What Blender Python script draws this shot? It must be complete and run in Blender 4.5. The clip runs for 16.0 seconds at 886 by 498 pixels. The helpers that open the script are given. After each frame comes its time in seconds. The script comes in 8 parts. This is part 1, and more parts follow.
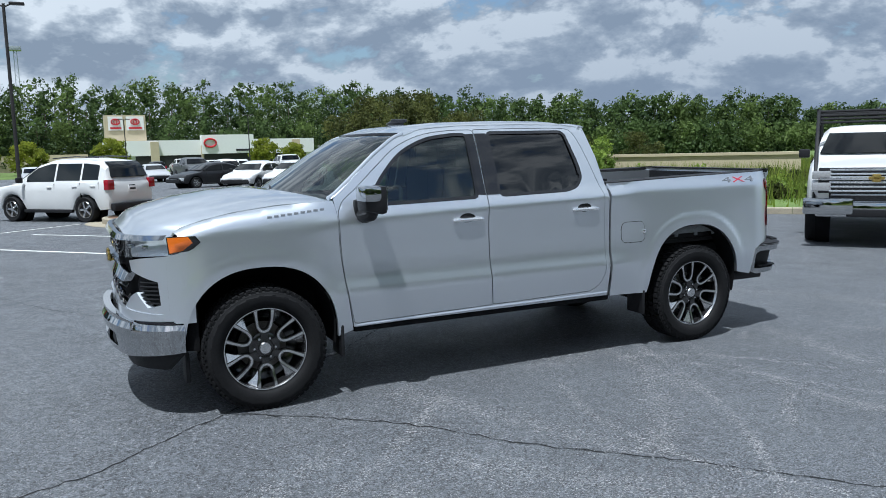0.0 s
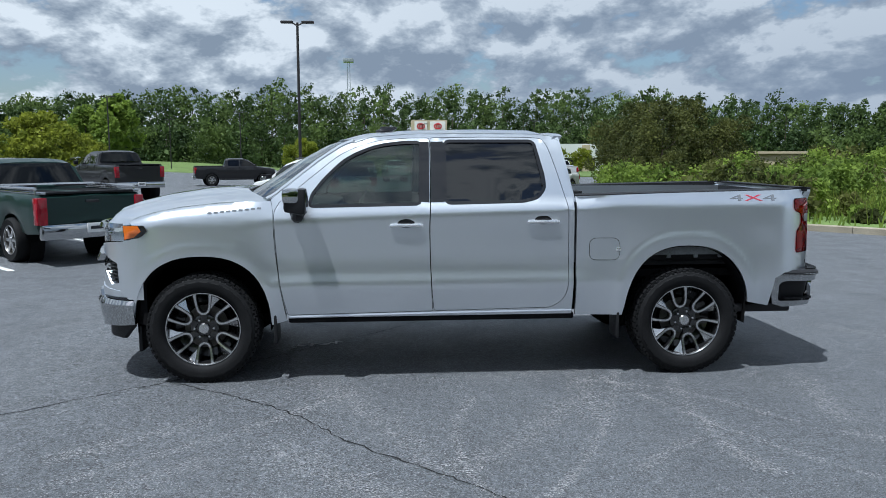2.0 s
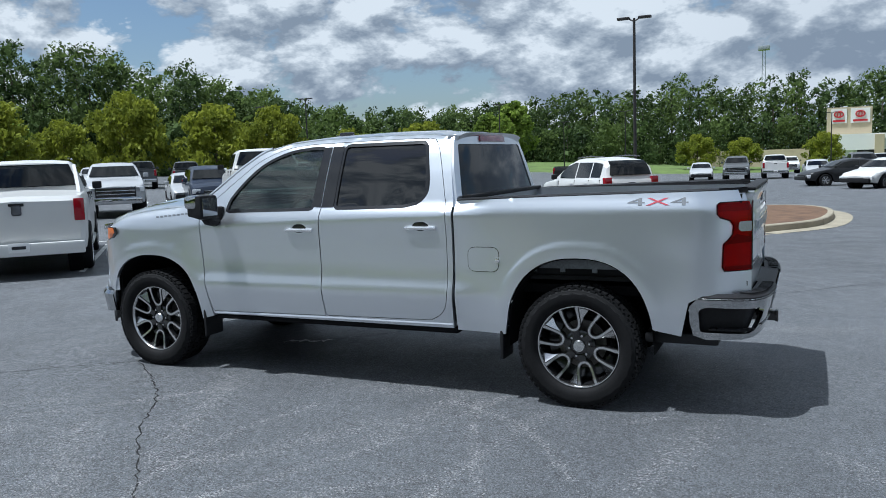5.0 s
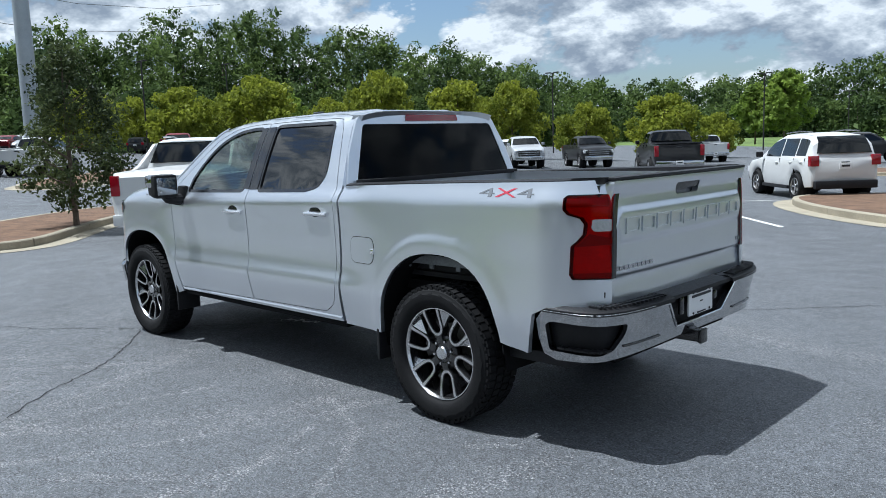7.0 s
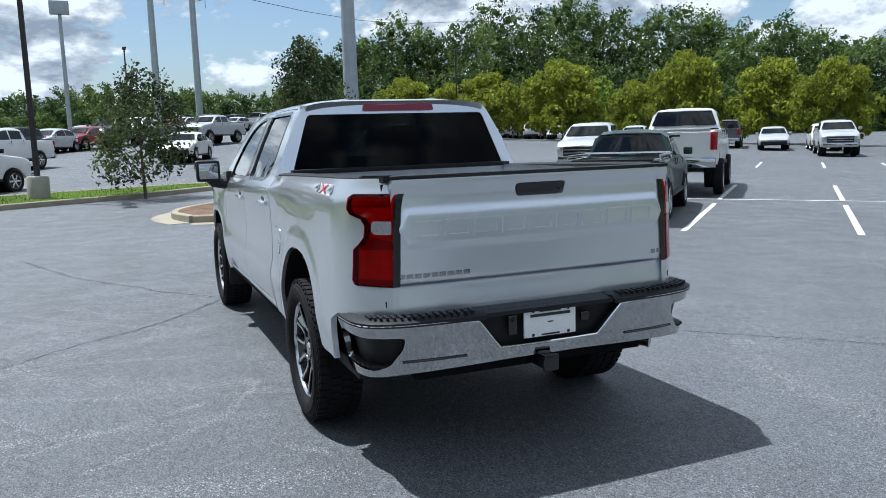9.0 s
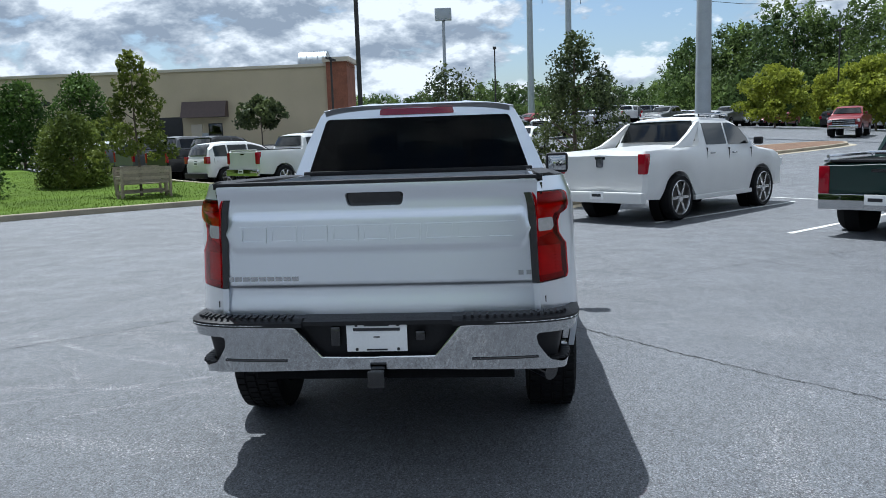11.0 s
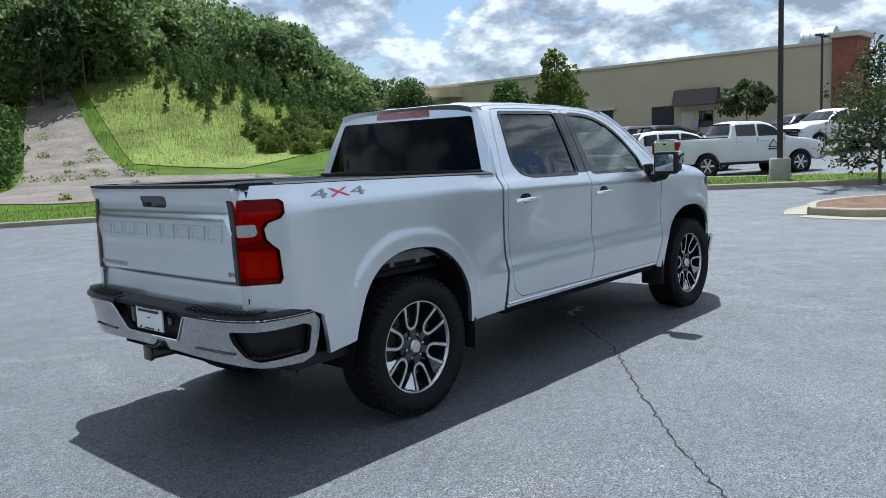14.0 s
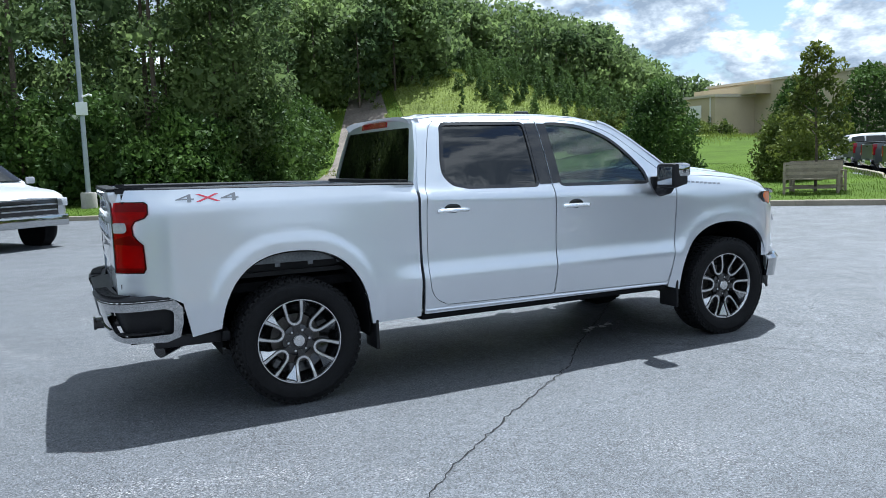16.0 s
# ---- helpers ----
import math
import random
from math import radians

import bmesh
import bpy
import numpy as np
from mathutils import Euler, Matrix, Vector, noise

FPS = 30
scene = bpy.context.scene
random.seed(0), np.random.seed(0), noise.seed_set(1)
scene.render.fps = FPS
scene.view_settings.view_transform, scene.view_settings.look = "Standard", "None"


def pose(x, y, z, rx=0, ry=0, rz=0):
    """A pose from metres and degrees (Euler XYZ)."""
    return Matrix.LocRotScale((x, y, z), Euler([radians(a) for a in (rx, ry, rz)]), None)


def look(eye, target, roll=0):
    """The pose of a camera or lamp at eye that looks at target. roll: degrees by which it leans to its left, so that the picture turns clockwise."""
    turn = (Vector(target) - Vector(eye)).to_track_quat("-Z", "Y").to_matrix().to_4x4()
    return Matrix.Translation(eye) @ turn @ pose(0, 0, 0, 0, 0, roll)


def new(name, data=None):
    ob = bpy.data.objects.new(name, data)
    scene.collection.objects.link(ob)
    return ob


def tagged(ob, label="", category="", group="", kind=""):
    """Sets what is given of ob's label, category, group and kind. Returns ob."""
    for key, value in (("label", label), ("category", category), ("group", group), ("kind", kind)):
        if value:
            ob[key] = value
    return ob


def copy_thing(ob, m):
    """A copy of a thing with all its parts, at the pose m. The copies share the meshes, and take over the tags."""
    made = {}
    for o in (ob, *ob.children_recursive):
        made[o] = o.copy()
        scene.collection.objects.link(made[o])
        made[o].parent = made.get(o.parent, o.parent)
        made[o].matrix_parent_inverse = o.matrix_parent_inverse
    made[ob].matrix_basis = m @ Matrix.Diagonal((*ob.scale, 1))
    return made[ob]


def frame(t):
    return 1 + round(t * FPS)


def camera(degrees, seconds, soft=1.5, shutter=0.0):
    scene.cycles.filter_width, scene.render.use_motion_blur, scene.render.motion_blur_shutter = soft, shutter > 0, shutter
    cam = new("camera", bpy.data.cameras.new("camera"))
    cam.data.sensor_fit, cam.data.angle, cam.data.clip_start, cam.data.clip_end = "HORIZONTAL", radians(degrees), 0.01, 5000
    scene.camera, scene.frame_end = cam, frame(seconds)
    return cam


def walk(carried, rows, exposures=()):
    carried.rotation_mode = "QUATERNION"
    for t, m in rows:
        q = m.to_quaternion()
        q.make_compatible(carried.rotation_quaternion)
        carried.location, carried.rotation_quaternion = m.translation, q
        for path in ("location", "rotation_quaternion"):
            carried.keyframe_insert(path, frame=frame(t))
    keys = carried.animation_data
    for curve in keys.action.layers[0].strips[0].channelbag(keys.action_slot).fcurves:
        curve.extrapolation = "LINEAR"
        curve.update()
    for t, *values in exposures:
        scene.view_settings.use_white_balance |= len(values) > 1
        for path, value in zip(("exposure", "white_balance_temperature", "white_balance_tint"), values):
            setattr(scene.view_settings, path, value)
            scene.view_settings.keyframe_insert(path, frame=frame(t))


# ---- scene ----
cam = camera(58.6, 16.0, soft=0.9)
PATH = [
    (0, (4.894, 6.155, 1.746), (4.037, 4.366, 1.485), -1.3),
    (0.5, (4.286, 6.428, 1.741), (3.6, 4.567, 1.485), -0.9),
    (1, (3.668, 6.718, 1.726), (3.159, 4.8, 1.478), -0.4),
    (1.5, (3.021, 6.833, 1.724), (2.693, 4.876, 1.48), -0.1),
    (2, (2.374, 6.958, 1.729), (2.225, 4.977, 1.491), -0.1),
    (2.5, (1.731, 6.964, 1.707), (1.758, 4.978, 1.474), -0.2),
    (3, (1.07, 6.946, 1.698), (1.268, 4.968, 1.472), -0.7),
    (3.5, (0.433, 6.797, 1.68), (0.798, 4.843, 1.457), -1.2),
    (4, (-0.209, 6.614, 1.682), (0.318, 4.698, 1.462), -1.6),
    (4.2, (-0.467, 6.529, 1.694), (0.127, 4.632, 1.474), -1.8),
    (6.3, (-2.649, 4.935, 1.681), (-1.449, 3.355, 1.433), -1.9),
    (6.5, (-2.823, 4.742, 1.654), (-1.569, 3.204, 1.4), -2.0),
    (7, (-3.237, 4.231, 1.659), (-1.853, 2.811, 1.395), -2.0),
    (7.5, (-3.639, 3.718, 1.65), (-2.134, 2.429, 1.377), -2.0),
    (8, (-3.996, 3.145, 1.643), (-2.374, 2.01, 1.362), -2.0),
    (8.2, (-4.133, 2.914, 1.64), (-2.465, 1.846, 1.359), -1.9),
    (10.3, (-4.814, 0.28, 1.616), (-2.839, 0.114, 1.346), -1.9),
    (10.5, (-4.852, 0.028, 1.634), (-2.871, -0.045, 1.366), -1.9),
    (11, (-4.816, -0.617, 1.626), (-2.841, -0.46, 1.357), -1.9),
    (11.5, (-4.763, -1.277, 1.624), (-2.818, -0.898, 1.353), -2.1),
    (12, (-4.581, -1.909, 1.618), (-2.69, -1.318, 1.347), -2.3),
    (12.5, (-4.387, -2.556, 1.619), (-2.571, -1.762, 1.349), -2.6),
    (13, (-4.073, -3.128, 1.601), (-2.355, -2.139, 1.336), -2.6),
    (13.5, (-3.748, -3.7, 1.599), (-2.143, -2.534, 1.341), -2.6),
    (14, (-3.332, -4.209, 1.587), (-1.856, -2.881, 1.337), -2.6),
    (14.5, (-2.907, -4.738, 1.594), (-1.571, -3.27, 1.354), -2.4),
    (15, (-2.425, -5.187, 1.581), (-1.236, -3.596, 1.35), -2.2),
    (15.5, (-1.905, -5.631, 1.588), (-0.875, -3.931, 1.362), -2.0),
    (16, (-1.331, -5.981, 1.567), (-0.474, -4.188, 1.344), -1.9),
]
walk(cam, [(t, look(eye, target, roll)) for t, eye, target, roll in PATH],
     [(0, 0.28, 5600, 5), (4, 0.10, 5600, 5), (8, 0.48, 5650, 5), (11, 0.50, 5680, 6), (13.0, 0.51, 5620, 6), (14.5, 0.63, 5560, 5), (16, 0.83, 5540, 5)]) 

# ---- light ----
SUN = Vector((0.30, 0.24, 1.0)).normalized()
sun_data = bpy.data.lights.new("sun", "SUN")
sun_data.energy, sun_data.angle, sun_data.color = 4.9, radians(0.53), (1.0, 0.955, 0.89)
sun = new("sun", sun_data)
sun.matrix_world = look(SUN * 50, (0, 0, 0))

world = bpy.data.worlds.new("sky")
scene.world = world
world.use_nodes = True


def build_sky():
    nt = world.node_tree
    nt.nodes.clear()

    def n(kind, **kw):
        node = nt.nodes.new(kind)
        for k, v in kw.items():
            node.inputs[k].default_value = v
        return node
    out = n("ShaderNodeOutputWorld")
    bg = n("ShaderNodeBackground", Strength=1.0)
    nt.links.new(bg.outputs[0], out.inputs[0])
    sky = n("ShaderNodeTexSky")
    sky.sky_type, sky.sun_disc = "NISHITA", False
    sky.sun_elevation, sky.sun_rotation = math.asin(SUN.z), math.atan2(SUN.x, SUN.y)
    sky.air_density, sky.dust_density = 1.0, 1.5
    blue = n("ShaderNodeVectorMath")
    blue.operation = "SCALE"
    blue.inputs["Scale"].default_value = 0.085
    nt.links.new(sky.outputs[0], blue.inputs[0])
    tc = n("ShaderNodeTexCoord")
    sep = n("ShaderNodeSeparateXYZ")
    nt.links.new(tc.outputs["Generated"], sep.inputs[0])

    def m(op, a, b=None, c=None):
        node = nt.nodes.new("ShaderNodeMath")
        node.operation = op
        for i, v in enumerate((a, b, c)):
            if v is None:
                continue
            if isinstance(v, (int, float)):
                node.inputs[i].default_value = v
            else:
                nt.links.new(v, node.inputs[i])
        return node.outputs[0]
    comb = n("ShaderNodeCombineXYZ")
    nt.links.new(sep.outputs[0], comb.inputs[0])
    nt.links.new(sep.outputs[1], comb.inputs[1])
    nt.links.new(m("MULTIPLY", sep.outputs[2], 1.9), comb.inputs[2])

    def fbm(scale, detail, rough, offset, distort=0.0):
        mp = n("ShaderNodeMapping")
        mp.inputs["Location"].default_value = offset
        nt.links.new(comb.outputs[0], mp.inputs[0])
        t = n("ShaderNodeTexNoise", Scale=scale, Detail=detail, Roughness=rough, Distortion=distort)
        nt.links.new(mp.outputs[0], t.inputs["Vector"])
        return t.outputs[0]

    def ramp(v, *stops):
        r = n("ShaderNodeValToRGB")
        nt.links.new(v, r.inputs[0])
        e = r.color_ramp.elements
        while len(e) < len(stops):
            e.new(0.5)
        for el, (p, c) in zip(e, stops):
            el.position, el.color = p, (*c, 1)
        return r.outputs[0]

    def mix(f, a, b):
        x = n("ShaderNodeMix")
        x.data_type = "RGBA"
        nt.links.new(f, x.inputs[0])
        for v, i in ((a, 6), (b, 7)):
            if isinstance(v, tuple):
                x.inputs[i].default_value = (*v, 1)
            else:
                nt.links.new(v, x.inputs[i])
        return x.outputs[2]
    wob = n("ShaderNodeTexNoise", Scale=3.0, Detail=3.0)
    nt.links.new(comb.outputs[0], wob.inputs["Vector"])

    def heap(lift):
        """Cloud thickness: heaped round lumps on broad drifts, looked up a little higher by lift."""
        mp = n("ShaderNodeMapping")
        mp.inputs["Location"].default_value = (3.1, 1.7, lift)
        nt.links.new(comb.outputs[0], mp.inputs[0])
        broad = n("ShaderNodeTexNoise", Scale=2.6, Detail=9.0, Roughness=0.56, Distortion=0.1)
        nt.links.new(mp.outputs[0], broad.inputs["Vector"])
        bent = n("ShaderNodeVectorMath")
        bent.operation = "MULTIPLY_ADD"
        bent.inputs[1].default_value = (0.10, 0.10, 0.10)
        nt.links.new(broad.outputs["Color"], bent.inputs[0])
        nt.links.new(mp.outputs[0], bent.inputs[2])
        lumps = n("ShaderNodeTexVoronoi", Scale=8.5, Detail=4.0, Roughness=0.55, Lacunarity=2.3)
        lumps.feature = "SMOOTH_F1"
        lumps.inputs["Smoothness"].default_value = 0.22
        nt.links.new(bent.outputs[0], lumps.inputs["Vector"])
        return m("ADD", broad.outputs[0], m("MULTIPLY", m("SUBTRACT", 0.5, lumps.outputs["Distance"]), 0.34))
    here, above = heap(0.0), heap(0.045)
    cover = ramp(here, (0.150, (0, 0, 0)), (0.235, (1, 1, 1)))
    lit = m("ADD", 0.50, m("MULTIPLY", m("SUBTRACT", here, above), 3.2))
    lit = m("SUBTRACT", lit, m("MULTIPLY", m("MAXIMUM", m("SUBTRACT", here, 0.42), 0.0), 0.7))
    cloud = ramp(lit, (0.14, (0.235, 0.265, 0.31)), (0.40, (0.36, 0.385, 0.42)), (0.54, (0.455, 0.475, 0.50)), (0.82, (0.70, 0.70, 0.70)))
    # a heavier grey bank low over the far side
    bank = m("SUBTRACT", m("SUBTRACT", 0.45, m("MULTIPLY", sep.outputs[1], 0.64)), m("MULTIPLY", sep.outputs[0], 0.77))
    low = m("MULTIPLY", ramp(m("MULTIPLY", m("SUBTRACT", bank, 0.92), 2.0), (0.0, (0, 0, 0)), (1.0, (0.85, 0.85, 0.85))), ramp(sep.outputs[2], (0.02, (1, 1, 1)), (0.42, (0, 0, 0))))
    dull = mix(low, cloud, (0.215, 0.25, 0.31))
    soft = mix(m("MULTIPLY", ramp(lit, (0.45, (0, 0, 0)), (0.75, (1, 1, 1))), 0.22), dull, cloud)
    nt.links.new(mix(cover, blue.outputs[0], soft), bg.inputs[0])


build_sky()

# ---- materials ----


def material(name, color, rough=0.6, metal=0.0, coat=0.0, var=0.12, scale=6.0, fine=80.0, bump=0.0, bump_scale=120.0, spec=0.5, trans=0.0, random_obj=0.0, emit=0.0):
    """A principled material with two scales of colour variation, roughness variation and fine relief."""
    mat = bpy.data.materials.new(name)
    mat.use_nodes = True
    nt = mat.node_tree
    b = nt.nodes["Principled BSDF"]
    b.inputs["Roughness"].default_value, b.inputs["Metallic"].default_value = rough, metal
    b.inputs["Specular IOR Level"].default_value = spec
    b.inputs["Coat Weight"].default_value, b.inputs["Coat Roughness"].default_value = coat, 0.03
    if emit:
        b.inputs["Emission Color"].default_value, b.inputs["Emission Strength"].default_value = (*color, 1), emit
    tc = nt.nodes.new("ShaderNodeTexCoord")
    col = None
    if var:
        a = nt.nodes.new("ShaderNodeTexNoise")
        a.inputs["Scale"].default_value, a.inputs["Detail"].default_value = scale, 5
        f = nt.nodes.new("ShaderNodeTexNoise")
        f.inputs["Scale"].default_value, f.inputs["Detail"].default_value = fine, 3
        for t in (a, f):
            nt.links.new(tc.outputs["Object"], t.inputs["Vector"])
        mx = nt.nodes.new("ShaderNodeMath")
        mx.operation = "MULTIPLY_ADD"
        mx.inputs[1].default_value = 0.5
        nt.links.new(f.outputs[0], mx.inputs[0])
        half = nt.nodes.new("ShaderNodeMath")
        half.operation = "MULTIPLY"
        half.inputs[1].default_value = 0.5
        nt.links.new(a.outputs[0], half.inputs[0])
        nt.links.new(half.outputs[0], mx.inputs[2])
        r = nt.nodes.new("ShaderNodeMapRange")
        r.inputs[1].default_value, r.inputs[2].default_value = 0.35, 0.65
        r.inputs[3].default_value, r.inputs[4].default_value = 1 - var, 1 + var
        nt.links.new(mx.outputs[0], r.inputs[0])
        fac = r.outputs[0]
        if random_obj:
            oi = nt.nodes.new("ShaderNodeObjectInfo")
            rr = nt.nodes.new("ShaderNodeMapRange")
            rr.inputs[3].default_value, rr.inputs[4].default_value = 1 - random_obj, 1 + random_obj
            nt.links.new(oi.outputs["Random"], rr.inputs[0])
            mm = nt.nodes.new("ShaderNodeMath")
            mm.operation = "MULTIPLY"
            nt.links.new(fac, mm.inputs[0])
            nt.links.new(rr.outputs[0], mm.inputs[1])
            fac = mm.outputs[0]
        s = nt.nodes.new("ShaderNodeVectorMath")
        s.operation = "SCALE"
        s.inputs[0].default_value = color
        nt.links.new(fac, s.inputs["Scale"])
        col = s.outputs[0]
        nt.links.new(col, b.inputs["Base Color"])
    else:
        b.inputs["Base Color"].default_value = (*color, 1)
    if bump:
        t = nt.nodes.new("ShaderNodeTexNoise")
        t.inputs["Scale"].default_value, t.inputs["Detail"].default_value = bump_scale, 4
        nt.links.new(tc.outputs["Object"], t.inputs["Vector"])
        bp = nt.nodes.new("ShaderNodeBump")
        bp.inputs["Strength"].default_value, bp.inputs["Distance"].default_value = bump, 0.01
        nt.links.new(t.outputs[0], bp.inputs["Height"])
        nt.links.new(bp.outputs[0], b.inputs["Normal"])
    return mat


def glass(name, tint, gloss=1.0, rough=0.0, base=0.04):
    """Thin tinted pane: tinted see-through plus a Fresnel reflection."""
    mat = bpy.data.materials.new(name)
    mat.use_nodes = True
    nt = mat.node_tree
    nt.nodes.clear()
    out = nt.nodes.new("ShaderNodeOutputMaterial")
    tr = nt.nodes.new("ShaderNodeBsdfTransparent")
    tr.inputs[0].default_value = (*tint, 1)
    gl = nt.nodes.new("ShaderNodeBsdfGlossy")
    gl.inputs[0].default_value, gl.inputs[1].default_value = (gloss, gloss, gloss, 1), rough
    lw = nt.nodes.new("ShaderNodeLayerWeight")
    lw.inputs[0].default_value = 0.5
    pw = nt.nodes.new("ShaderNodeMath")
    pw.operation = "POWER"
    pw.inputs[1].default_value = 4.0
    nt.links.new(lw.outputs["Facing"], pw.inputs[0])
    fr = nt.nodes.new("ShaderNodeMath")
    fr.operation, fr.use_clamp = "MULTIPLY_ADD", True
    fr.inputs[1].default_value, fr.inputs[2].default_value = 0.9, base
    nt.links.new(pw.outputs[0], fr.inputs[0])
    mx = nt.nodes.new("ShaderNodeMixShader")
    nt.links.new(fr.outputs[0], mx.inputs[0])
    nt.links.new(tr.outputs[0], mx.inputs[1])
    nt.links.new(gl.outputs[0], mx.inputs[2])
    nt.links.new(mx.outputs[0], out.inputs[0])
    return mat


M = {}
M["paint"] = material("silver_paint", (0.725, 0.757, 0.810), 0.295, 0.88, 1.0, 0.03, 1.5, 900.0)
M["handle"] = material("satin_chrome", (0.86, 0.87, 0.88), 0.16, 0.9, var=0.03)
M["chrome"] = material("chrome", (0.46, 0.47, 0.485), 0.05, 1.0, var=0.04, scale=3)
M["dark_chrome"] = material("badge_grey", (0.16, 0.165, 0.18), 0.3, 0.8, var=0.1)
M["badge"] = material("badge_silver", (0.36, 0.37, 0.39), 0.3, 0.9, var=0.1)
M["machined"] = material("machined_alloy", (0.64, 0.64, 0.65), 0.22, 1.0, var=0.06, fine=300)
M["rim_black"] = material("gloss_black_rim", (0.012, 0.012, 0.013), 0.22, 0.0, 0.6, var=0.2)
M["rubber"] = material("tyre_rubber", (0.010, 0.010, 0.011), 0.75, var=0.25, scale=9, bump=0.25, bump_scale=160, spec=0.18)
M["black_plastic"] = material("textured_black_plastic", (0.014, 0.014, 0.016), 0.5, var=0.2, bump=0.15, bump_scale=500, spec=0.25)
M["gloss_black"] = material("gloss_black_trim", (0.010, 0.010, 0.012), 0.18, var=0.1, coat=0.4)
M["under"] = material("underbody_black", (0.008, 0.008, 0.009), 0.9, var=0.3, spec=0.1)
M["steel"] = material("dull_steel", (0.16, 0.15, 0.14), 0.5, 0.7, var=0.3, scale=12)
M["glass_clear"] = glass("side_glass", (0.55, 0.62, 0.58), base=0.075)
M["glass_dark"] = glass("privacy_glass", (0.045, 0.05, 0.055), base=0.075)
M["glass_rear"] = glass("deep_tint_glass", (0.10, 0.11, 0.115), 0.8, 0.0, 0.010)
M["glass_mid"] = glass("car_glass", (0.10, 0.12, 0.13))
M["lens_clear"] = glass("clear_lens", (0.86, 0.88, 0.9))
M["lamp_red"] = material("red_lens", (0.27, 0.004, 0.014), 0.08, var=0.06, scale=20, coat=0.5, spec=0.3)
M["lamp_dark_red"] = material("dark_red_lens", (0.24, 0.004, 0.012), 0.08, var=0.1, coat=1.0)
M["lens_red"] = glass("red_lens_glass", (0.84, 0.006, 0.055), 0.7, 0.02, 0.015)
M["lamp_bowl"] = material("red_lamp_bowl", (0.64, 0.007, 0.06), 0.35, 0.1, var=0.25, scale=25)
M["lamp_guide"] = material("bright_red_light_guide", (0.85, 0.10, 0.13), 0.25, 0.2, var=0.1)
M["grey_primer"] = material("grey_inner_panel", (0.17, 0.18, 0.19), 0.6, 0.2, var=0.3, scale=8)
M["amber"] = material("amber_lens", (0.70, 0.15, 0.012), 0.1, var=0.1, coat=1.0)
M["lamp_white"] = material("lamp_reflector", (0.75, 0.76, 0.78), 0.30, 0.3, var=0.1, scale=30)
M["lamp_grey"] = material("clear_lamp_reflector", (0.42, 0.42, 0.43), 0.25, 0.4, var=0.15, scale=40)
M["seat"] = material("black_seat_cloth", (0.03, 0.03, 0.032), 0.85, var=0.2, bump=0.2)
M["plate_white"] = material("white_plate", (0.78, 0.78, 0.78), 0.4, var=0.04)
M["ink"] = material("dark_ink", (0.02, 0.02, 0.025), 0.5, var=0.05)
M["red_ink"] = material("red_graphic", (0.45, 0.03, 0.06), 0.4, var=0.05)
M["grey_ink"] = material("grey_graphic", (0.16, 0.17, 0.19), 0.4, var=0.05)


# ---- mesh helpers ----


def mesh_object(name, verts, faces, mat, parent=None, label="", smooth=True, angle=35):
    me = bpy.data.meshes.new(name)
    me.from_pydata([tuple(v) for v in verts], [], [tuple(f) for f in faces])
    me.update()
    if isinstance(mat, (list, tuple)):
        for x in mat:
            me.materials.append(x)
    else:
        me.materials.append(mat)
    if smooth:
        me.polygons.foreach_set("use_smooth", [True] * len(me.polygons))
        me.set_sharp_from_angle(angle=radians(angle))
    ob = new(name, me)
    if parent is not None:
        ob.parent = parent
    if label:
        tagged(ob, label)
    return ob


def part(name, bm, mat, parent, label="", smooth=True, angle=35):
    bmesh.ops.recalc_face_normals(bm, faces=bm.faces)
    me = bpy.data.meshes.new(name)
    bm.to_mesh(me)
    bm.free()
    me.materials.append(mat)
    if smooth:
        me.polygons.foreach_set("use_smooth", [True] * len(me.polygons))
        me.set_sharp_from_angle(angle=radians(angle))
    ob = new(name, me)
    ob.parent = parent
    if label:
        tagged(ob, label)
    return ob


def thing(name, label, category, m=None, group="", kind=""):
    ob = tagged(new(name), label, category, group, kind)
    if m is not None:
        ob.matrix_world = m
    return ob


def box(bm, cx, cy, cz, sx, sy, sz, m=None, bevel=0.0):
    g = bmesh.ops.create_cube(bm, size=1.0)
    t = Matrix.Translation((cx, cy, cz)) @ Matrix.Diagonal((sx, sy, sz, 1))
    if m is not None:
        t = m @ t
    bmesh.ops.transform(bm, matrix=t, verts=g["verts"])
    if bevel:
        es = list({e for v in g["verts"] for e in v.link_edges})
        bmesh.ops.bevel(bm, geom=es, offset=bevel, segments=2, affect="EDGES", profile=0.6)
    return g["verts"]


def tube(bm, points, r0, r1=None, sides=10):
    """A tapered tube along points."""
    r1 = r0 if r1 is None else r1
    rings = []
    pts = [Vector(p) for p in points]
    for i, p in enumerate(pts):
        d = (pts[min(i + 1, len(pts) - 1)] - pts[max(i - 1, 0)]).normalized()
        a = d.orthogonal().normalized() if i == 0 else (a - d * a.dot(d)).normalized()
        b = d.cross(a)
        r = r0 + (r1 - r0) * i / max(1, len(pts) - 1)
        rings.append([bm.verts.new(p + (a * math.cos(k * 2 * math.pi / sides) + b * math.sin(k * 2 * math.pi / sides)) * r) for k in range(sides)])
    for q, s in zip(rings, rings[1:]):
        for k in range(sides):
            bm.faces.new((q[k], q[(k + 1) % sides], s[(k + 1) % sides], s[k]))
    bm.faces.new(rings[0][::-1])
    bm.faces.new(rings[-1])


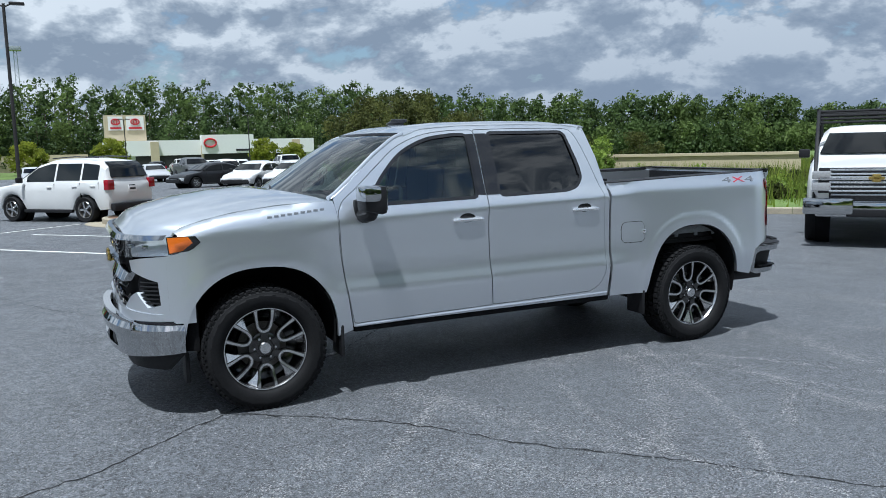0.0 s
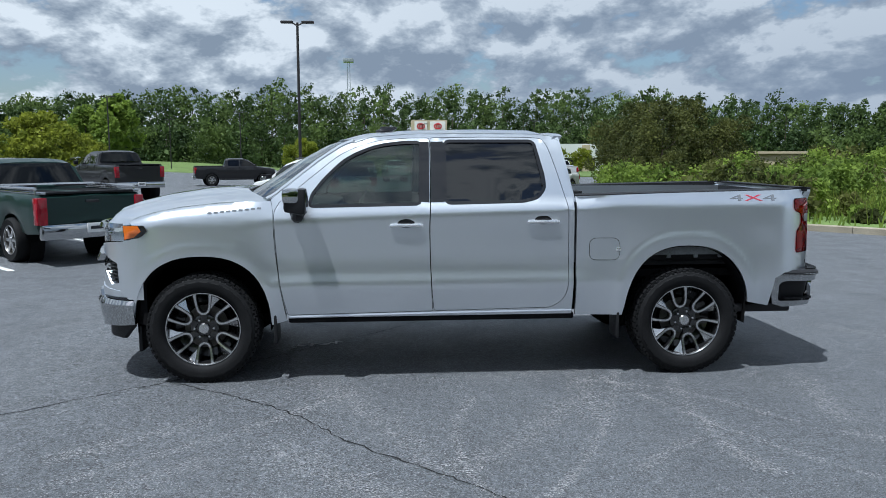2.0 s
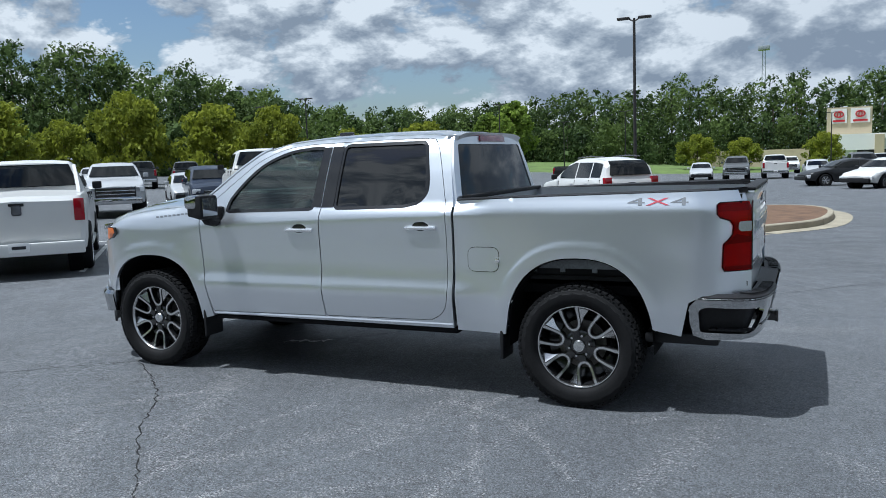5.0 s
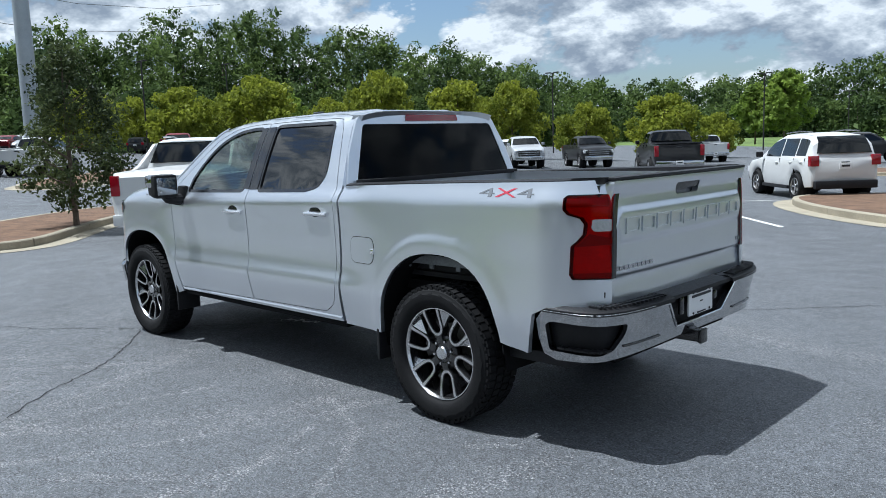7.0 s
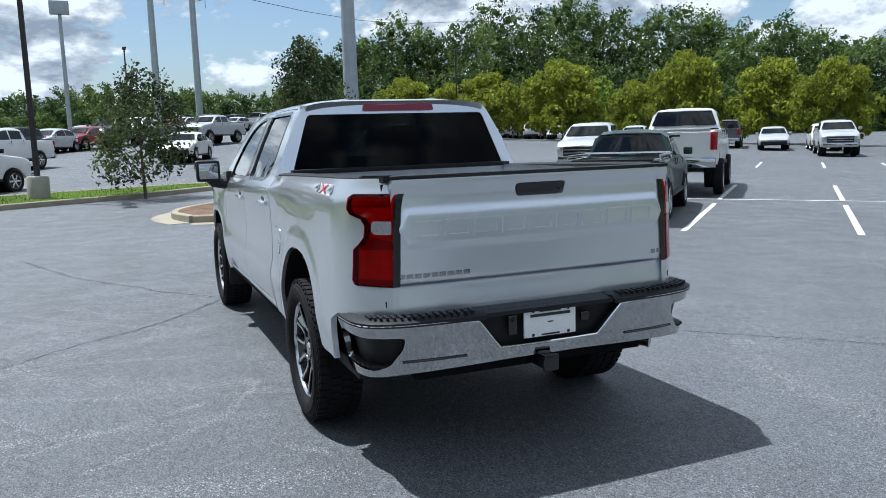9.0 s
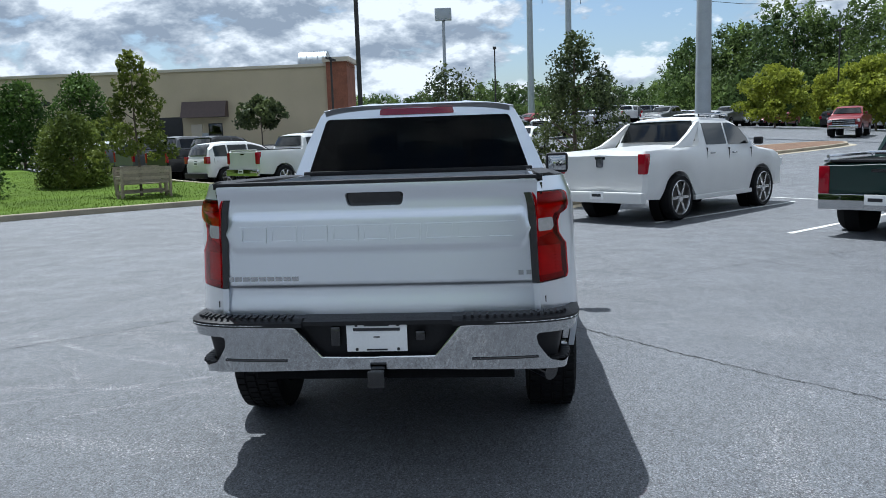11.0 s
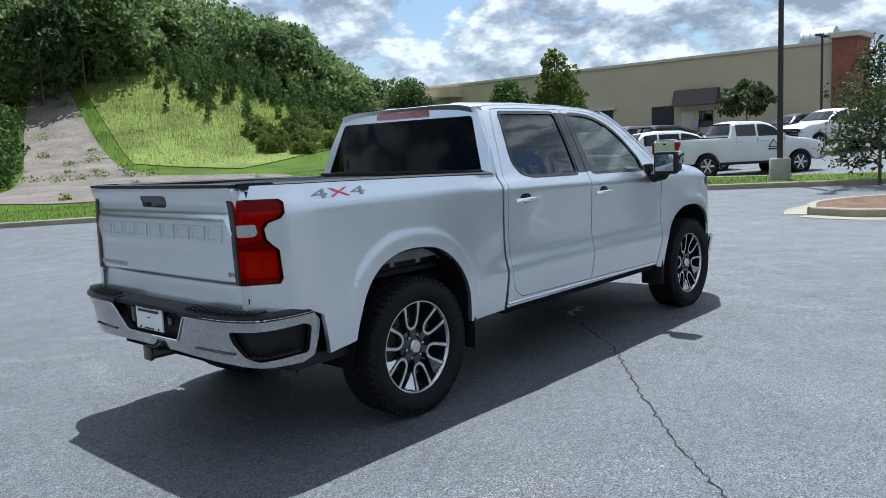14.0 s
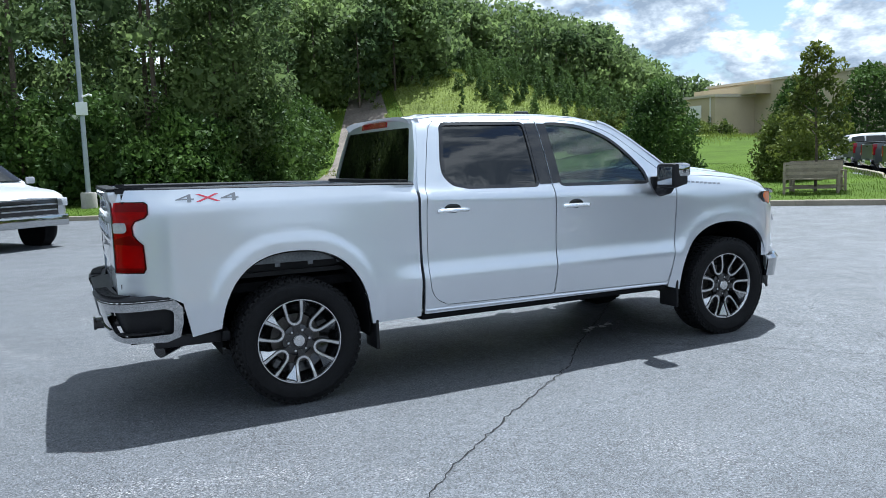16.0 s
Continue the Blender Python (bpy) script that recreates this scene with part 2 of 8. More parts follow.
def lathe(bm, profile, segs=48, m=None):
    """profile: (radius, y) pairs, turned about the y axis."""
    rings = []
    for r, y in profile:
        ring = []
        for k in range(segs):
            a = 2 * math.pi * k / segs
            v = Vector((r * math.cos(a), y, r * math.sin(a)))
            ring.append(bm.verts.new(m @ v if m is not None else v))
        rings.append(ring)
    for q, s in zip(rings, rings[1:]):
        for k in range(segs):
            bm.faces.new((q[k], q[(k + 1) % segs], s[(k + 1) % segs], s[k]))
    return rings


def rounded(poly, r=0.03, n=4):
    """Polygon with its corners rounded by about r."""
    out = []
    k = len(poly)
    for i in range(k):
        p, c, q = Vector(poly[i - 1]), Vector(poly[i]), Vector(poly[(i + 1) % k])
        a, b = p - c, q - c
        ra = min(r, a.length * 0.45)
        rb = min(r, b.length * 0.45)
        s, e = c + a.normalized() * ra, c + b.normalized() * rb
        for j in range(n + 1):
            t = j / n
            out.append(tuple((s * (1 - t) ** 2 + c * 2 * t * (1 - t) + e * t * t)))
    return out


def spline(pts, n=8):
    """Open Catmull-Rom curve through pts."""
    P = [np.array(p, float) for p in pts]
    P = [2 * P[0] - P[1]] + P + [2 * P[-1] - P[-2]]
    out = []
    for i in range(1, len(P) - 2):
        for j in range(n):
            t = j / n
            out.append(tuple(0.5 * (2 * P[i] + (P[i + 1] - P[i - 1]) * t + (2 * P[i - 1] - 5 * P[i] + 4 * P[i + 1] - P[i + 2]) * t * t + (3 * P[i] - P[i - 1] - 3 * P[i + 1] + P[i + 2]) * t ** 3)))
    out.append(tuple(P[-2]))
    return out


def inside(poly, x, y):
    hit = False
    j = len(poly) - 1
    for i in range(len(poly)):
        xi, yi = poly[i]
        xj, yj = poly[j]
        if (yi > y) != (yj > y) and x < (xj - xi) * (y - yi) / (yj - yi) + xi:
            hit = not hit
        j = i
    return hit


from mathutils.geometry import delaunay_2d_cdt


def resample(poly, step):
    out = []
    for a, b in zip(poly, list(poly[1:]) + [poly[0]]):
        L = math.hypot(b[0] - a[0], b[1] - a[1])
        k = max(1, int(L / step + 0.5))
        out += [(a[0] + (b[0] - a[0]) * i / k, a[1] + (b[1] - a[1]) * i / k) for i in range(k)]
    return out


def panel(name, outline, fn, mat, parent, step=0.05, depth=0.02, holes=(), label="", angle=40):
    """A curved sheet with real thickness: a 2D outline (and holes) laid through fn(u, v, d) -> point, d being the depth inwards."""
    loops = [resample(list(outline), step)] + [resample(list(h), step) for h in holes]
    pts, edges = [], []
    for lp in loops:
        s = len(pts)
        pts += lp
        edges += [(s + i, s + (i + 1) % len(lp)) for i in range(len(lp))]
    nb = len(pts)
    us, vs = [p[0] for p in loops[0]], [p[1] for p in loops[0]]
    u = min(us) + step / 2
    bp = np.array(pts)
    while u < max(us):
        v = min(vs) + step / 2
        while v < max(vs):
            if np.min((bp[:, 0] - u) ** 2 + (bp[:, 1] - v) ** 2) > (0.45 * step) ** 2 and inside(loops[0], u, v) and not any(inside(h, u, v) for h in loops[1:]):
                pts.append((u, v))
            v += step
        u += step
    vv, _, ff, orig, _, _ = delaunay_2d_cdt([Vector(p) for p in pts], edges, [], 0, 1e-6)
    tri = []
    for f in ff:
        cx, cy = sum(vv[i][0] for i in f) / 3, sum(vv[i][1] for i in f) / 3
        if inside(loops[0], cx, cy) and not any(inside(h, cx, cy) for h in loops[1:]):
            tri.append(tuple(f))
    n = len(vv)
    verts = [fn(p[0], p[1], 0.0) for p in vv] + [fn(p[0], p[1], depth) for p in vv]
    count = {}
    for f in tri:
        for a, b in ((f[0], f[1]), (f[1], f[2]), (f[2], f[0])):
            count[(a, b)] = 1
    faces = list(tri) + [(c + n, b + n, a + n) for a, b, c in tri]
    faces += [(b, a, a + n, b + n) for a, b in count if (b, a) not in count]
    used = sorted({i for f in faces for i in f})
    re = {o: i for i, o in enumerate(used)}
    ob = mesh_object(name, [verts[i] for i in used], [tuple(re[i] for i in f) for f in faces], mat, parent, label, True, angle)
    bm = bmesh.new()
    bm.from_mesh(ob.data)
    bmesh.ops.recalc_face_normals(bm, faces=bm.faces)
    bm.to_mesh(ob.data)
    bm.free()
    ob.data.set_sharp_from_angle(angle=radians(angle))
    return ob


def grid(name, nu, nv, fn, mat, parent, label="", thick=None, angle=40):
    """A sheet of nu by nv cells from fn(i / nu, j / nv)."""
    verts = [fn(i / nu, j / nv) for i in range(nu + 1) for j in range(nv + 1)]
    w = nv + 1
    faces = [(i * w + j, (i + 1) * w + j, (i + 1) * w + j + 1, i * w + j + 1) for i in range(nu) for j in range(nv)]
    if thick is not None:
        n = len(verts)
        d = Vector(thick)
        verts += [Vector(v) + d for v in verts]
        faces += [tuple(x + n for x in f[::-1]) for f in faces]
        rim = [i * w for i in range(nu + 1)] + [nu * w + j for j in range(1, nv + 1)] + [i * w + nv for i in range(nu - 1, -1, -1)] + [j for j in range(nv - 1, 0, -1)]
        faces += [(a, b, b + n, a + n) for a, b in zip(rim, rim[1:] + rim[:1])]
    return mesh_object(name, verts, faces, mat, parent, label, True, angle)


def lettering(name, text, size, m, mat, parent, depth=0.003, label=""):
    """Raised letters in the built-in font, as a mesh."""
    cu = bpy.data.curves.new(name, "FONT")
    cu.body, cu.size, cu.extrude, cu.align_x, cu.align_y = text, size, depth, "CENTER", "CENTER"
    tmp = new(name, cu)
    bpy.context.view_layer.update()
    me = bpy.data.meshes.new_from_object(tmp.evaluated_get(bpy.context.evaluated_depsgraph_get()))
    bpy.data.objects.remove(tmp)
    me.materials.clear()
    me.materials.append(mat)
    ob = new(name, me)
    ob.parent = parent
    ob.matrix_local = m
    if label:
        tagged(ob, label)
    return ob

# ---- the silver pickup ----
truck = thing("pickup_truck", "silver metallic crew cab pickup truck with chrome bumpers, parked on asphalt", "pickup truck")

SIDE_Z = (0.40, 0.47, 0.56, 0.66, 0.71, 0.738, 0.752, 0.825, 0.855, 0.95, 1.08, 1.20, 1.230, 1.25, 1.32, 1.37, 1.40, 1.45, 1.60, 1.75, 1.83, 1.87, 1.90)
SIDE_Y = (0.940, 0.952, 0.971, 0.988, 0.995, 0.998, 0.996, 0.978, 0.972, 0.967, 0.969, 0.976, 0.978, 0.974, 0.945, 0.926, 0.914, 0.895, 0.832, 0.762, 0.718, 0.672, 0.62)
BED_Y = (0.944, 0.956, 0.972, 0.985, 0.990, 0.9905, 0.990, 0.987, 0.9855, 0.981, 0.974, 0.968, 0.966, 0.9645, 0.957, 0.947, 0.938, 0.922, 0.832, 0.762, 0.718, 0.672, 0.62)


def lerp_smooth(z, zs, ys):
    s = 0.0
    for dz, w in ((-0.008, 0.25), (0.0, 0.5), (0.008, 0.25)):
        s += w * float(np.interp(z + dz, zs, ys))
    return s


def sstep(a, b, x):
    t = min(1.0, max(0.0, (x - a) / (b - a)))
    return t * t * (3 - 2 * t)


def hood_edge(x):
    return float(np.interp(x, (3.1, 3.25, 3.6, 3.9, 4.1, 4.25, 4.40), (1.375, 1.378, 1.368, 1.336, 1.296, 1.25, 1.20)))


def body_y(x, z):
    """Half width of the body at x (forward) and z (up)."""
    z_in, z = z, z - 0.033 * max(0.0, 3.2 - x) * sstep(0.98, 1.22, z) * (1 - sstep(1.31, 1.40, z)) * sstep(-0.9, 0.2, x + 0.6)
    k = sstep(0.55, 0.92, x) if z < 1.39 else (0.0 if x < 0.86 else 1.0)
    y = k * lerp_smooth(z, SIDE_Z, SIDE_Y) + (1 - k) * lerp_smooth(z, SIDE_Z, BED_Y)
    z = z_in
    f = sstep(3.05, 3.5, x)
    if f > 0 and z < 1.40:
        plain = lerp_smooth(z, (0.40, 0.55, 0.80, 1.0, 1.19, 1.225, 1.27, 1.34, 1.40), (0.95, 0.965, 0.975, 0.978, 0.976, 0.972, 0.962, 0.943, 0.925))
        y = y * (1 - f) + plain * f
    for cx, cz, a, b in ((3.745, 0.42, 0.51, 0.555), (0.0, 0.42, 0.505, 0.60)):
        r = ((abs(x - cx) / a) ** 2.4 + (max(0.0, z - cz) / b) ** 2.4) ** (1 / 2.4)
        if r < 1.6:
            y += 0.009 * (1 - sstep(1.13, 1.19, r)) + 0.009 * (1 - sstep(1.05, 1.55, r))
    if z > hood_edge(x) - 0.07 and x > 3.25 and z < 1.40:
        y -= 0.05 * sstep(3.25, 3.6, x) * ((z - hood_edge(x) + 0.07) / 0.07) ** 2
    if x > 4.02:
        y -= 0.10 * ((x - 4.02) / 0.36) ** 2.2
    if x < -0.70 and z < 1.5:
        y -= 0.18 * ((-0.70 - x) / 0.35) ** 2.1
    return y


def side(sign):
    return lambda x, z, d: (x, sign * (body_y(x, z) - d), z)


def arch(cx, a, b, cz, z0, n=26, rev=False):
    """Wheel opening, from its front foot over to its rear foot."""
    out = []
    t0 = math.asin(max(-1, min(1, (z0 - cz) / b)))
    for i in range(n + 1):
        t = t0 + (math.pi - 2 * t0) * i / n
        c, s = math.cos(t), math.sin(t)
        out.append((cx + a * math.copysign(abs(c) ** (2 / 2.4), c), cz + b * math.copysign(abs(s) ** (2 / 2.4), s)))
    return out[::-1] if rev else out


def ring(poly, d):
    """Grow (d > 0) or shrink a polygon by moving its points along their normals."""
    k = len(poly)
    area = sum(poly[i][0] * poly[(i + 1) % k][1] - poly[(i + 1) % k][0] * poly[i][1] for i in range(k))
    sg = 1 if area > 0 else -1
    out = []
    for i in range(k):
        p, q = Vector(poly[i - 1]), Vector(poly[(i + 1) % k])
        t = (q - p)
        if t.length < 1e-9:
            out.append(poly[i])
            continue
        t.normalize()
        out.append((poly[i][0] + sg * t.y * d, poly[i][1] - sg * t.x * d))
    return out


FRONT_WIN = rounded([(2.925, 1.352), (2.105, 1.366), (2.092, 1.812)] + spline([(2.20, 1.812), (2.42, 1.782), (2.64, 1.69), (2.80, 1.55), (2.90, 1.43)], 4), 0.018, 2)
REAR_WIN = rounded([(1.888, 1.370), (1.885, 1.822), (1.20, 1.822), (1.14, 1.56), (1.135, 1.47), (1.19, 1.405), (1.30, 1.381)], 0.03, 3)
FRONT_DOOR = rounded(spline([(3.108, 0.515), (3.158, 0.75), (3.188, 1.05), (3.196, 1.30)], 4) + spline([(3.155, 1.375), (3.02, 1.475), (2.86, 1.605), (2.68, 1.738), (2.46, 1.822), (2.22, 1.852), (2.012, 1.856)], 4) + spline([(2.020, 1.345), (2.028, 1.16), (2.018, 0.75), (2.006, 0.545)], 3) + [(2.0, 0.530)], 0.02, 2)
REAR_DOOR = rounded(spline([(1.992, 0.532), (2.010, 0.75), (2.020, 1.16), (2.012, 1.345)], 3) + [(2.004, 1.857)] + spline([(1.60, 1.862), (1.20, 1.858), (1.11, 1.83), (1.06, 1.72), (0.985, 1.45), (0.955, 1.30), (0.948, 0.90), (0.955, 0.70), (1.00, 0.60), (1.09, 0.545)], 4), 0.02, 2)
CAB_SIDE = spline([(0.915, 0.49), (0.905, 0.9), (0.905, 1.30), (0.915, 1.42), (0.955, 1.62), (1.0, 1.835)], 4) + spline([(1.04, 1.872), (1.15, 1.888), (1.6, 1.896), (2.15, 1.890), (2.45, 1.868), (2.68, 1.795), (2.86, 1.677), (3.05, 1.527), (3.22, 1.395)], 4) + [(3.205, 1.30), (3.196, 1.05), (3.165, 0.75), (3.113, 0.49)]
for sgn, tone in ((1, "left"), (-1, "right")):
    sd = side(sgn)
    # cab side ring with sill and pillars
    panel("cab_side", CAB_SIDE, sd, M["paint"], truck, 0.06, 0.05, [ring(FRONT_DOOR, 0.0045), ring(REAR_DOOR, 0.0045)])
    inner = lambda x, z, d, s=sgn: (x, s * (body_y(x, z) - 0.045 - d), z)
    panel("door_jamb", [(0.93, 0.5), (0.93, 1.36), (3.17, 1.36), (3.10, 0.5)], inner, M["gloss_black"], truck, 0.2, 0.01)
    for nm, outline, win in (("front_door", FRONT_DOOR, FRONT_WIN), ("rear_door", REAR_DOOR, REAR_WIN)):
        door = panel(nm, outline, sd, M["paint"], truck, 0.035, 0.03, [ring(win, 0.022)])
        # black rubber surround of the pane, and the pane
        panel("window_trim", ring(win, 0.024), lambda x, z, d, s=sgn: (x, s * (body_y(x, z) + 0.001 - d), z), M["gloss_black"], door, 0.06, 0.02, [win], "black rubber window seal")
        panel("window_glass", ring(win, 0.004), lambda x, z, d, s=sgn: (x, s * (body_y(x, z) - 0.010 - d), z), M["glass_clear"] if nm == "front_door" else M["glass_dark"], door, 0.07, 0.004, label="tinted side window glass")
        # handle
        hx = 2.205 if nm == "front_door" else 1.150
        hz = 1.196 if nm == "front_door" else 1.216
        yy = body_y(hx, hz)
        # black disc on the door stands for the shade in the finger recess
        bm = bmesh.new()
        lathe(bm, [(0.0, 0.004), (0.052, 0.004), (0.060, 0.002), (0.060, 0.0)], 24, Matrix.Translation((hx, sgn * (body_y(hx, hz + 0.014) - 0.0015), hz + 0.014)) @ Matrix.Diagonal((1.1, 0.8 * sgn, 0.62, 1)))
        part("cup_shade", bm, M["gloss_black"], door, "black disc for the shaded finger cup")
        bm = bmesh.new()
        pts = spline([(hx + 0.118, sgn * (yy + 0.004), hz - 0.004), (hx + 0.09, sgn * (yy + 0.013), hz - 0.002), (hx, sgn * (yy + 0.016), hz - 0.001), (hx - 0.09, sgn * (yy + 0.013), hz - 0.002), (hx - 0.122, sgn * (yy + 0.004), hz - 0.004)], 5)
        tube(bm, pts, 0.0165, 0.0165, 10)
        for v in bm.verts:
            v.co.z = hz + (v.co.z - hz) * 0.95
        part("door_handle", bm, M["handle"], door, "chrome pull handle")
    # black pillar covers between the panes
    panel("pillar_cover", [(2.088, 1.372), (2.078, 1.826), (2.016, 1.828), (2.024, 1.368)], lambda x, z, d, s=sgn: (x, s * (body_y(x, z) + 0.004 - d), z), M["gloss_black"], truck, 0.08, 0.01)
    panel("pillar_cover", [(2.012, 1.368), (2.004, 1.829), (1.905, 1.83), (1.908, 1.368)], lambda x, z, d, s=sgn: (x, s * (body_y(x, z) + 0.004 - d), z), M["gloss_black"], truck, 0.08, 0.01)
    panel("pillar_cover", [(1.196, 1.81), (1.150, 1.56), (1.146, 1.49), (1.122, 1.50), (1.128, 1.57), (1.172, 1.81)], lambda x, z, d, s=sgn: (x, s * (body_y(x, z) + 0.003 - d), z), M["gloss_black"], truck, 0.06, 0.01)
    # front wing
    foot = arch(3.745, 0.512, 0.555, 0.42, 0.45)
    wing = [(3.119, 0.47)] + spline([(3.168, 0.75), (3.2, 1.05), (3.208, 1.30), (3.225, 1.383)], 3) + spline([(3.45, 1.374), (3.75, 1.352), (4.0, 1.317), (4.18, 1.272), (4.285, 1.232)], 4) + [(4.258, 1.214), (4.256, 1.105), (4.295, 1.07), (4.335, 1.03), (4.335, 0.655), (4.256, 0.648), (4.254, 0.46)] + foot + [(3.232, 0.44)]
    panel("front_fender", wing, sd, M["paint"], truck, 0.04, 0.03)
    # bed side
    bed_poly = [(0.885, 0.48), (0.885, 1.405), (0.2, 1.425), (-0.5, 1.440), (-0.985, 1.448), (-1.072, 1.447), (-1.072, 1.380), (-0.890, 1.378), (-0.874, 1.362), (-0.876, 1.300), (-0.895, 1.276), (-0.948, 1.256), (-0.966, 1.227), (-0.962, 1.178), (-0.940, 1.146), (-0.912, 1.118), (-0.906, 0.97), (-0.920, 0.942), (-1.072, 0.940), (-1.072, 0.795), (-0.80, 0.795), (-0.715, 0.75), (-0.67, 0.53)] + arch(0, 0.503, 0.60, 0.42, 0.53)[::-1] + [(0.515, 0.475)]
    bedside = panel("bed_side", bed_poly, sd, M["paint"], truck, 0.03, 0.03)
    # tail lamp wrapped round the corner: clear red lens over a moulded bowl
    LAMP = [(-0.893, 1.373), (-1.073, 1.376), (-1.073, 0.945), (-0.924, 0.947), (-0.911, 0.97), (-0.917, 1.116), (-0.944, 1.142), (-0.967, 1.175), (-0.971, 1.228), (-0.953, 1.261), (-0.898, 1.281), (-0.880, 1.303), (-0.878, 1.360)]
    curve = lambda off, s=sgn: (lambda x, z, d: (x, s * (body_y(x, z) + off - d), z))
    lamp = panel("tail_lamp", LAMP, curve(0.010), M["lens_red"], truck, 0.018, 0.005, label="glossy red tail lamp lens")
    panel("lamp_bowl", ring(LAMP, -0.003), curve(-0.018), M["lamp_bowl"], lamp, 0.02, 0.01)
    panel("lamp_edge", ring(LAMP, 0.0035), curve(0.002), M["gloss_black"], lamp, 0.02, 0.03, [ring(LAMP, -0.002)], "thin black lamp surround")
    panel("light_guide", [(-1.071, 1.302), (-1.071, 1.312), (-0.896, 1.312), (-0.896, 1.302)], curve(-0.006), M["lamp_guide"], lamp, 0.02, 0.012)
    panel("upper_bowl", [(-1.071, 1.318), (-1.071, 1.366), (-0.892, 1.364), (-0.890, 1.318)], curve(-0.004), M["lamp_dark_red"], lamp, 0.02, 0.014)
    panel("lower_facet", [(-1.071, 1.150), (-0.985, 1.176), (-0.955, 1.138), (-0.928, 1.112), (-1.071, 1.120)], curve(-0.004), M["lamp_dark_red"], lamp, 0.02, 0.014)
    panel("lens_band", [(-1.071, 0.952), (-0.925, 0.952), (-0.925, 0.975), (-1.071, 0.975)], curve(-0.006), M["lamp_dark_red"], lamp, 0.02, 0.012)
    panel("reverse_lamp", rounded([(-1.071, 1.190), (-1.071, 1.252), (-1.004, 1.252), (-0.999, 1.208), (-1.012, 1.190)], 0.006, 2), curve(0.0115), M["lamp_grey"], lamp, 0.02, 0.01, label="clear reversing lamp")
    for i in range(7):
        z0 = 0.992 + i * 0.017
        for x0, x1 in ((-1.066, -1.040), (-0.972, -0.945)):
            panel("lens_rib", [(x0, z0), (x1, z0), (x1, z0 + 0.005), (x0, z0 + 0.005)], curve(-0.008), M["lamp_guide"], lamp, 0.02, 0.008)
    # wheel housings
    for cx, a, b in ((3.745, 0.50, 0.55), (0.0, 0.495, 0.59)):
        op = arch(cx, a, b, 0.42, 0.40)
        n = len(op)
        vs = [(x, sgn * (body_y(x, z) - 0.02), z) for x, z in op] + [(x, sgn * 0.55, z) for x, z in op]
        fs = [(i, i + 1, i + 1 + n, i + n) for i in range(n - 1)]
        vs.append((cx, sgn * 0.55, 0.40))
        fs += [(i + n, i + 1 + n, 2 * n) for i in range(n - 1)]
        mesh_object("wheel_well", vs, fs, M["under"], truck)
    # rear well shows an unpainted metal wheelhouse on top
    bm = bmesh.new()
    box(bm, 0.0, sgn * 0.885, 0.985, 0.80, 0.02, 0.10, bevel=0.006)
    for tx in (-0.3, -0.1, 0.12, 0.32):
        box(bm, tx, sgn * 0.888, 0.925, 0.035, 0.012, 0.03, bevel=0.004)
    part("wheelhouse_brace", bm, M["grey_primer"], truck, "grey inner wheelhouse panel")
    # mud flaps
    for cx, z1 in ((3.205, 0.55), (0.545, 0.50)):
        bm = bmesh.new()
        box(bm, cx, sgn * 0.875, (z1 + 0.29) / 2, 0.025, 0.21, z1 - 0.29, bevel=0.01)
        part("mud_flap", bm, M["black_plastic"], truck, "black rubber mud flap")
    # sill rail
    bm = bmesh.new()
    tube(bm, [(3.10, sgn * 0.955, 0.497), (2.0, sgn * 0.957, 0.510), (0.92, sgn * 0.957, 0.515)], 0.012, 0.012, 8)
    part("sill_trim", bm, M["paint"], truck)
    # sill box coloured near black for the shadow below the body edge
    bm = bmesh.new()
    box(bm, 2.0, sgn * 0.90, 0.470, 2.22, 0.10, 0.05, bevel=0.02)
    part("sill", bm, M["under"], truck)
    # mirror
    mirror = thing("mirror", "", "")
    mirror.parent = truck
    bm = bmesh.new()
    box(bm, 3.015, sgn * 1.135, 1.390, 0.16, 0.215, 0.195, bevel=0.035)
    for v in bm.verts:
        if v.co.x > 3.0:
            v.co.z = 1.395 + (v.co.z - 1.395) * 0.82
            v.co.y = sgn * (1.135 + (abs(v.co.y) - 1.135) * 0.86)
    part("mirror_housing", bm, M["black_plastic"], mirror, "black mirror housing")
    bm = bmesh.new()
    box(bm, 3.040, sgn * 1.143, 1.432, 0.130, 0.208, 0.110, bevel=0.034)
    part("mirror_cap", bm, M["chrome"], mirror, "chrome mirror cap")
    bm = bmesh.new()
    box(bm, 2.934, sgn * 1.135, 1.390, 0.006, 0.165, 0.140, bevel=0.002)
    part("mirror_glass", bm, M["chrome"], mirror, "mirror glass")
    bm = bmesh.new()
    tube(bm, [(3.03, sgn * 0.93, 1.275), (3.02, sgn * 1.0, 1.268), (3.005, sgn * 1.09, 1.285), (3.0, sgn * 1.13, 1.33)], 0.05, 0.042, 10)
    box(bm, 3.02, sgn * 0.945, 1.32, 0.12, 0.05, 0.13, bevel=0.02)
    part("mirror_arm", bm, M["black_plastic"], mirror)
    # writing on the flank: drive badge in the plain font, the name as bars
    for txt, bx, mt in (("4", -0.39, "grey_ink"), ("x", -0.525, "red_ink"), ("4", -0.66, "grey_ink")):
        bz = 1.384
        yv = body_y(bx, bz) + 0.002
        tilt = math.degrees(math.atan2(body_y(bx, bz - 0.02) - body_y(bx, bz + 0.02), 0.04))
        m = pose(bx, sgn * yv, bz, 90 - (tilt if sgn < 0 else -tilt) * 1.0, 0, 180 if sgn > 0 else 0)
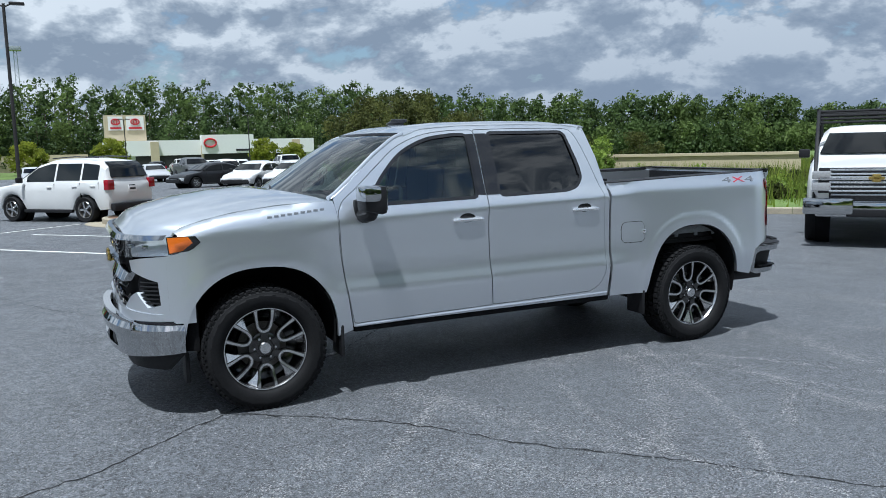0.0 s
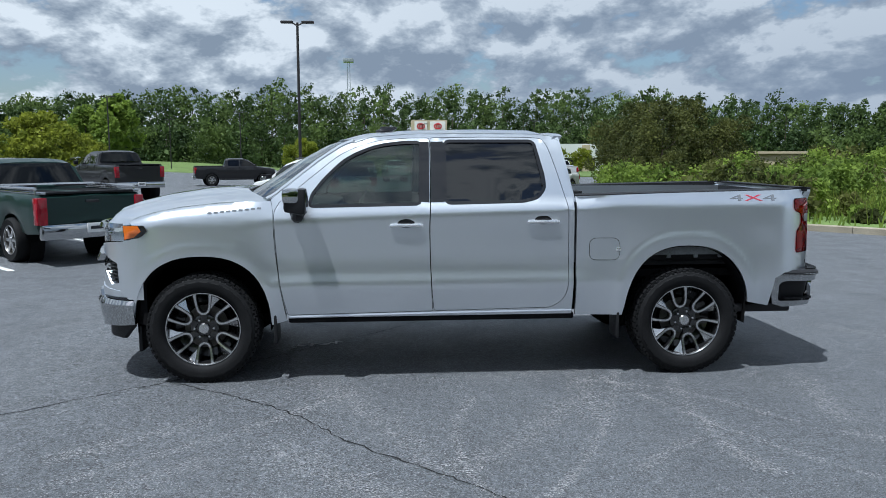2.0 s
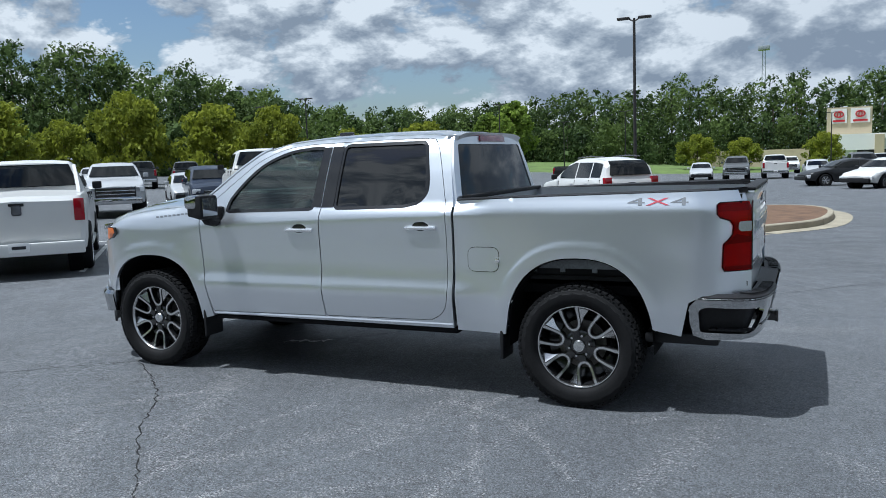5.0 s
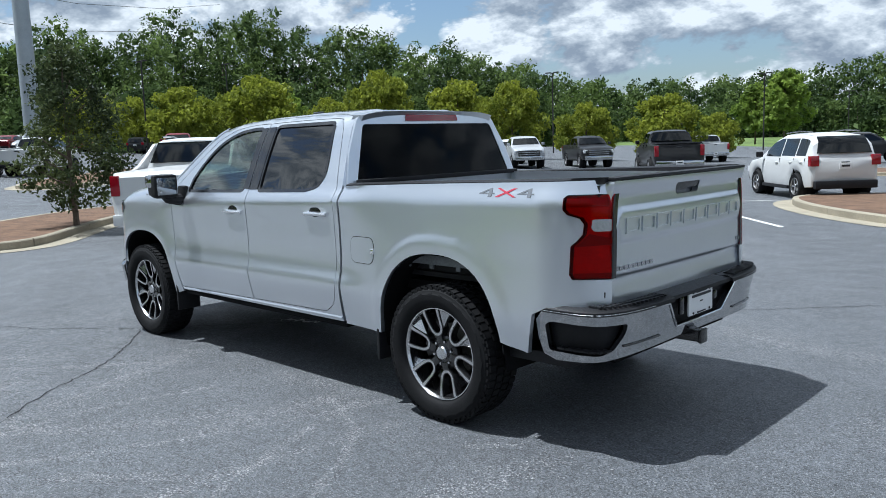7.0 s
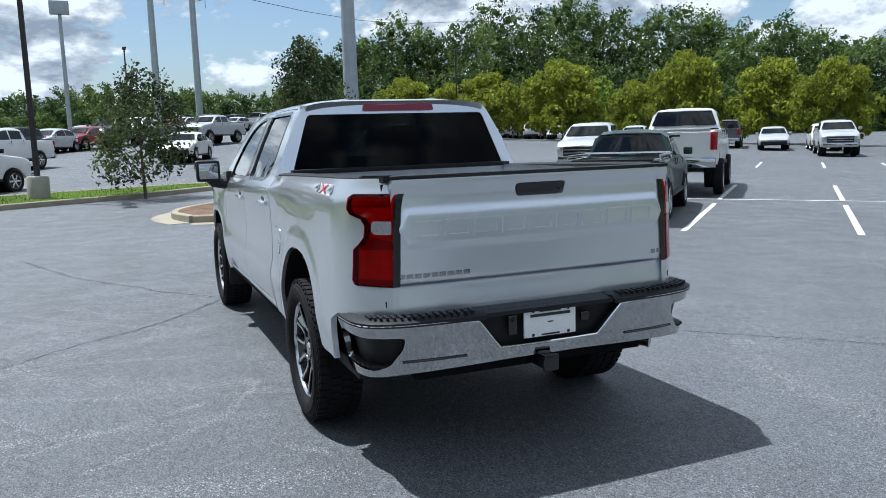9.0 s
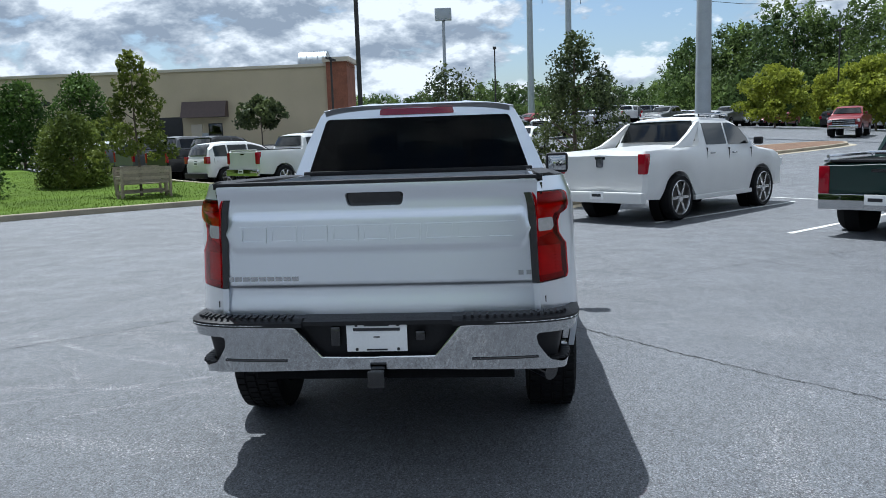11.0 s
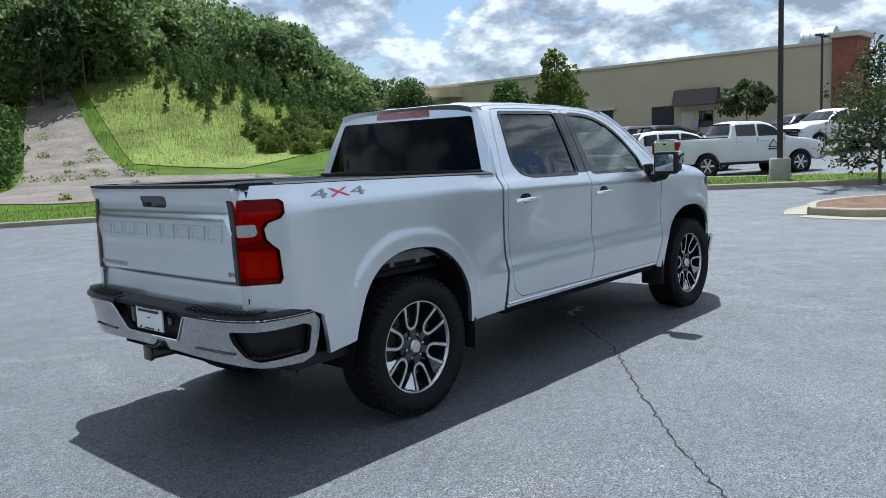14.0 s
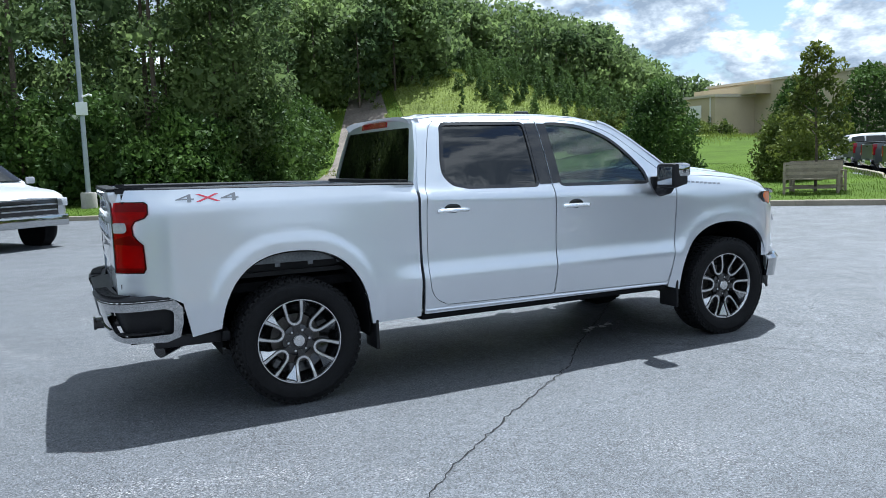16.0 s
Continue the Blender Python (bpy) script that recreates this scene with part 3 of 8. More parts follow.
        if sgn > 0:
            m = pose(bx, yv, bz, 90 - tilt, 0, 180)
        else:
            m = pose(bx, -yv, bz, 90 - tilt, 0, 0)
        m = m @ Matrix.Diagonal((3.3 if txt == "4" else 2.9, 1.05, 1, 1))
        lettering("drive_badge", txt.upper() if txt == "x" else txt, 0.072, m, M[mt], bedside, 0.0015)
    for i in range(9):
        bx = 3.672 - i * 0.0455
        bz = 1.297 + 0.0040 * i
        yv = body_y(bx, bz)
        bm = bmesh.new()
        box(bm, 0, 0, 0, 0.030, 0.003, 0.014, pose(bx, sgn * (yv + 0.001), bz, sgn * 16, 0, 0))
        part("badge_bar", bm, M["badge"], truck)

# fuel flap on the driver's flank
flap = rounded([(0.785, 0.91), (0.785, 1.085), (0.545, 1.085), (0.545, 0.91)], 0.06, 5)
panel("fuel_door", ring(flap, -0.004), lambda x, z, d: (x, body_y(x, z) + 0.0035 - d, z), M["paint"], truck, 0.05, 0.006)
panel("fuel_seam", flap, lambda x, z, d: (x, body_y(x, z) + 0.0015 - d, z), M["gloss_black"], truck, 0.05, 0.006)
bm = bmesh.new()
box(bm, 0.556, body_y(0.56, 0.995) + 0.006, 0.995, 0.034, 0.014, 0.034, bevel=0.006)
part("fuel_latch", bm, M["handle"], truck)

# roof, windscreen, rear wall


def rail(x):
    xs = [1.0, 1.04, 1.15, 1.6, 2.15, 2.45, 2.68, 2.86, 3.05, 3.22]
    zs = [1.835, 1.872, 1.888, 1.896, 1.890, 1.868, 1.795, 1.677, 1.527, 1.395]
    return float(np.interp(x, xs, zs))


def roof_fn(u, v):
    x = 0.985 + (2.60 - 0.985) * u
    z0 = rail(max(1.0, x))
    w = body_y(max(1.0, x), z0)
    t = 2 * v - 1
    crown = 0.030 * sstep(0.95, 1.2, x) + 0.004
    bow = 0.15 * u ** 3 * (1 - t * t)
    ridge = 0.006 * math.exp(-((abs(t) - 0.55) / 0.06) ** 2)
    return (x + bow, t * (w + 0.003), z0 + crown * (1 - abs(t) ** 5) + ridge + 0.002 - 0.12 * bow)


grid("roof", 28, 30, roof_fn, M["paint"], truck, thick=(0, 0, -0.02))


def screen_fn(u, v, off=0.0):
    x = 2.60 + (3.25 - 2.60) * u
    z0 = rail(x) if x < 3.22 else 1.385
    t = 2 * v - 1
    w = body_y(min(x, 3.2), min(z0, 1.85))
    bow = (0.15 + 0.17 * u) * (1 - t * t)
    return (x + bow + off * 0.5, t * (w - 0.012), z0 + (0.026 * (1 - u)) * (1 - abs(t) ** 3) - 0.12 * bow * (1 - u) + 0.008 + off)


wind = grid("windscreen", 14, 26, screen_fn, M["glass_clear"], truck, "clear windscreen glass")
for s in (-1, 1):
    bm = bmesh.new()
    tube(bm, [screen_fn(u / 12, 0.5 + s * 0.498, 0.004) for u in range(13)], 0.016, 0.016, 8)
    part("pillar_seal", bm, M["paint"], truck)
bm = bmesh.new()
tube(bm, [screen_fn(0.0, v / 20, 0.002) for v in range(21)], 0.012, 0.012, 6)
part("header_seal", bm, M["gloss_black"], truck)
# cowl and wipers
grid("cowl", 4, 20, lambda u, v: (3.20 + 0.22 * u + 0.30 * (1 - (2 * v - 1) ** 2), (2 * v - 1) * 0.86, 1.365 + 0.01 * u), M["black_plastic"], truck, thick=(0, 0, -0.02))
for y0, y1 in ((0.62, 0.02), (0.02, -0.58)):
    bm = bmesh.new()
    tube(bm, [(3.56 - 0.12 * abs(y0), y0, 1.405), (3.50, (y0 + y1) / 2, 1.425), (3.44 - 0.05 * abs(y1), y1, 1.46)], 0.011, 0.007, 6)
    part("wiper", bm, M["black_plastic"], truck)


def back_x(y, z):
    return float(np.interp(z, (1.38, 1.42, 1.62, 1.835, 1.90), (0.88, 0.895, 0.94, 0.99, 1.0))) - 0.035 * (1 - (y / 0.9) ** 2)


back = [(-body_y(0.93, 1.40) + 0.012, 1.36), (-0.875, 1.44), (-0.822, 1.62), (-0.712, 1.835), (-0.668, 1.880), (-0.40, 1.894), (0, 1.898), (0.40, 1.894), (0.668, 1.880), (0.712, 1.835), (0.822, 1.62), (0.875, 1.44), (body_y(0.93, 1.40) - 0.012, 1.36)]
pane = rounded([(-0.80, 1.425), (-0.665, 1.812), (0.665, 1.812), (0.80, 1.425)], 0.03, 3)
panel("cab_back", back, lambda y, z, d: (back_x(y, z) + d, y, z), M["paint"], truck, 0.06, 0.03, [pane])
panel("rear_window", ring(pane, 0.01), lambda y, z, d: (back_x(y, z) + 0.006 + d, y, z), M["glass_rear"], truck, 0.08, 0.004, label="dark tinted rear window")
grid("roof_lip", 4, 24, lambda u, v: (1.02 - 0.075 * u, (2 * v - 1) * (0.70 - 0.030 * u), 1.876 + 0.030 * (1 - abs(2 * v - 1) ** 6) - 0.004 * u), M["paint"], truck, thick=(0.035, 0, -0.05))
stop = panel("high_brake_lamp", rounded([(-0.272, 1.832), (-0.262, 1.876), (0.262, 1.876), (0.272, 1.832)], 0.01, 2), lambda y, z, d: (back_x(y, z) - 0.012 + d, y, z), M["lamp_dark_red"], truck, 0.05, 0.02, label="dark red high brake lamp")
bm = bmesh.new()
box(bm, 2.36, 0, 1.942, 0.15, 0.05, 0.055, bevel=0.02)
for v in bm.verts:
    if v.co.z > 1.945:
        v.co.x -= 0.035
        v.co.y *= 0.5
part("roof_antenna", bm, M["gloss_black"], truck, "black shark fin antenna")

# bonnet


def hood_fn(u, v):
    t = 2 * v - 1
    a = abs(t)
    x0 = 3.225 + 0.29 * (1 - t * t)
    x1 = 4.335 + 0.225 * (1 - a ** 6)
    x = x0 + (x1 - x0) * u
    xe = 3.225 + (4.335 - 3.225) * u
    w = body_y(xe, hood_edge(xe)) - 0.004
    edge = hood_edge(xe)
    dome = 0.070 * (1 - a ** 2.6) * (1 - 0.35 * u)
    bulge = 0.020 * (1 - sstep(0.45, 0.60, a)) * sstep(0.0, 0.15, u) * (1 - 0.5 * u)
    nose = -0.050 * sstep(0.90, 1.0, u) ** 1.5
    return (x, t * w, edge + dome + bulge + nose + 0.004)


grid("hood", 34, 44, hood_fn, M["paint"], truck, thick=(0, 0, -0.02))


# ---- front end: bands bent along the nose ----


def nose_x(y):
    return 4.60 - 0.36 * (abs(y) / 0.95) ** 6


def nose(off=0.0):
    return lambda y, z, d: (nose_x(y) + off - 0.05 * max(0.0, z - 1.0) - d, y, z)


front = thing("front_fascia", "", "")
front.parent = truck
panel("core", [(-0.93, 0.45), (0.93, 0.45), (0.93, 1.22), (-0.93, 1.22)], nose(-0.10), M["under"], front, 0.10, 0.02)
# lower painted fascia with black opening
for s in (-1, 1):
    mir = lambda pts, s=s: [(s * a, b) for a, b in pts]
    panel("corner_panel", mir([(0.955, 0.645), (0.955, 1.105), (0.90, 1.082), (0.78, 1.066), (0.70, 1.050), (0.72, 0.985), (0.868, 0.915), (0.875, 0.765), (0.815, 0.745), (0.750, 0.845), (0.695, 0.815), (0.60, 0.725), (0.52, 0.700), (0.52, 0.645)]), nose(0.0), M["paint"], front, 0.04, 0.05)
    panel("side_vent", mir([(0.89, 0.93), (0.74, 0.98), (0.70, 0.90), (0.72, 0.79), (0.89, 0.74)]), nose(-0.045), M["black_plastic"], front, 0.05, 0.02)
    for i in range(6):
        z0 = 0.772 + i * 0.027
        panel("vent_slat", mir([(0.765, z0), (0.872, z0), (0.872, z0 + 0.010), (0.765, z0 + 0.010)]), nose(-0.012), M["gloss_black"], front, 0.03, 0.03)
    # headlamp
    lamp = panel("headlamp", mir([(0.945, 1.205), (0.955, 1.16), (0.915, 1.085), (0.60, 1.062), (0.565, 1.10), (0.585, 1.195)]), nose(-0.012), M["lens_clear"], truck, 0.04, 0.006, label="clear headlamp lens")
    panel("lamp_back", mir([(0.945, 1.205), (0.955, 1.16), (0.915, 1.085), (0.60, 1.062), (0.565, 1.10), (0.585, 1.195)]), nose(-0.06), M["lamp_white"], lamp, 0.06, 0.02)
    panel("amber_marker", mir([(0.962, 1.203), (0.972, 1.165), (0.950, 1.118), (0.916, 1.100), (0.908, 1.200)]), nose(0.006), M["amber"], lamp, 0.04, 0.03, label="amber side marker")
    panel("lamp_frame", mir([(0.968, 1.208), (0.980, 1.166), (0.956, 1.112), (0.908, 1.092), (0.900, 1.206)]), nose(-0.002), M["gloss_black"], lamp, 0.05, 0.03)
    for yy in (0.66, 0.78):
        bm = bmesh.new()
        box(bm, nose_x(yy) - 0.045, s * yy, 1.140, 0.04, 0.055, 0.030, bevel=0.012)
        part("lamp_projector", bm, M["chrome"], lamp)
    panel("lamp_bar", mir([(0.895, 1.218), (0.890, 1.186), (0.60, 1.182), (0.0, 1.180), (0.0, 1.215)]), lambda y, z, d: (nose_x(y) + 0.004 + 0.5 * (1.215 - z) - d, y, z), M["chrome"], front, 0.06, 0.03)
    panel("hook_shade", mir([(0.50, 0.47), (0.50, 0.545), (0.28, 0.545), (0.28, 0.47)]), nose(0.052), M["black_plastic"], front, 0.06, 0.05)
# grille
panel("grille_back", [(-0.72, 0.735), (-0.70, 1.03), (-0.58, 1.06), (-0.58, 1.20), (0.58, 1.20), (0.58, 1.06), (0.70, 1.03), (0.72, 0.735), (0.5, 0.70), (-0.5, 0.70)], nose(-0.055), M["under"], front, 0.08, 0.02)
panel("chrome_bar", [(-0.735, 0.975), (-0.60, 1.015), (0.60, 1.015), (0.735, 0.975), (0.72, 0.92), (0.58, 0.955), (-0.58, 0.955), (-0.72, 0.92)], lambda y, z, d: (nose_x(y) + 0.012 + 0.45 * (1.015 - z) - d, y, z), M["chrome"], front, 0.04, 0.05)
for row, (z, wdt) in enumerate(((1.155, 0.54), (1.085, 0.56), (0.885, 0.66), (0.815, 0.68), (0.755, 0.62))):
    for i in range(9):
        y = -wdt + 2 * wdt * (i + 0.5) / 9
        bm = bmesh.new()
        k = wdt / 9 * 0.95
        tube(bm, [(nose_x(y - k) - 0.015, y - k, z + 0.016), (nose_x(y - k * 0.6) - 0.012, y - k * 0.6, z - 0.012), (nose_x(y + k * 0.6) - 0.012, y + k * 0.6, z - 0.012), (nose_x(y + k) - 0.015, y + k, z + 0.016)], 0.008, 0.008, 6)
        part("grille_bar", bm, M["chrome"] if i % 2 else M["gloss_black"], front)
bm = bmesh.new()
box(bm, nose_x(0) + 0.03, 0, 1.02, 0.02, 0.24, 0.05, bevel=0.006)
box(bm, nose_x(0) + 0.03, 0, 1.02, 0.02, 0.10, 0.085, bevel=0.006)
part("emblem", bm, material("gold_emblem", (0.55, 0.40, 0.12), 0.25, 0.9), front, "plain gold cross emblem")
panel("valance", [(-0.88, 0.60), (0.88, 0.60), (0.88, 0.705), (0.6, 0.735), (-0.6, 0.735), (-0.88, 0.705)], nose(0.01), M["paint"], front, 0.06, 0.05)
# chrome bumper band
F_PLAN = spline([(4.258, 0.976), (4.345, 0.962), (4.45, 0.905), (4.565, 0.78), (4.655, 0.55), (4.700, 0.28), (4.712, 0.0)], 10)
F_LEN = [0.0]
for a, b in zip(F_PLAN, F_PLAN[1:]):
    F_LEN.append(F_LEN[-1] + math.hypot(b[0] - a[0], b[1] - a[1]))
F_X, F_Y, F_HALF = [p[0] for p in F_PLAN], [p[1] for p in F_PLAN], F_LEN[-1]


def front_band(off):
    def fn(s, z, d):
        a = F_HALF - abs(s)
        at_ = lambda q: Vector((float(np.interp(q, F_LEN, F_X)), float(np.interp(q, F_LEN, F_Y))))
        t = (at_(a + 0.02) - at_(a - 0.02)).normalized()
        o = off - d - 0.16 * (0.64 - z) - (0.03 if z > 0.625 else 0.0)
        c = at_(a)
        return (c.x - t.y * o, math.copysign(c.y + t.x * o, s if s else 1), z)
    return fn


FE = F_HALF
panel("bumper", [(-FE, 0.455), (-FE + 0.35, 0.43), (-0.7, 0.415), (0.7, 0.415), (FE - 0.35, 0.43), (FE, 0.455), (FE, 0.636), (FE - 0.3, 0.645), (0.70, 0.660), (0.55, 0.675), (-0.55, 0.675), (-0.70, 0.660), (-FE + 0.3, 0.645), (-FE, 0.636)], front_band(0.0), M["chrome"], truck, 0.035, 0.05, [[(-0.52, 0.455), (0.52, 0.455), (0.52, 0.55), (-0.52, 0.55)]], "chrome front bumper")
panel("bumper_gap", [(-FE + 0.02, 0.60), (FE - 0.02, 0.60), (FE - 0.02, 0.66), (-FE + 0.02, 0.66)], front_band(-0.022), M["gloss_black"], truck, 0.06, 0.02)
panel("air_dam", [(-0.86, 0.335), (0.86, 0.335), (0.92, 0.45), (-0.92, 0.45)], nose(-0.03), M["black_plastic"], truck, 0.10, 0.03)
bm = bmesh.new()
box(bm, 4.24, 0.80, 0.33, 0.03, 0.16, 0.20, bevel=0.01)
box(bm, 4.24, -0.80, 0.33, 0.03, 0.16, 0.20, bevel=0.01)
part("air_deflector", bm, M["black_plastic"], truck)

# ---- tailgate ----


def gate_x(y, z):
    x = -1.085
    x -= 0.020 * sstep(1.355, 1.43, z)
    # raised band across the gate with slanted ends, creased lower panel
    e = 0.738 - 0.5 * abs(z - 1.21)
    x -= 0.011 * sstep(e + 0.02, e - 0.005, abs(y)) * sstep(1.308, 1.280, z) * sstep(1.116, 1.140, z)
    x += 0.016 * sstep(0.955, 0.943, z) - 0.006 * sstep(0.92, 0.83, z)
    return x + 0.020 * (abs(y) / 0.78) ** 4


GATE = rounded([(-0.772, 0.805), (0.772, 0.805), (0.772, 1.442), (-0.772, 1.442)], 0.012, 2)
GRIP = rounded([(-0.132, 1.335), (0.132, 1.335), (0.142, 1.40), (-0.142, 1.40)], 0.02, 3)
gate = panel("tailgate", GATE, lambda y, z, d: (gate_x(y, z) + d, y, z), M["paint"], truck, 0.0125, 0.05, [GRIP], angle=50)
panel("gate_pocket", ring(GRIP, 0.01), lambda y, z, d: (gate_x(y, z) + 0.035 + d, y, z), M["gloss_black"], gate, 0.05, 0.01)
panel("gate_handle", ring(rounded([(-0.125, 1.366), (0.125, 1.366), (0.13, 1.398), (-0.13, 1.398)], 0.01, 2), 0), lambda y, z, d: (gate_x(y, z) + 0.004 + d, y, z), M["gloss_black"], gate, 0.05, 0.02, label="black tailgate handle")
bm = bmesh.new()
box(bm, -1.05, 0, 1.452, 0.085, 1.54, 0.016, bevel=0.005)
part("gate_cap", bm, M["black_plastic"], gate)
# stamped name: nine plain raised blocks with slanted ends
for i in range(9):
    c = 0.678 - (i + 0.5) * 1.352 / 9
    zc = 1.205
    wd, hh = 0.066, 0.041
    outer = [(c - wd, zc - hh), (c + wd, zc - hh), (c + wd - 0.006, zc + hh), (c - wd - 0.006, zc + hh)]
    hole = [(c - wd + 0.013, zc - hh + 0.013), (c + wd - 0.013, zc - hh + 0.013), (c + wd - 0.019, zc + hh - 0.013), (c - wd + 0.007, zc + hh - 0.013)]
    panel("stamped_block", outer, lambda y, z, d: (gate_x(y, z) - 0.007 + d, y, z), M["paint"], gate, 0.03, 0.016, [hole], angle=15)
for i in range(9):
    bm = bmesh.new()
    box(bm, gate_x(0.73 - i * 0.041, 0.99) - 0.002, 0.735 - i * 0.041, 0.988, 0.005, 0.033, 0.022)
    part("badge_bar", bm, M["chrome"], gate)
for y, w in ((-0.690, 0.024), (-0.728, 0.024)):
    bm = bmesh.new()
    box(bm, gate_x(y, 0.995) - 0.002, y, 0.996, 0.005, w, 0.022)
    part("badge_bar", bm, M["badge"], gate)
bm = bmesh.new()
box(bm, -1.0, 0, 1.12, 0.03, 1.60, 0.60)
part("rear_frame", bm, M["gloss_black"], truck)

# ---- bed ----
for s in (-1, 1):
    grid("bed_rail_cap", 12, 3, lambda u, v, s=s: (0.885 - 1.93 * u, s * (0.80 + (body_y(0.885 - 1.93 * u, 1.40 + 0.04 * u) - 0.80 - 0.012) * v), 1.412 + 0.042 * u ** 0.8 + 0.010 * math.sin(math.pi * v)), M["black_plastic"], truck, thick=(0, 0, -0.025))
    bm = bmesh.new()
    box(bm, -0.06, s * 0.79, 1.225, 1.87, 0.03, 0.39)
    part("bed_wall", bm, M["paint"], truck)
    bm = bmesh.new()
    box(bm, 0.0, s * 0.68, 1.0, 1.0, 0.24, 0.30, bevel=0.05)
    part("wheel_box", bm, M["black_plastic"], truck)
bm = bmesh.new()
box(bm, 0.855, 0, 1.15, 0.03, 1.62, 0.56)
part("bed_front", bm, M["paint"], truck)
bm = bmesh.new()
box(bm, 0.845, 0, 1.425, 0.07, 1.64, 0.03, bevel=0.006)
part("bed_front_cap", bm, M["black_plastic"], truck)
bm = bmesh.new()
box(bm, -0.09, 0, 0.86, 1.92, 1.62, 0.03)
liner = part("bed_floor", bm, M["black_plastic"], truck)
for i in range(14):
    bm = bmesh.new()
    box(bm, -0.09, -0.72 + i * 0.11, 0.882, 1.88, 0.05, 0.014)
    part("floor_rib", bm, M["black_plastic"], liner)

# ---- rear bumper, wrapped along its plan curve ----
PLAN = spline([(-0.715, 0.962), (-0.85, 0.966), (-1.0, 0.955), (-1.10, 0.90), (-1.165, 0.74), (-1.19, 0.45), (-1.195, 0.0)], 10)
PL = [0.0]
for a, b in zip(PLAN, PLAN[1:]):
    PL.append(PL[-1] + math.hypot(b[0] - a[0], b[1] - a[1]))
PX, PY = [p[0] for p in PLAN], [p[1] for p in PLAN]
HALF = PL[-1]


def bump(off):
    def fn(s, z, d):
        a = HALF - abs(s)
        x, y = float(np.interp(a, PL, PX)), float(np.interp(a, PL, PY))
        x2, y2 = float(np.interp(a + 0.02, PL, PX)), float(np.interp(a + 0.02, PL, PY))
        x1, y1 = float(np.interp(a - 0.02, PL, PX)), float(np.interp(a - 0.02, PL, PY))
        t = Vector((x2 - x1, y2 - y1)).normalized()
        nx, ny = t.y, -t.x
        o = off - d - 0.20 * (0.76 - z)
        return (x + nx * o, math.copysign(y + ny * o, s if s else 1), z)
    return fn


E = HALF
poly = [(-E + 0.02, 0.53), (-E, 0.62), (-E, 0.72), (-E + 0.05, 0.775), (-E + 0.30, 0.785), (-0.40, 0.765), (-0.275, 0.612), (0.275, 0.612), (0.40, 0.765), (E - 0.30, 0.785), (E - 0.05, 0.775), (E, 0.72), (E, 0.62), (E - 0.02, 0.53), (E - 0.10, 0.505), (0.72, 0.535), (0.2, 0.548), (-0.2, 0.548), (-0.72, 0.535), (-E + 0.10, 0.505)]
STEPS = [rounded([(s * (E - 0.06), 0.555), (s * (E - 0.055), 0.70), (s * (E - 0.10), 0.722), (s * (E - 0.56), 0.716), (s * (E - 0.55), 0.66), (s * (E - 0.48), 0.578), (s * (E - 0.40), 0.555)], 0.02, 2) for s in (-1, 1)]
rear = panel("bumper", poly, bump(0.0), M["chrome"], truck, 0.03, 0.03, STEPS, "chrome rear bumper")
for st in STEPS:
    panel("corner_step", ring(st, 0.012), bump(-0.055), M["black_plastic"], rear, 0.05, 0.02, label="black corner step")
    sg = 1 if st[0][0] > 0 else -1
    for k in range(7):
        bm = bmesh.new()
        p = bump(-0.02)(sg * (E - 0.14 - k * 0.05), 0.575, 0)
        box(bm, *p, 0.045, 0.045, 0.012, bevel=0.004)
        part("step_tread", bm, M["black_plastic"], rear)
panel("bumper_shelf", [(-0.52, 0.60), (0.52, 0.60), (0.52, 0.80), (-0.52, 0.80)], bump(-0.055), M["black_plastic"], rear, 0.06, 0.02)
for s in (-1, 1):
    grid("step_pad", 24, 3, lambda u, v, s=s: Vector(bump(0.006 - 0.12 * v)(s * (0.36 + (E - 0.42) * u), 0.79 + 0.012 * math.sin(math.pi * min(1, v * 1.5)) + 0.018 * v, 0)), M["black_plastic"], rear, thick=(0, 0, -0.02))
    for k in range(16):
        bm = bmesh.new()
        p = bump(-0.05)(s * (0.42 + k * 0.036), 0.812, 0)
        box(bm, *p, 0.07, 0.012, 0.010)
        part("pad_rib", bm, M["black_plastic"], rear)
grid("step_pad", 10, 3, lambda u, v: (-1.19 + 0.14 * v, -0.37 + 0.74 * u, 0.795 + 0.015 * v), M["black_plastic"], rear, thick=(0, 0, -0.02))
for s in (-1, 1):
    bm = bmesh.new()
    tube(bm, [bump(0.004)(s * (0.45 + k * 0.025), 0.596, 0) for k in range(14)], 0.006, 0.006, 6)
    part("bumper_line", bm, M["gloss_black"], rear)
    # brighter tubes stand for the highlight along the bumper's edges
    bm = bmesh.new()
    tube(bm, [bump(0.003)(s * (0.40 + (E - 0.46) * k / 30), 0.766 + 0.012 * min(1, k / 6), 0) for k in range(31)], 0.006, 0.006, 6)
    tube(bm, [bump(0.003)(s * q, z, 0) for q, z in ((0.40, 0.764), (0.36, 0.716), (0.315, 0.66), (0.275, 0.614), (0.14, 0.612), (0.001, 0.612))], 0.006, 0.006, 6)
    part("bumper_line", bm, M["handle"], rear, "bright strip for the highlight along the chrome bumper edge")
    bm = bmesh.new()
    box(bm, -1.158, s * 0.205, 0.715, 0.02, 0.05, 0.10 if s > 0 else 0.05, bevel=0.012)
    part("hitch_socket", bm, M["gloss_black"], rear)
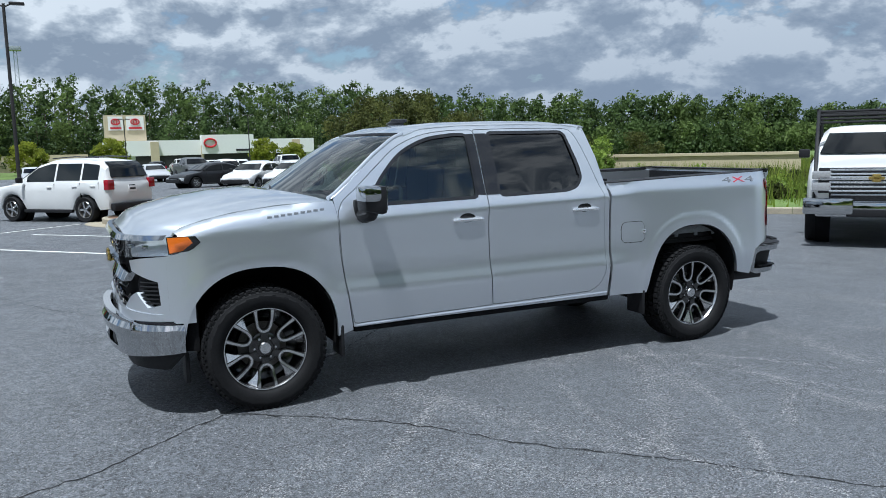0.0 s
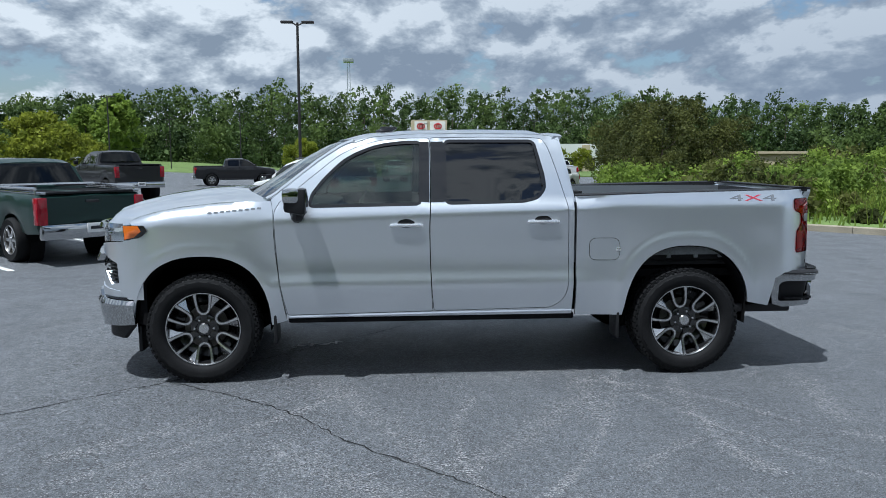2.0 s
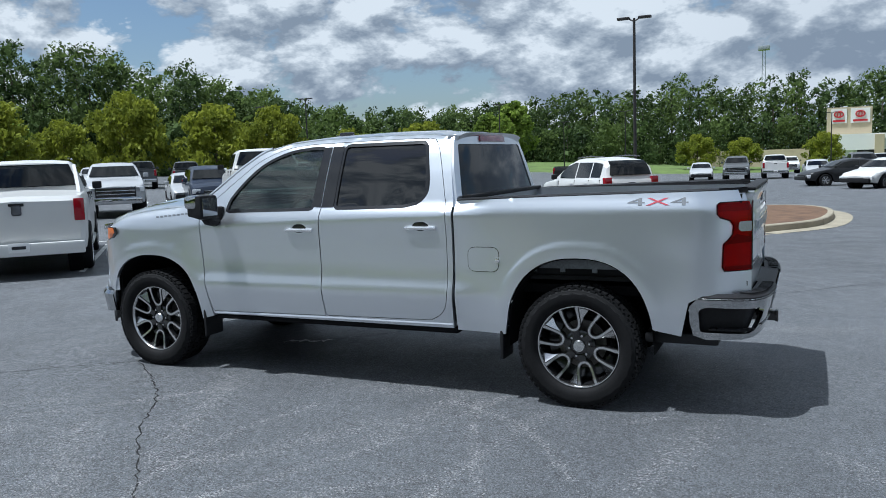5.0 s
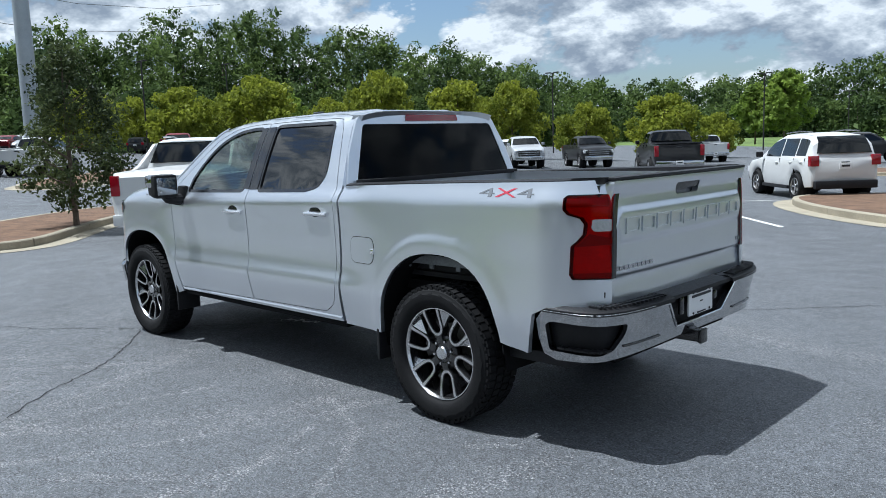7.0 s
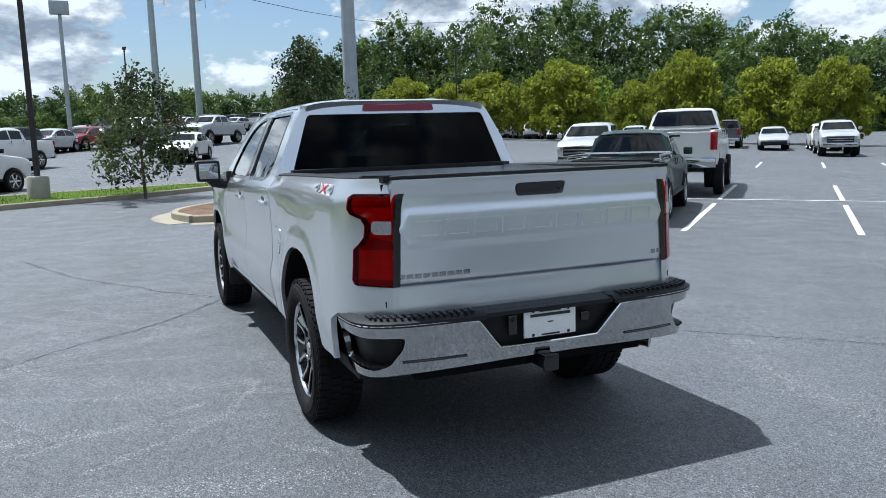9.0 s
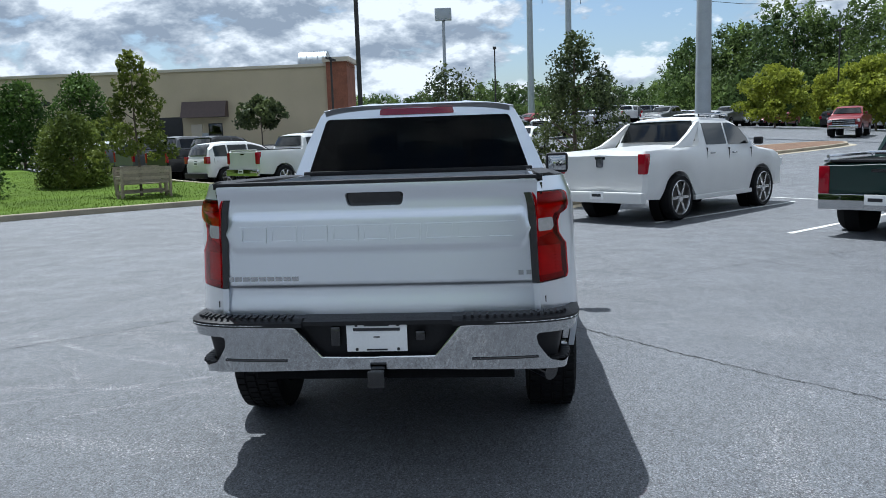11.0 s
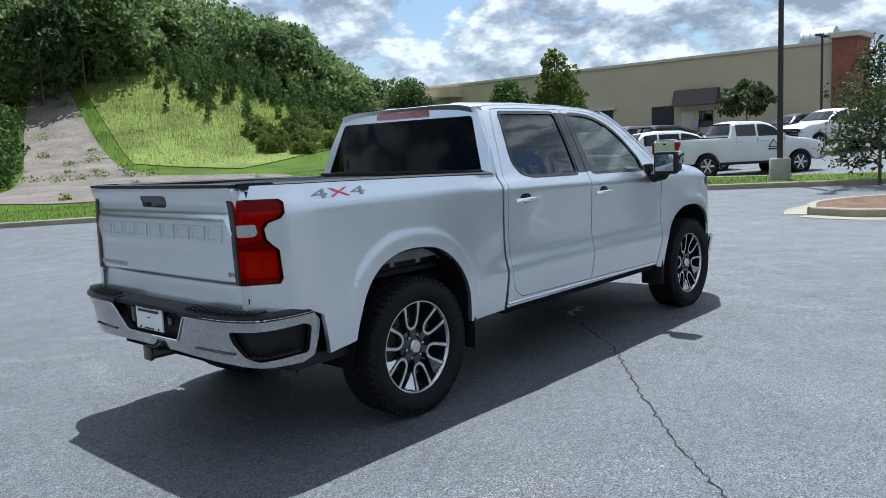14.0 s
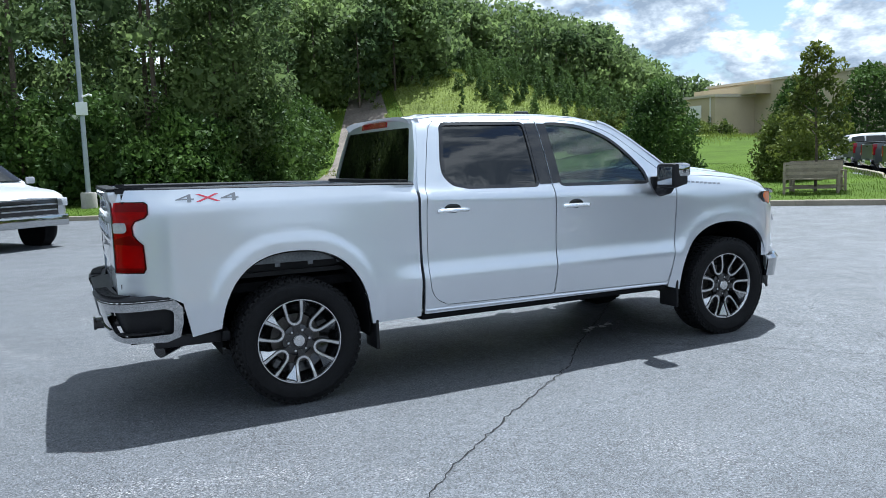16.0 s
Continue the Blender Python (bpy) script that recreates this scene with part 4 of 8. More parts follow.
# dealer plate with unreadable small writing as bars
bm = bmesh.new()
box(bm, -1.172, 0.003, 0.714, 0.012, 0.292, 0.142, bevel=0.004)
plate = part("licence_plate", bm, M["plate_white"], rear, "white plastic dealer plate")
for z, w, h in ((0.752, 0.225, 0.014), (0.771, 0.12, 0.007), (0.653, 0.10, 0.007), (0.715, 0.03, 0.005)):
    bm = bmesh.new()
    box(bm, -1.1800, 0.003, z, 0.005, w, h)
    part("plate_bar", bm, M["ink"], plate)
for y in (-0.10, 0.10):
    for z in (0.655, 0.773):
        bm = bmesh.new()
        box(bm, -1.180, y, z, 0.006, 0.014, 0.014, bevel=0.004)
        part("plate_screw", bm, M["ink"], plate)
# hitch, exhaust, chassis
bm = bmesh.new()
box(bm, -1.06, 0.012, 0.510, 0.28, 0.070, 0.070, bevel=0.008)
box(bm, -1.195, 0.012, 0.510, 0.02, 0.082, 0.082, bevel=0.006)
part("hitch_receiver", bm, M["gloss_black"], truck, "black square hitch receiver")
bm = bmesh.new()
tube(bm, [(-0.2, -0.62, 0.52), (-0.70, -0.70, 0.47), (-0.86, -0.84, 0.44)], 0.04, 0.045, 14)
part("exhaust_pipe", bm, M["gloss_black"], truck, "dark steel exhaust pipe")
bm = bmesh.new()
for s in (-1, 1):
    box(bm, 1.7, s * 0.50, 0.52, 5.3, 0.10, 0.16, bevel=0.01)
box(bm, 2.6, 0, 0.50, 2.2, 0.9, 0.20, bevel=0.04)
box(bm, -0.95, 0, 0.52, 0.12, 1.3, 0.12)
box(bm, 2.05, 0, 0.56, 2.4, 1.72, 0.06)
box(bm, -0.1, 0, 0.78, 1.9, 1.6, 0.06)
box(bm, 4.1, 0, 0.62, 0.7, 1.1, 0.40)
for x in (0.0, 3.745):
    tube(bm, [(x, -0.75, 0.42), (x, 0.75, 0.42)], 0.055, 0.055, 12)
box(bm, 0.0, 0, 0.42, 0.32, 0.30, 0.28, bevel=0.08)
part("chassis", bm, M["under"], truck)
for s in (-1, 1):
    bm = bmesh.new()
    box(bm, -0.66, s * 0.80, 0.50, 0.46, 0.22, 0.07, bevel=0.02)
    part("bed_valance", bm, M["black_plastic"], truck)

# ---- wheels ----


def hero_wheel(x, s, turn):
    wheel = thing("wheel", "", "")
    wheel.parent = truck
    wheel.matrix_local = pose(x, s * 0.87, 0.417) @ pose(0, 0, 0, 0, 0, 0 if s > 0 else 180) @ pose(0, 0, 0, 0, turn, 0)
    bm = bmesh.new()
    lathe(bm, [(0.262, -0.12), (0.300, -0.135), (0.345, -0.14), (0.385, -0.132), (0.403, -0.115), (0.408, -0.09), (0.408, 0.09), (0.403, 0.112), (0.386, 0.130), (0.372, 0.134), (0.365, 0.141), (0.335, 0.142), (0.306, 0.136), (0.290, 0.122), (0.284, 0.106), (0.270, 0.090)], 72)
    tyre = part("tyre", bm, M["rubber"], wheel, "black all-terrain tyre with blocky tread", angle=30)
    bm = bmesh.new()
    for k in range(54):
        a = 2 * math.pi * k / 54
        for yy, w, off in ((-0.095, 0.05, 0.0), (-0.032, 0.052, 0.5), (0.032, 0.052, 0.0), (0.095, 0.05, 0.5)):
            box(bm, 0.411, yy, 0, 0.014, w, 0.036, pose(0, 0, 0, 0, -math.degrees(a + off * 2 * math.pi / 54), 0))
        m = pose(0, 0, 0, 0, -math.degrees(a), 0)
        box(bm, 0.397, 0.120, 0, 0.018, 0.012, 0.022 if k % 2 else 0.032, m)
        if k % 2:
            box(bm, 0.366, 0.1385, 0, 0.010, 0.004, 0.03, m)
    tread = part("tread", bm, M["rubber"], tyre, angle=30)
    tagged(tread, "blocky tyre tread", kind="stuff")
    bm = bmesh.new()
    lathe(bm, [(0.0, -0.02), (0.12, -0.03), (0.24, -0.09), (0.262, -0.12), (0.262, 0.0), (0.262, 0.095), (0.256, 0.06), (0.236, -0.02), (0.18, -0.05), (0.0, -0.05)], 48)
    part("rim", bm, M["rim_black"], wheel, "gloss black alloy rim")
    bm = bmesh.new()
    lathe(bm, [(0.262, 0.085), (0.270, 0.106), (0.2735, 0.111), (0.2795, 0.111), (0.283, 0.106), (0.284, 0.09)], 64)
    part("rim_lip", bm, M["machined"], wheel, "machined bright rim edge")
    for i in range(6):
        th = 360 * i / 6 + 30
        bm, face, facet = bmesh.new(), bmesh.new(), bmesh.new()
        U = spline([(0.271, 0.059), (0.205, 0.052), (0.155, 0.044), (0.128, 0.031), (0.115, 0.012), (0.115, -0.012), (0.128, -0.031), (0.155, -0.044), (0.205, -0.052), (0.271, -0.059)], 4)
        for dst, wd, top, deep in ((bm, 0.0115, -0.003, 0.05), (face, 0.0072, 0.0, 0.006)):
            rows = []
            for j, (r, t) in enumerate(U):
                d = (Vector(U[min(j + 1, len(U) - 1)]) - Vector(U[max(j - 1, 0)])).normalized()
                y1 = 0.080 + 0.024 * sstep(0.11, 0.27, r) + top
                w = wd * (1 + 0.35 * sstep(0.2, 0.27, r))
                rows.append([dst.verts.new(q) for q in ((r - d.y * w, y1, t + d.x * w), (r + d.y * w, y1, t - d.x * w), (r + d.y * w, y1 - deep, t - d.x * w), (r - d.y * w, y1 - deep, t + d.x * w))])
            for a, b in zip(rows, rows[1:]):
                for k in range(4):
                    dst.faces.new((a[k], a[(k + 1) % 4], b[(k + 1) % 4], b[k]))
            dst.faces.new(rows[0])
            dst.faces.new(rows[-1][::-1])
        box(bm, 0.088, 0.052, 0.0, 0.06, 0.05, 0.050, bevel=0.006)
        w3 = [(0.268, 14.2, 0.099), (0.268, 30.0, 0.066), (0.205, 23.0, 0.062), (0.158, 20.0, 0.072), (0.170, 18.0, 0.080)]
        top3 = [facet.verts.new((r * math.cos(radians(a)), y, r * math.sin(radians(a)))) for r, a, y in w3]
        low3 = [facet.verts.new((v.co.x, v.co.y - 0.02, v.co.z)) for v in top3]
        facet.faces.new(top3)
        facet.faces.new(low3[::-1])
        for k in range(5):
            facet.faces.new((top3[k], low3[k], low3[(k + 1) % 5], top3[(k + 1) % 5]))
        m = pose(0, 0, 0, 0, th, 0)
        for b in (bm, face, facet):
            bmesh.ops.transform(b, matrix=m, verts=b.verts)
        part("spoke", bm, M["rim_black"], wheel)
        part("spoke_face", face, M["machined"], wheel, "machined bright spoke edge")
        part("spoke_facet", facet, M["machined"], wheel, "machined bright spoke facet")
    bm = bmesh.new()
    lathe(bm, [(0.105, 0.03), (0.105, 0.055), (0.085, 0.064), (0.045, 0.066), (0.0, 0.066)], 36)
    part("hub", bm, M["rim_black"], wheel)
    bm = bmesh.new()
    lathe(bm, [(0.042, 0.06), (0.042, 0.082), (0.036, 0.090), (0.0, 0.092)], 28)
    part("hub_cap", bm, M["machined"], wheel, "silver centre cap")
    for i in range(6):
        bm = bmesh.new()
        an = math.radians(60 * i)
        tube(bm, [(0.072 * math.cos(an), 0.055, 0.072 * math.sin(an)), (0.072 * math.cos(an), 0.078, 0.072 * math.sin(an))], 0.011, 0.008, 8)
        part("lug_nut", bm, M["machined"], wheel)
    bm = bmesh.new()
    lathe(bm, [(0.08, -0.03), (0.165, -0.03), (0.165, -0.012), (0.08, -0.012)], 36)
    part("brake_disc", bm, M["steel"], wheel)


for wx, ws, wt in ((3.745, 1, 0), (0.0, 1, 14), (0.0, -1, 8), (3.745, -1, 22)):
    hero_wheel(wx, ws, wt)

# ---- cab interior ----
for y in (0.40, -0.40):
    bm = bmesh.new()
    box(bm, 2.20, y, 0.98, 0.52, 0.52, 0.20, bevel=0.06)
    box(bm, 1.93, y, 1.26, 0.16, 0.50, 0.60, pose(0, 0, 0), 0.06)
    part("front_seat", bm, M["seat"], truck, "black cloth front seat")
    bm = bmesh.new()
    box(bm, 1.90, y, 1.65, 0.11, 0.26, 0.18, bevel=0.045)
    part("headrest", bm, M["seat"], truck)
bm = bmesh.new()
box(bm, 1.32, 0, 0.98, 0.50, 1.50, 0.18, bevel=0.05)
box(bm, 1.08, 0, 1.26, 0.14, 1.50, 0.52, bevel=0.05)
part("rear_bench", bm, M["seat"], truck)
for y in (0.5, 0.0, -0.5):
    bm = bmesh.new()
    box(bm, 1.06, y, 1.57, 0.09, 0.24, 0.13, bevel=0.04)
    part("headrest", bm, M["seat"], truck)
bm = bmesh.new()
box(bm, 2.98, 0, 1.18, 0.46, 1.70, 0.32, bevel=0.09)
box(bm, 2.62, 0, 0.98, 0.6, 0.26, 0.36, bevel=0.05)
part("dashboard", bm, M["black_plastic"], truck, "black dashboard")
bm = bmesh.new()
m = pose(2.60, 0.40, 1.26, 0, 0, 90) @ pose(0, 0, 0, -25, 0, 0)
tube(bm, [m @ Vector((0.185 * math.cos(k * math.pi / 12), 0, 0.185 * math.sin(k * math.pi / 12))) for k in range(25)], 0.016, 0.016, 8)
for k in (-0.3, math.pi + 0.3, -math.pi / 2):
    tube(bm, [m @ Vector((0, 0.02, 0)), m @ Vector((0.18 * math.cos(k), 0, 0.18 * math.sin(k)))], 0.02, 0.016, 6)
part("steering_wheel", bm, M["seat"], truck)
bm = bmesh.new()
box(bm, 2.62, 0, 1.79, 0.05, 0.24, 0.07, bevel=0.02)
part("rear_view_mirror", bm, M["gloss_black"], truck)

# ---- ground shape ----


def sp(v, k=4.0):
    return math.log1p(math.exp(max(-60.0, min(60.0, v / k)))) * k if v / k < 50 else v


KERB_N = spline([(-60, 34), (-30, 31), (-12, 27.5), (-2, 23), (1.5, 20.8), (4.8, 18.8), (7.7, 16.7), (10.2, 14.4), (12.6, 12.1), (15.0, 9.6), (17.0, 7.0), (18.6, 4.4), (19.9, 1.9), (21.5, -0.4), (22.6, -1.5), (23.5, -1.5), (23.9, -0.6)], 5)
KERB_W = spline([(-60, 14), (-24, 4), (-14.5, -2.6), (-10.2, -6.7), (-8.3, -9.2), (-6.7, -11.3), (-5.6, -14.3), (-5.4, -19.5), (-6.8, -28), (-9.6, -37), (-13, -48), (-24, -80)], 5)
LAWN = KERB_N + [(22.9, 3.0), (22.0, 6.2), (23.0, 9.0), (26.0, 13.2), (30, 18.5), (36, 25), (48, 33), (57, 44), (58.5, 62), (90, 75), (90, 230), (-140, 230), (-140, 40)]
FIELD = KERB_W + [(-10, -120), (-160, -120), (-160, 20)]
KN = np.array(KERB_N)


def gz(x, y):
    """Height of the ground."""
    f = sstep(-60, -8, y)
    h = 0.009 * sp(x - 6, 2.0) + 0.042 * f * sp(min(x, 95) - 27, 3.0) - 0.0135 * sp(-y - 12, 3.0) * sstep(60, 10, x)
    if y > 8 and x < 60:
        d = float(np.min(np.hypot(KN[:, 0] - x, KN[:, 1] - y))) if inside(LAWN, x, y) else 0.0
        h += 0.018 * d * sstep(2, 14, d) * sstep(75, 40, d)
        if d > 4:
            w = sstep(4, 26, d)
            h += w * 8.3 * math.exp(-((x - 35) / 15) ** 2 - ((y - 66) / 17) ** 2)
            h += w * 4.6 * math.exp(-((x - 14) / 16) ** 2 - ((y - 78) / 20) ** 2)
            h += w * 6.0 * sstep(60, 120, y)
    return h


def asphalt_material():
    mat = bpy.data.materials.new("worn_asphalt")
    mat.use_nodes = True
    nt = mat.node_tree
    b = nt.nodes["Principled BSDF"]
    tc = nt.nodes.new("ShaderNodeTexCoord")

    def noise_tex(scale, detail=4.0, rough=0.55, stretch=None, dist=0.0):
        t = nt.nodes.new("ShaderNodeTexNoise")
        t.inputs["Scale"].default_value, t.inputs["Detail"].default_value = scale, detail
        t.inputs["Roughness"].default_value, t.inputs["Distortion"].default_value = rough, dist
        if stretch:
            mp = nt.nodes.new("ShaderNodeMapping")
            mp.inputs["Rotation"].default_value = (0, 0, radians(stretch[0]))
            mp.inputs["Scale"].default_value = stretch[1]
            nt.links.new(tc.outputs["Object"], mp.inputs[0])
            nt.links.new(mp.outputs[0], t.inputs["Vector"])
        else:
            nt.links.new(tc.outputs["Object"], t.inputs["Vector"])
        return t.outputs[0]

    def rng(v, a, c, lo, hi):
        r = nt.nodes.new("ShaderNodeMapRange")
        for i, k in enumerate((a, c, lo, hi)):
            r.inputs[i + 1].default_value = k
        nt.links.new(v, r.inputs[0])
        return r.outputs[0]

    def mul(a, c, op="MULTIPLY"):
        n = nt.nodes.new("ShaderNodeMath")
        n.operation = op
        for i, k in enumerate((a, c)):
            if isinstance(k, float):
                n.inputs[i].default_value = k
            else:
                nt.links.new(k, n.inputs[i])
        return n.outputs[0]
    big = rng(noise_tex(0.16, 5), 0.3, 0.7, 0.84, 1.16)
    mid = rng(noise_tex(1.3, 6, 0.6), 0.3, 0.7, 0.88, 1.12)
    grain = mul(rng(noise_tex(70.0, 3, 0.8), 0.36, 0.64, 0.12, 2.05), rng(noise_tex(17.0, 5, 0.75), 0.33, 0.67, 0.58, 1.42))
    # pale aggregate showing where the sealer has worn off
    worn = rng(noise_tex(0.75, 8, 0.62, (35, (1, 0.45, 1)), 0.8), 0.53, 0.70, 0.0, 1.0)
    worn2 = rng(noise_tex(0.9, 8, 0.66, (-28, (0.35, 1.2, 1)), 1.2), 0.56, 0.72, 0.0, 0.8)
    chips = rng(noise_tex(75.0, 2, 0.8), 0.55, 0.72, 0.0, 1.0)
    specks = mul(rng(noise_tex(58.0, 1, 0.6), 0.66, 0.76, 0.0, 0.75), rng(noise_tex(150.0, 1, 0.6), 0.63, 0.72, 0.0, 0.85), "MAXIMUM")
    pale = mul(mul(mul(mul(worn, worn2, "MAXIMUM"), chips), 0.95), specks, "MAXIMUM")
    base = nt.nodes.new("ShaderNodeVectorMath")
    base.operation = "SCALE"
    base.inputs[0].default_value = (0.076, 0.0810, 0.0910)
    nt.links.new(mul(mul(big, mid), grain), base.inputs["Scale"])
    mx = nt.nodes.new("ShaderNodeMix")
    mx.data_type = "RGBA"
    nt.links.new(pale, mx.inputs[0])
    nt.links.new(base.outputs[0], mx.inputs[6])
    mx.inputs[7].default_value = (0.40, 0.40, 0.40, 1)
    nt.links.new(mx.outputs[2], b.inputs["Base Color"])
    nt.links.new(rng(noise_tex(2.5, 5), 0.3, 0.7, 0.50, 0.70), b.inputs["Roughness"])
    bp = nt.nodes.new("ShaderNodeBump")
    bp.inputs["Strength"].default_value, bp.inputs["Distance"].default_value = 0.8, 0.010
    nt.links.new(noise_tex(90.0, 4, 0.75), bp.inputs["Height"])
    nt.links.new(bp.outputs[0], b.inputs["Normal"])
    return mat


M["asphalt"] = asphalt_material()
M["grass"] = material("mown_grass", (0.066, 0.106, 0.014), 0.9, spec=0.08, var=0.35, scale=0.5, fine=25, bump=0.8, bump_scale=60)
M["rough_grass"] = material("rough_grass", (0.10, 0.15, 0.035), 0.95, var=0.45, scale=0.3, fine=8, bump=0.8, bump_scale=30)
M["meadow"] = material("slope_meadow", (0.135, 0.165, 0.042), 0.95, var=0.5, scale=0.25, fine=5, bump=1.0, bump_scale=14, spec=0.1)
M["dirt"] = material("bare_rocky_earth", (0.15, 0.125, 0.105), 0.95, var=0.5, scale=0.6, fine=7, bump=1.0, bump_scale=12)
M["kerb"] = material("concrete_kerb", (0.30, 0.265, 0.20), 0.9, var=0.25, scale=2.0, fine=40, bump=0.4, bump_scale=90)
M["mulch"] = material("brown_mulch", (0.13, 0.075, 0.045), 0.95, var=0.5, scale=3, fine=35, bump=1.0, bump_scale=40)
M["line"] = material("worn_white_paint", (0.62, 0.62, 0.60), 0.8, var=0.3, scale=4, fine=60)
M["crack"] = material("crack_shadow", (0.012, 0.012, 0.013), 0.95, var=0.3)
M["splash"] = material("dried_white_splash", (0.62, 0.62, 0.61), 0.8, var=0.3, scale=10, fine=70)
M["scuff"] = material("pale_scuff", (0.31, 0.31, 0.315), 0.85, var=0.4, scale=8, fine=90)

# one sheet to the horizon, then the paved lot and the planted areas on it
verts, faces = [(0, 0, gz(0, 0) - 0.05)], []
radii = [6, 12, 18, 25, 33, 42, 52, 64, 78, 95, 120, 150, 190, 250, 340, 500, 900, 2200]
SEG = 90
for r in radii:
    for k in range(SEG):
        a = 2 * math.pi * k / SEG
        x, y = r * math.cos(a), r * math.sin(a)
        rr = min(1.0, 230 / r)
        verts.append((x, y, gz(x * rr, y * rr) - (3.0 if r < 130 else 0.06)))
faces += [(0, 1 + k, 1 + (k + 1) % SEG) for k in range(SEG)]
for i in range(len(radii) - 1):
    o, q = 1 + i * SEG, 1 + (i + 1) * SEG
    faces += [(o + k, q + k, q + (k + 1) % SEG, o + (k + 1) % SEG) for k in range(SEG)]
tagged(mesh_object("ground", verts, faces, M["rough_grass"]), "green rough grassland running out to the woods", "ground", kind="structure")


def under_lawn(x, y):
    return inside(LAWN, x, y) and float(np.min(np.hypot(KN[:, 0] - x, KN[:, 1] - y))) > 5 and y > 20 + 0.6 * max(0.0, x - 25)


def lot_point(u, v):
    x, y = -70 + 182 * u, -100 + 170 * v
    return (x, y, gz(x, y) - (2.0 if under_lawn(x, y) else 0.0))


tagged(grid("parking_lot", 91, 85, lot_point, M["asphalt"], None), "grey worn asphalt parking lot with cracks", "asphalt", kind="structure")


def area(name, poly, mat, lift, step, label, cat):
    ob = panel(name, poly, lambda x, y, d: (x, y, gz(x, y) + lift - d), mat, None, step, 0.25, angle=60)
    return tagged(ob, label, cat, kind="structure")


area("lawn", LAWN, M["grass"], 0.13, 2.2, "mown green lawn rising behind the kerb", "lawn")
area("weed_field", FIELD, M["rough_grass"], 0.12, 2.5, "weedy green field beside the lot", "field")


def kerb(name, line, label="tan concrete kerb along the asphalt", w=0.16, h=0.15, closed=False):
    """A kerb with rounded top edges, laid along a line in lengths with open joints."""
    ob = tagged(new(name), label, "kerb", kind="structure")
    pts = [Vector(p) for p in line]
    run, seg = [], []
    for a, b in zip(pts, pts[1:]):
        n = max(1, int((b - a).length / 0.5))
        run += [a.lerp(b, i / n) for i in range(n)]
    run.append(pts[-1])
    for i in range(0, len(run) - 1, 6):
        piece = run[i:i + 7]
        if len(piece) < 2:
            continue
        vs, fs = [], []
        prof = [(-w / 2, -0.05), (-w / 2, h - 0.02), (-w / 2 + 0.02, h), (w / 2 - 0.02, h), (w / 2, h - 0.02), (w / 2, -0.05)]
        for j, p in enumerate(piece):
            d = (piece[min(j + 1, len(piece) - 1)] - piece[max(j - 1, 0)]).normalized()
            n = Vector((d.y, -d.x))
            q = p + d * (0.006 if j == 0 else -0.006 if j == len(piece) - 1 else 0)
            z = gz(q.x, q.y)
            vs += [(q.x + n.x * o, q.y + n.y * o, z + hh) for o, hh in prof]
        k = len(prof)
        for j in range(len(piece) - 1):
            fs += [(j * k + m, (j + 1) * k + m, (j + 1) * k + m + 1, j * k + m + 1) for m in range(k - 1)]
        fs += [tuple(range(k)), tuple(range((len(piece) - 1) * k, len(piece) * k))[::-1]]
        mesh_object("kerb_stone", vs, fs, M["kerb"], ob, smooth=False)
    return ob


def gutter(line, off, w=0.42):
    """Flat concrete gutter strip at the foot of a kerb."""
    pts = [Vector(p) for p in line]
    vs, fs = [], []
    for j, p in enumerate(pts):
        d = (pts[min(j + 1, len(pts) - 1)] - pts[max(j - 1, 0)]).normalized()
        n = Vector((d.y, -d.x))
        for o in (off, off + w):
            q = p + n * o
            vs.append((q.x, q.y, gz(q.x, q.y) + 0.008))
    fs = [(2 * j, 2 * j + 1, 2 * j + 3, 2 * j + 2) for j in range(len(pts) - 1)]
    return tagged(mesh_object("gutter", vs, fs, M["kerb"]), "pale concrete gutter strip", "gutter", kind="structure")


kerb("kerb_1", [p for p in KERB_N if p[0] > -45])
kerb("kerb_2", [p for p in KERB_W if p[0] > -45 and p[1] > -70])
kerb("kerb_3", spline([(23.9, -0.6), (22.9, 3.0), (22.0, 6.2), (23.0, 9.0), (26.0, 13.2), (30, 18.5), (36, 25), (48, 33)], 4))


def island(name, poly, label, hump=0.12):
    pts = spline(poly + [poly[0]], 6)[:-1]
    cx, cy = sum(p[0] for p in pts) / len(pts), sum(p[1] for p in pts) / len(pts)
    area(name, pts, M["mulch"], 0.11 + hump * 0.3, 0.7, label, "planting bed")
    kerb("kerb_" + name[-1], pts + [pts[0]])
    gutter(pts + [pts[0]], 0.08 if sum(a[0] * b[1] - b[0] * a[1] for a, b in zip(pts, pts[1:] + pts[:1])) > 0 else -0.5, 0.42)


island("island_4", [(12.3, 0.5), (13.6, 0.75), (15.0, 0.1), (17.2, -2.2), (18.6, -4.6), (18.2, -5.6), (16.8, -5.0), (14.2, -2.6), (12.2, -0.8)], "brown mulch parking island with a kerb")
island("island_5", [(-0.4, -11.4), (0.4, -11.0), (2.2, -12.6), (3.6, -14.6), (3.9, -16.2), (2.6, -17.6), (-0.6, -19.2), (-1.8, -17.5), (-1.6, -13.5)], "mulch parking island beside the parked cars")
island("island_6", [(5.2, -31.5), (7.8, -31.5), (9.2, -34.5), (7.0, -37.5), (4.8, -35)], "small mulch island at a lamp post")
island("island_7", [(30, -8), (32, -7), (37, -12), (41, -18), (39.5, -19), (34, -13.5)], "mulch island between the rows")

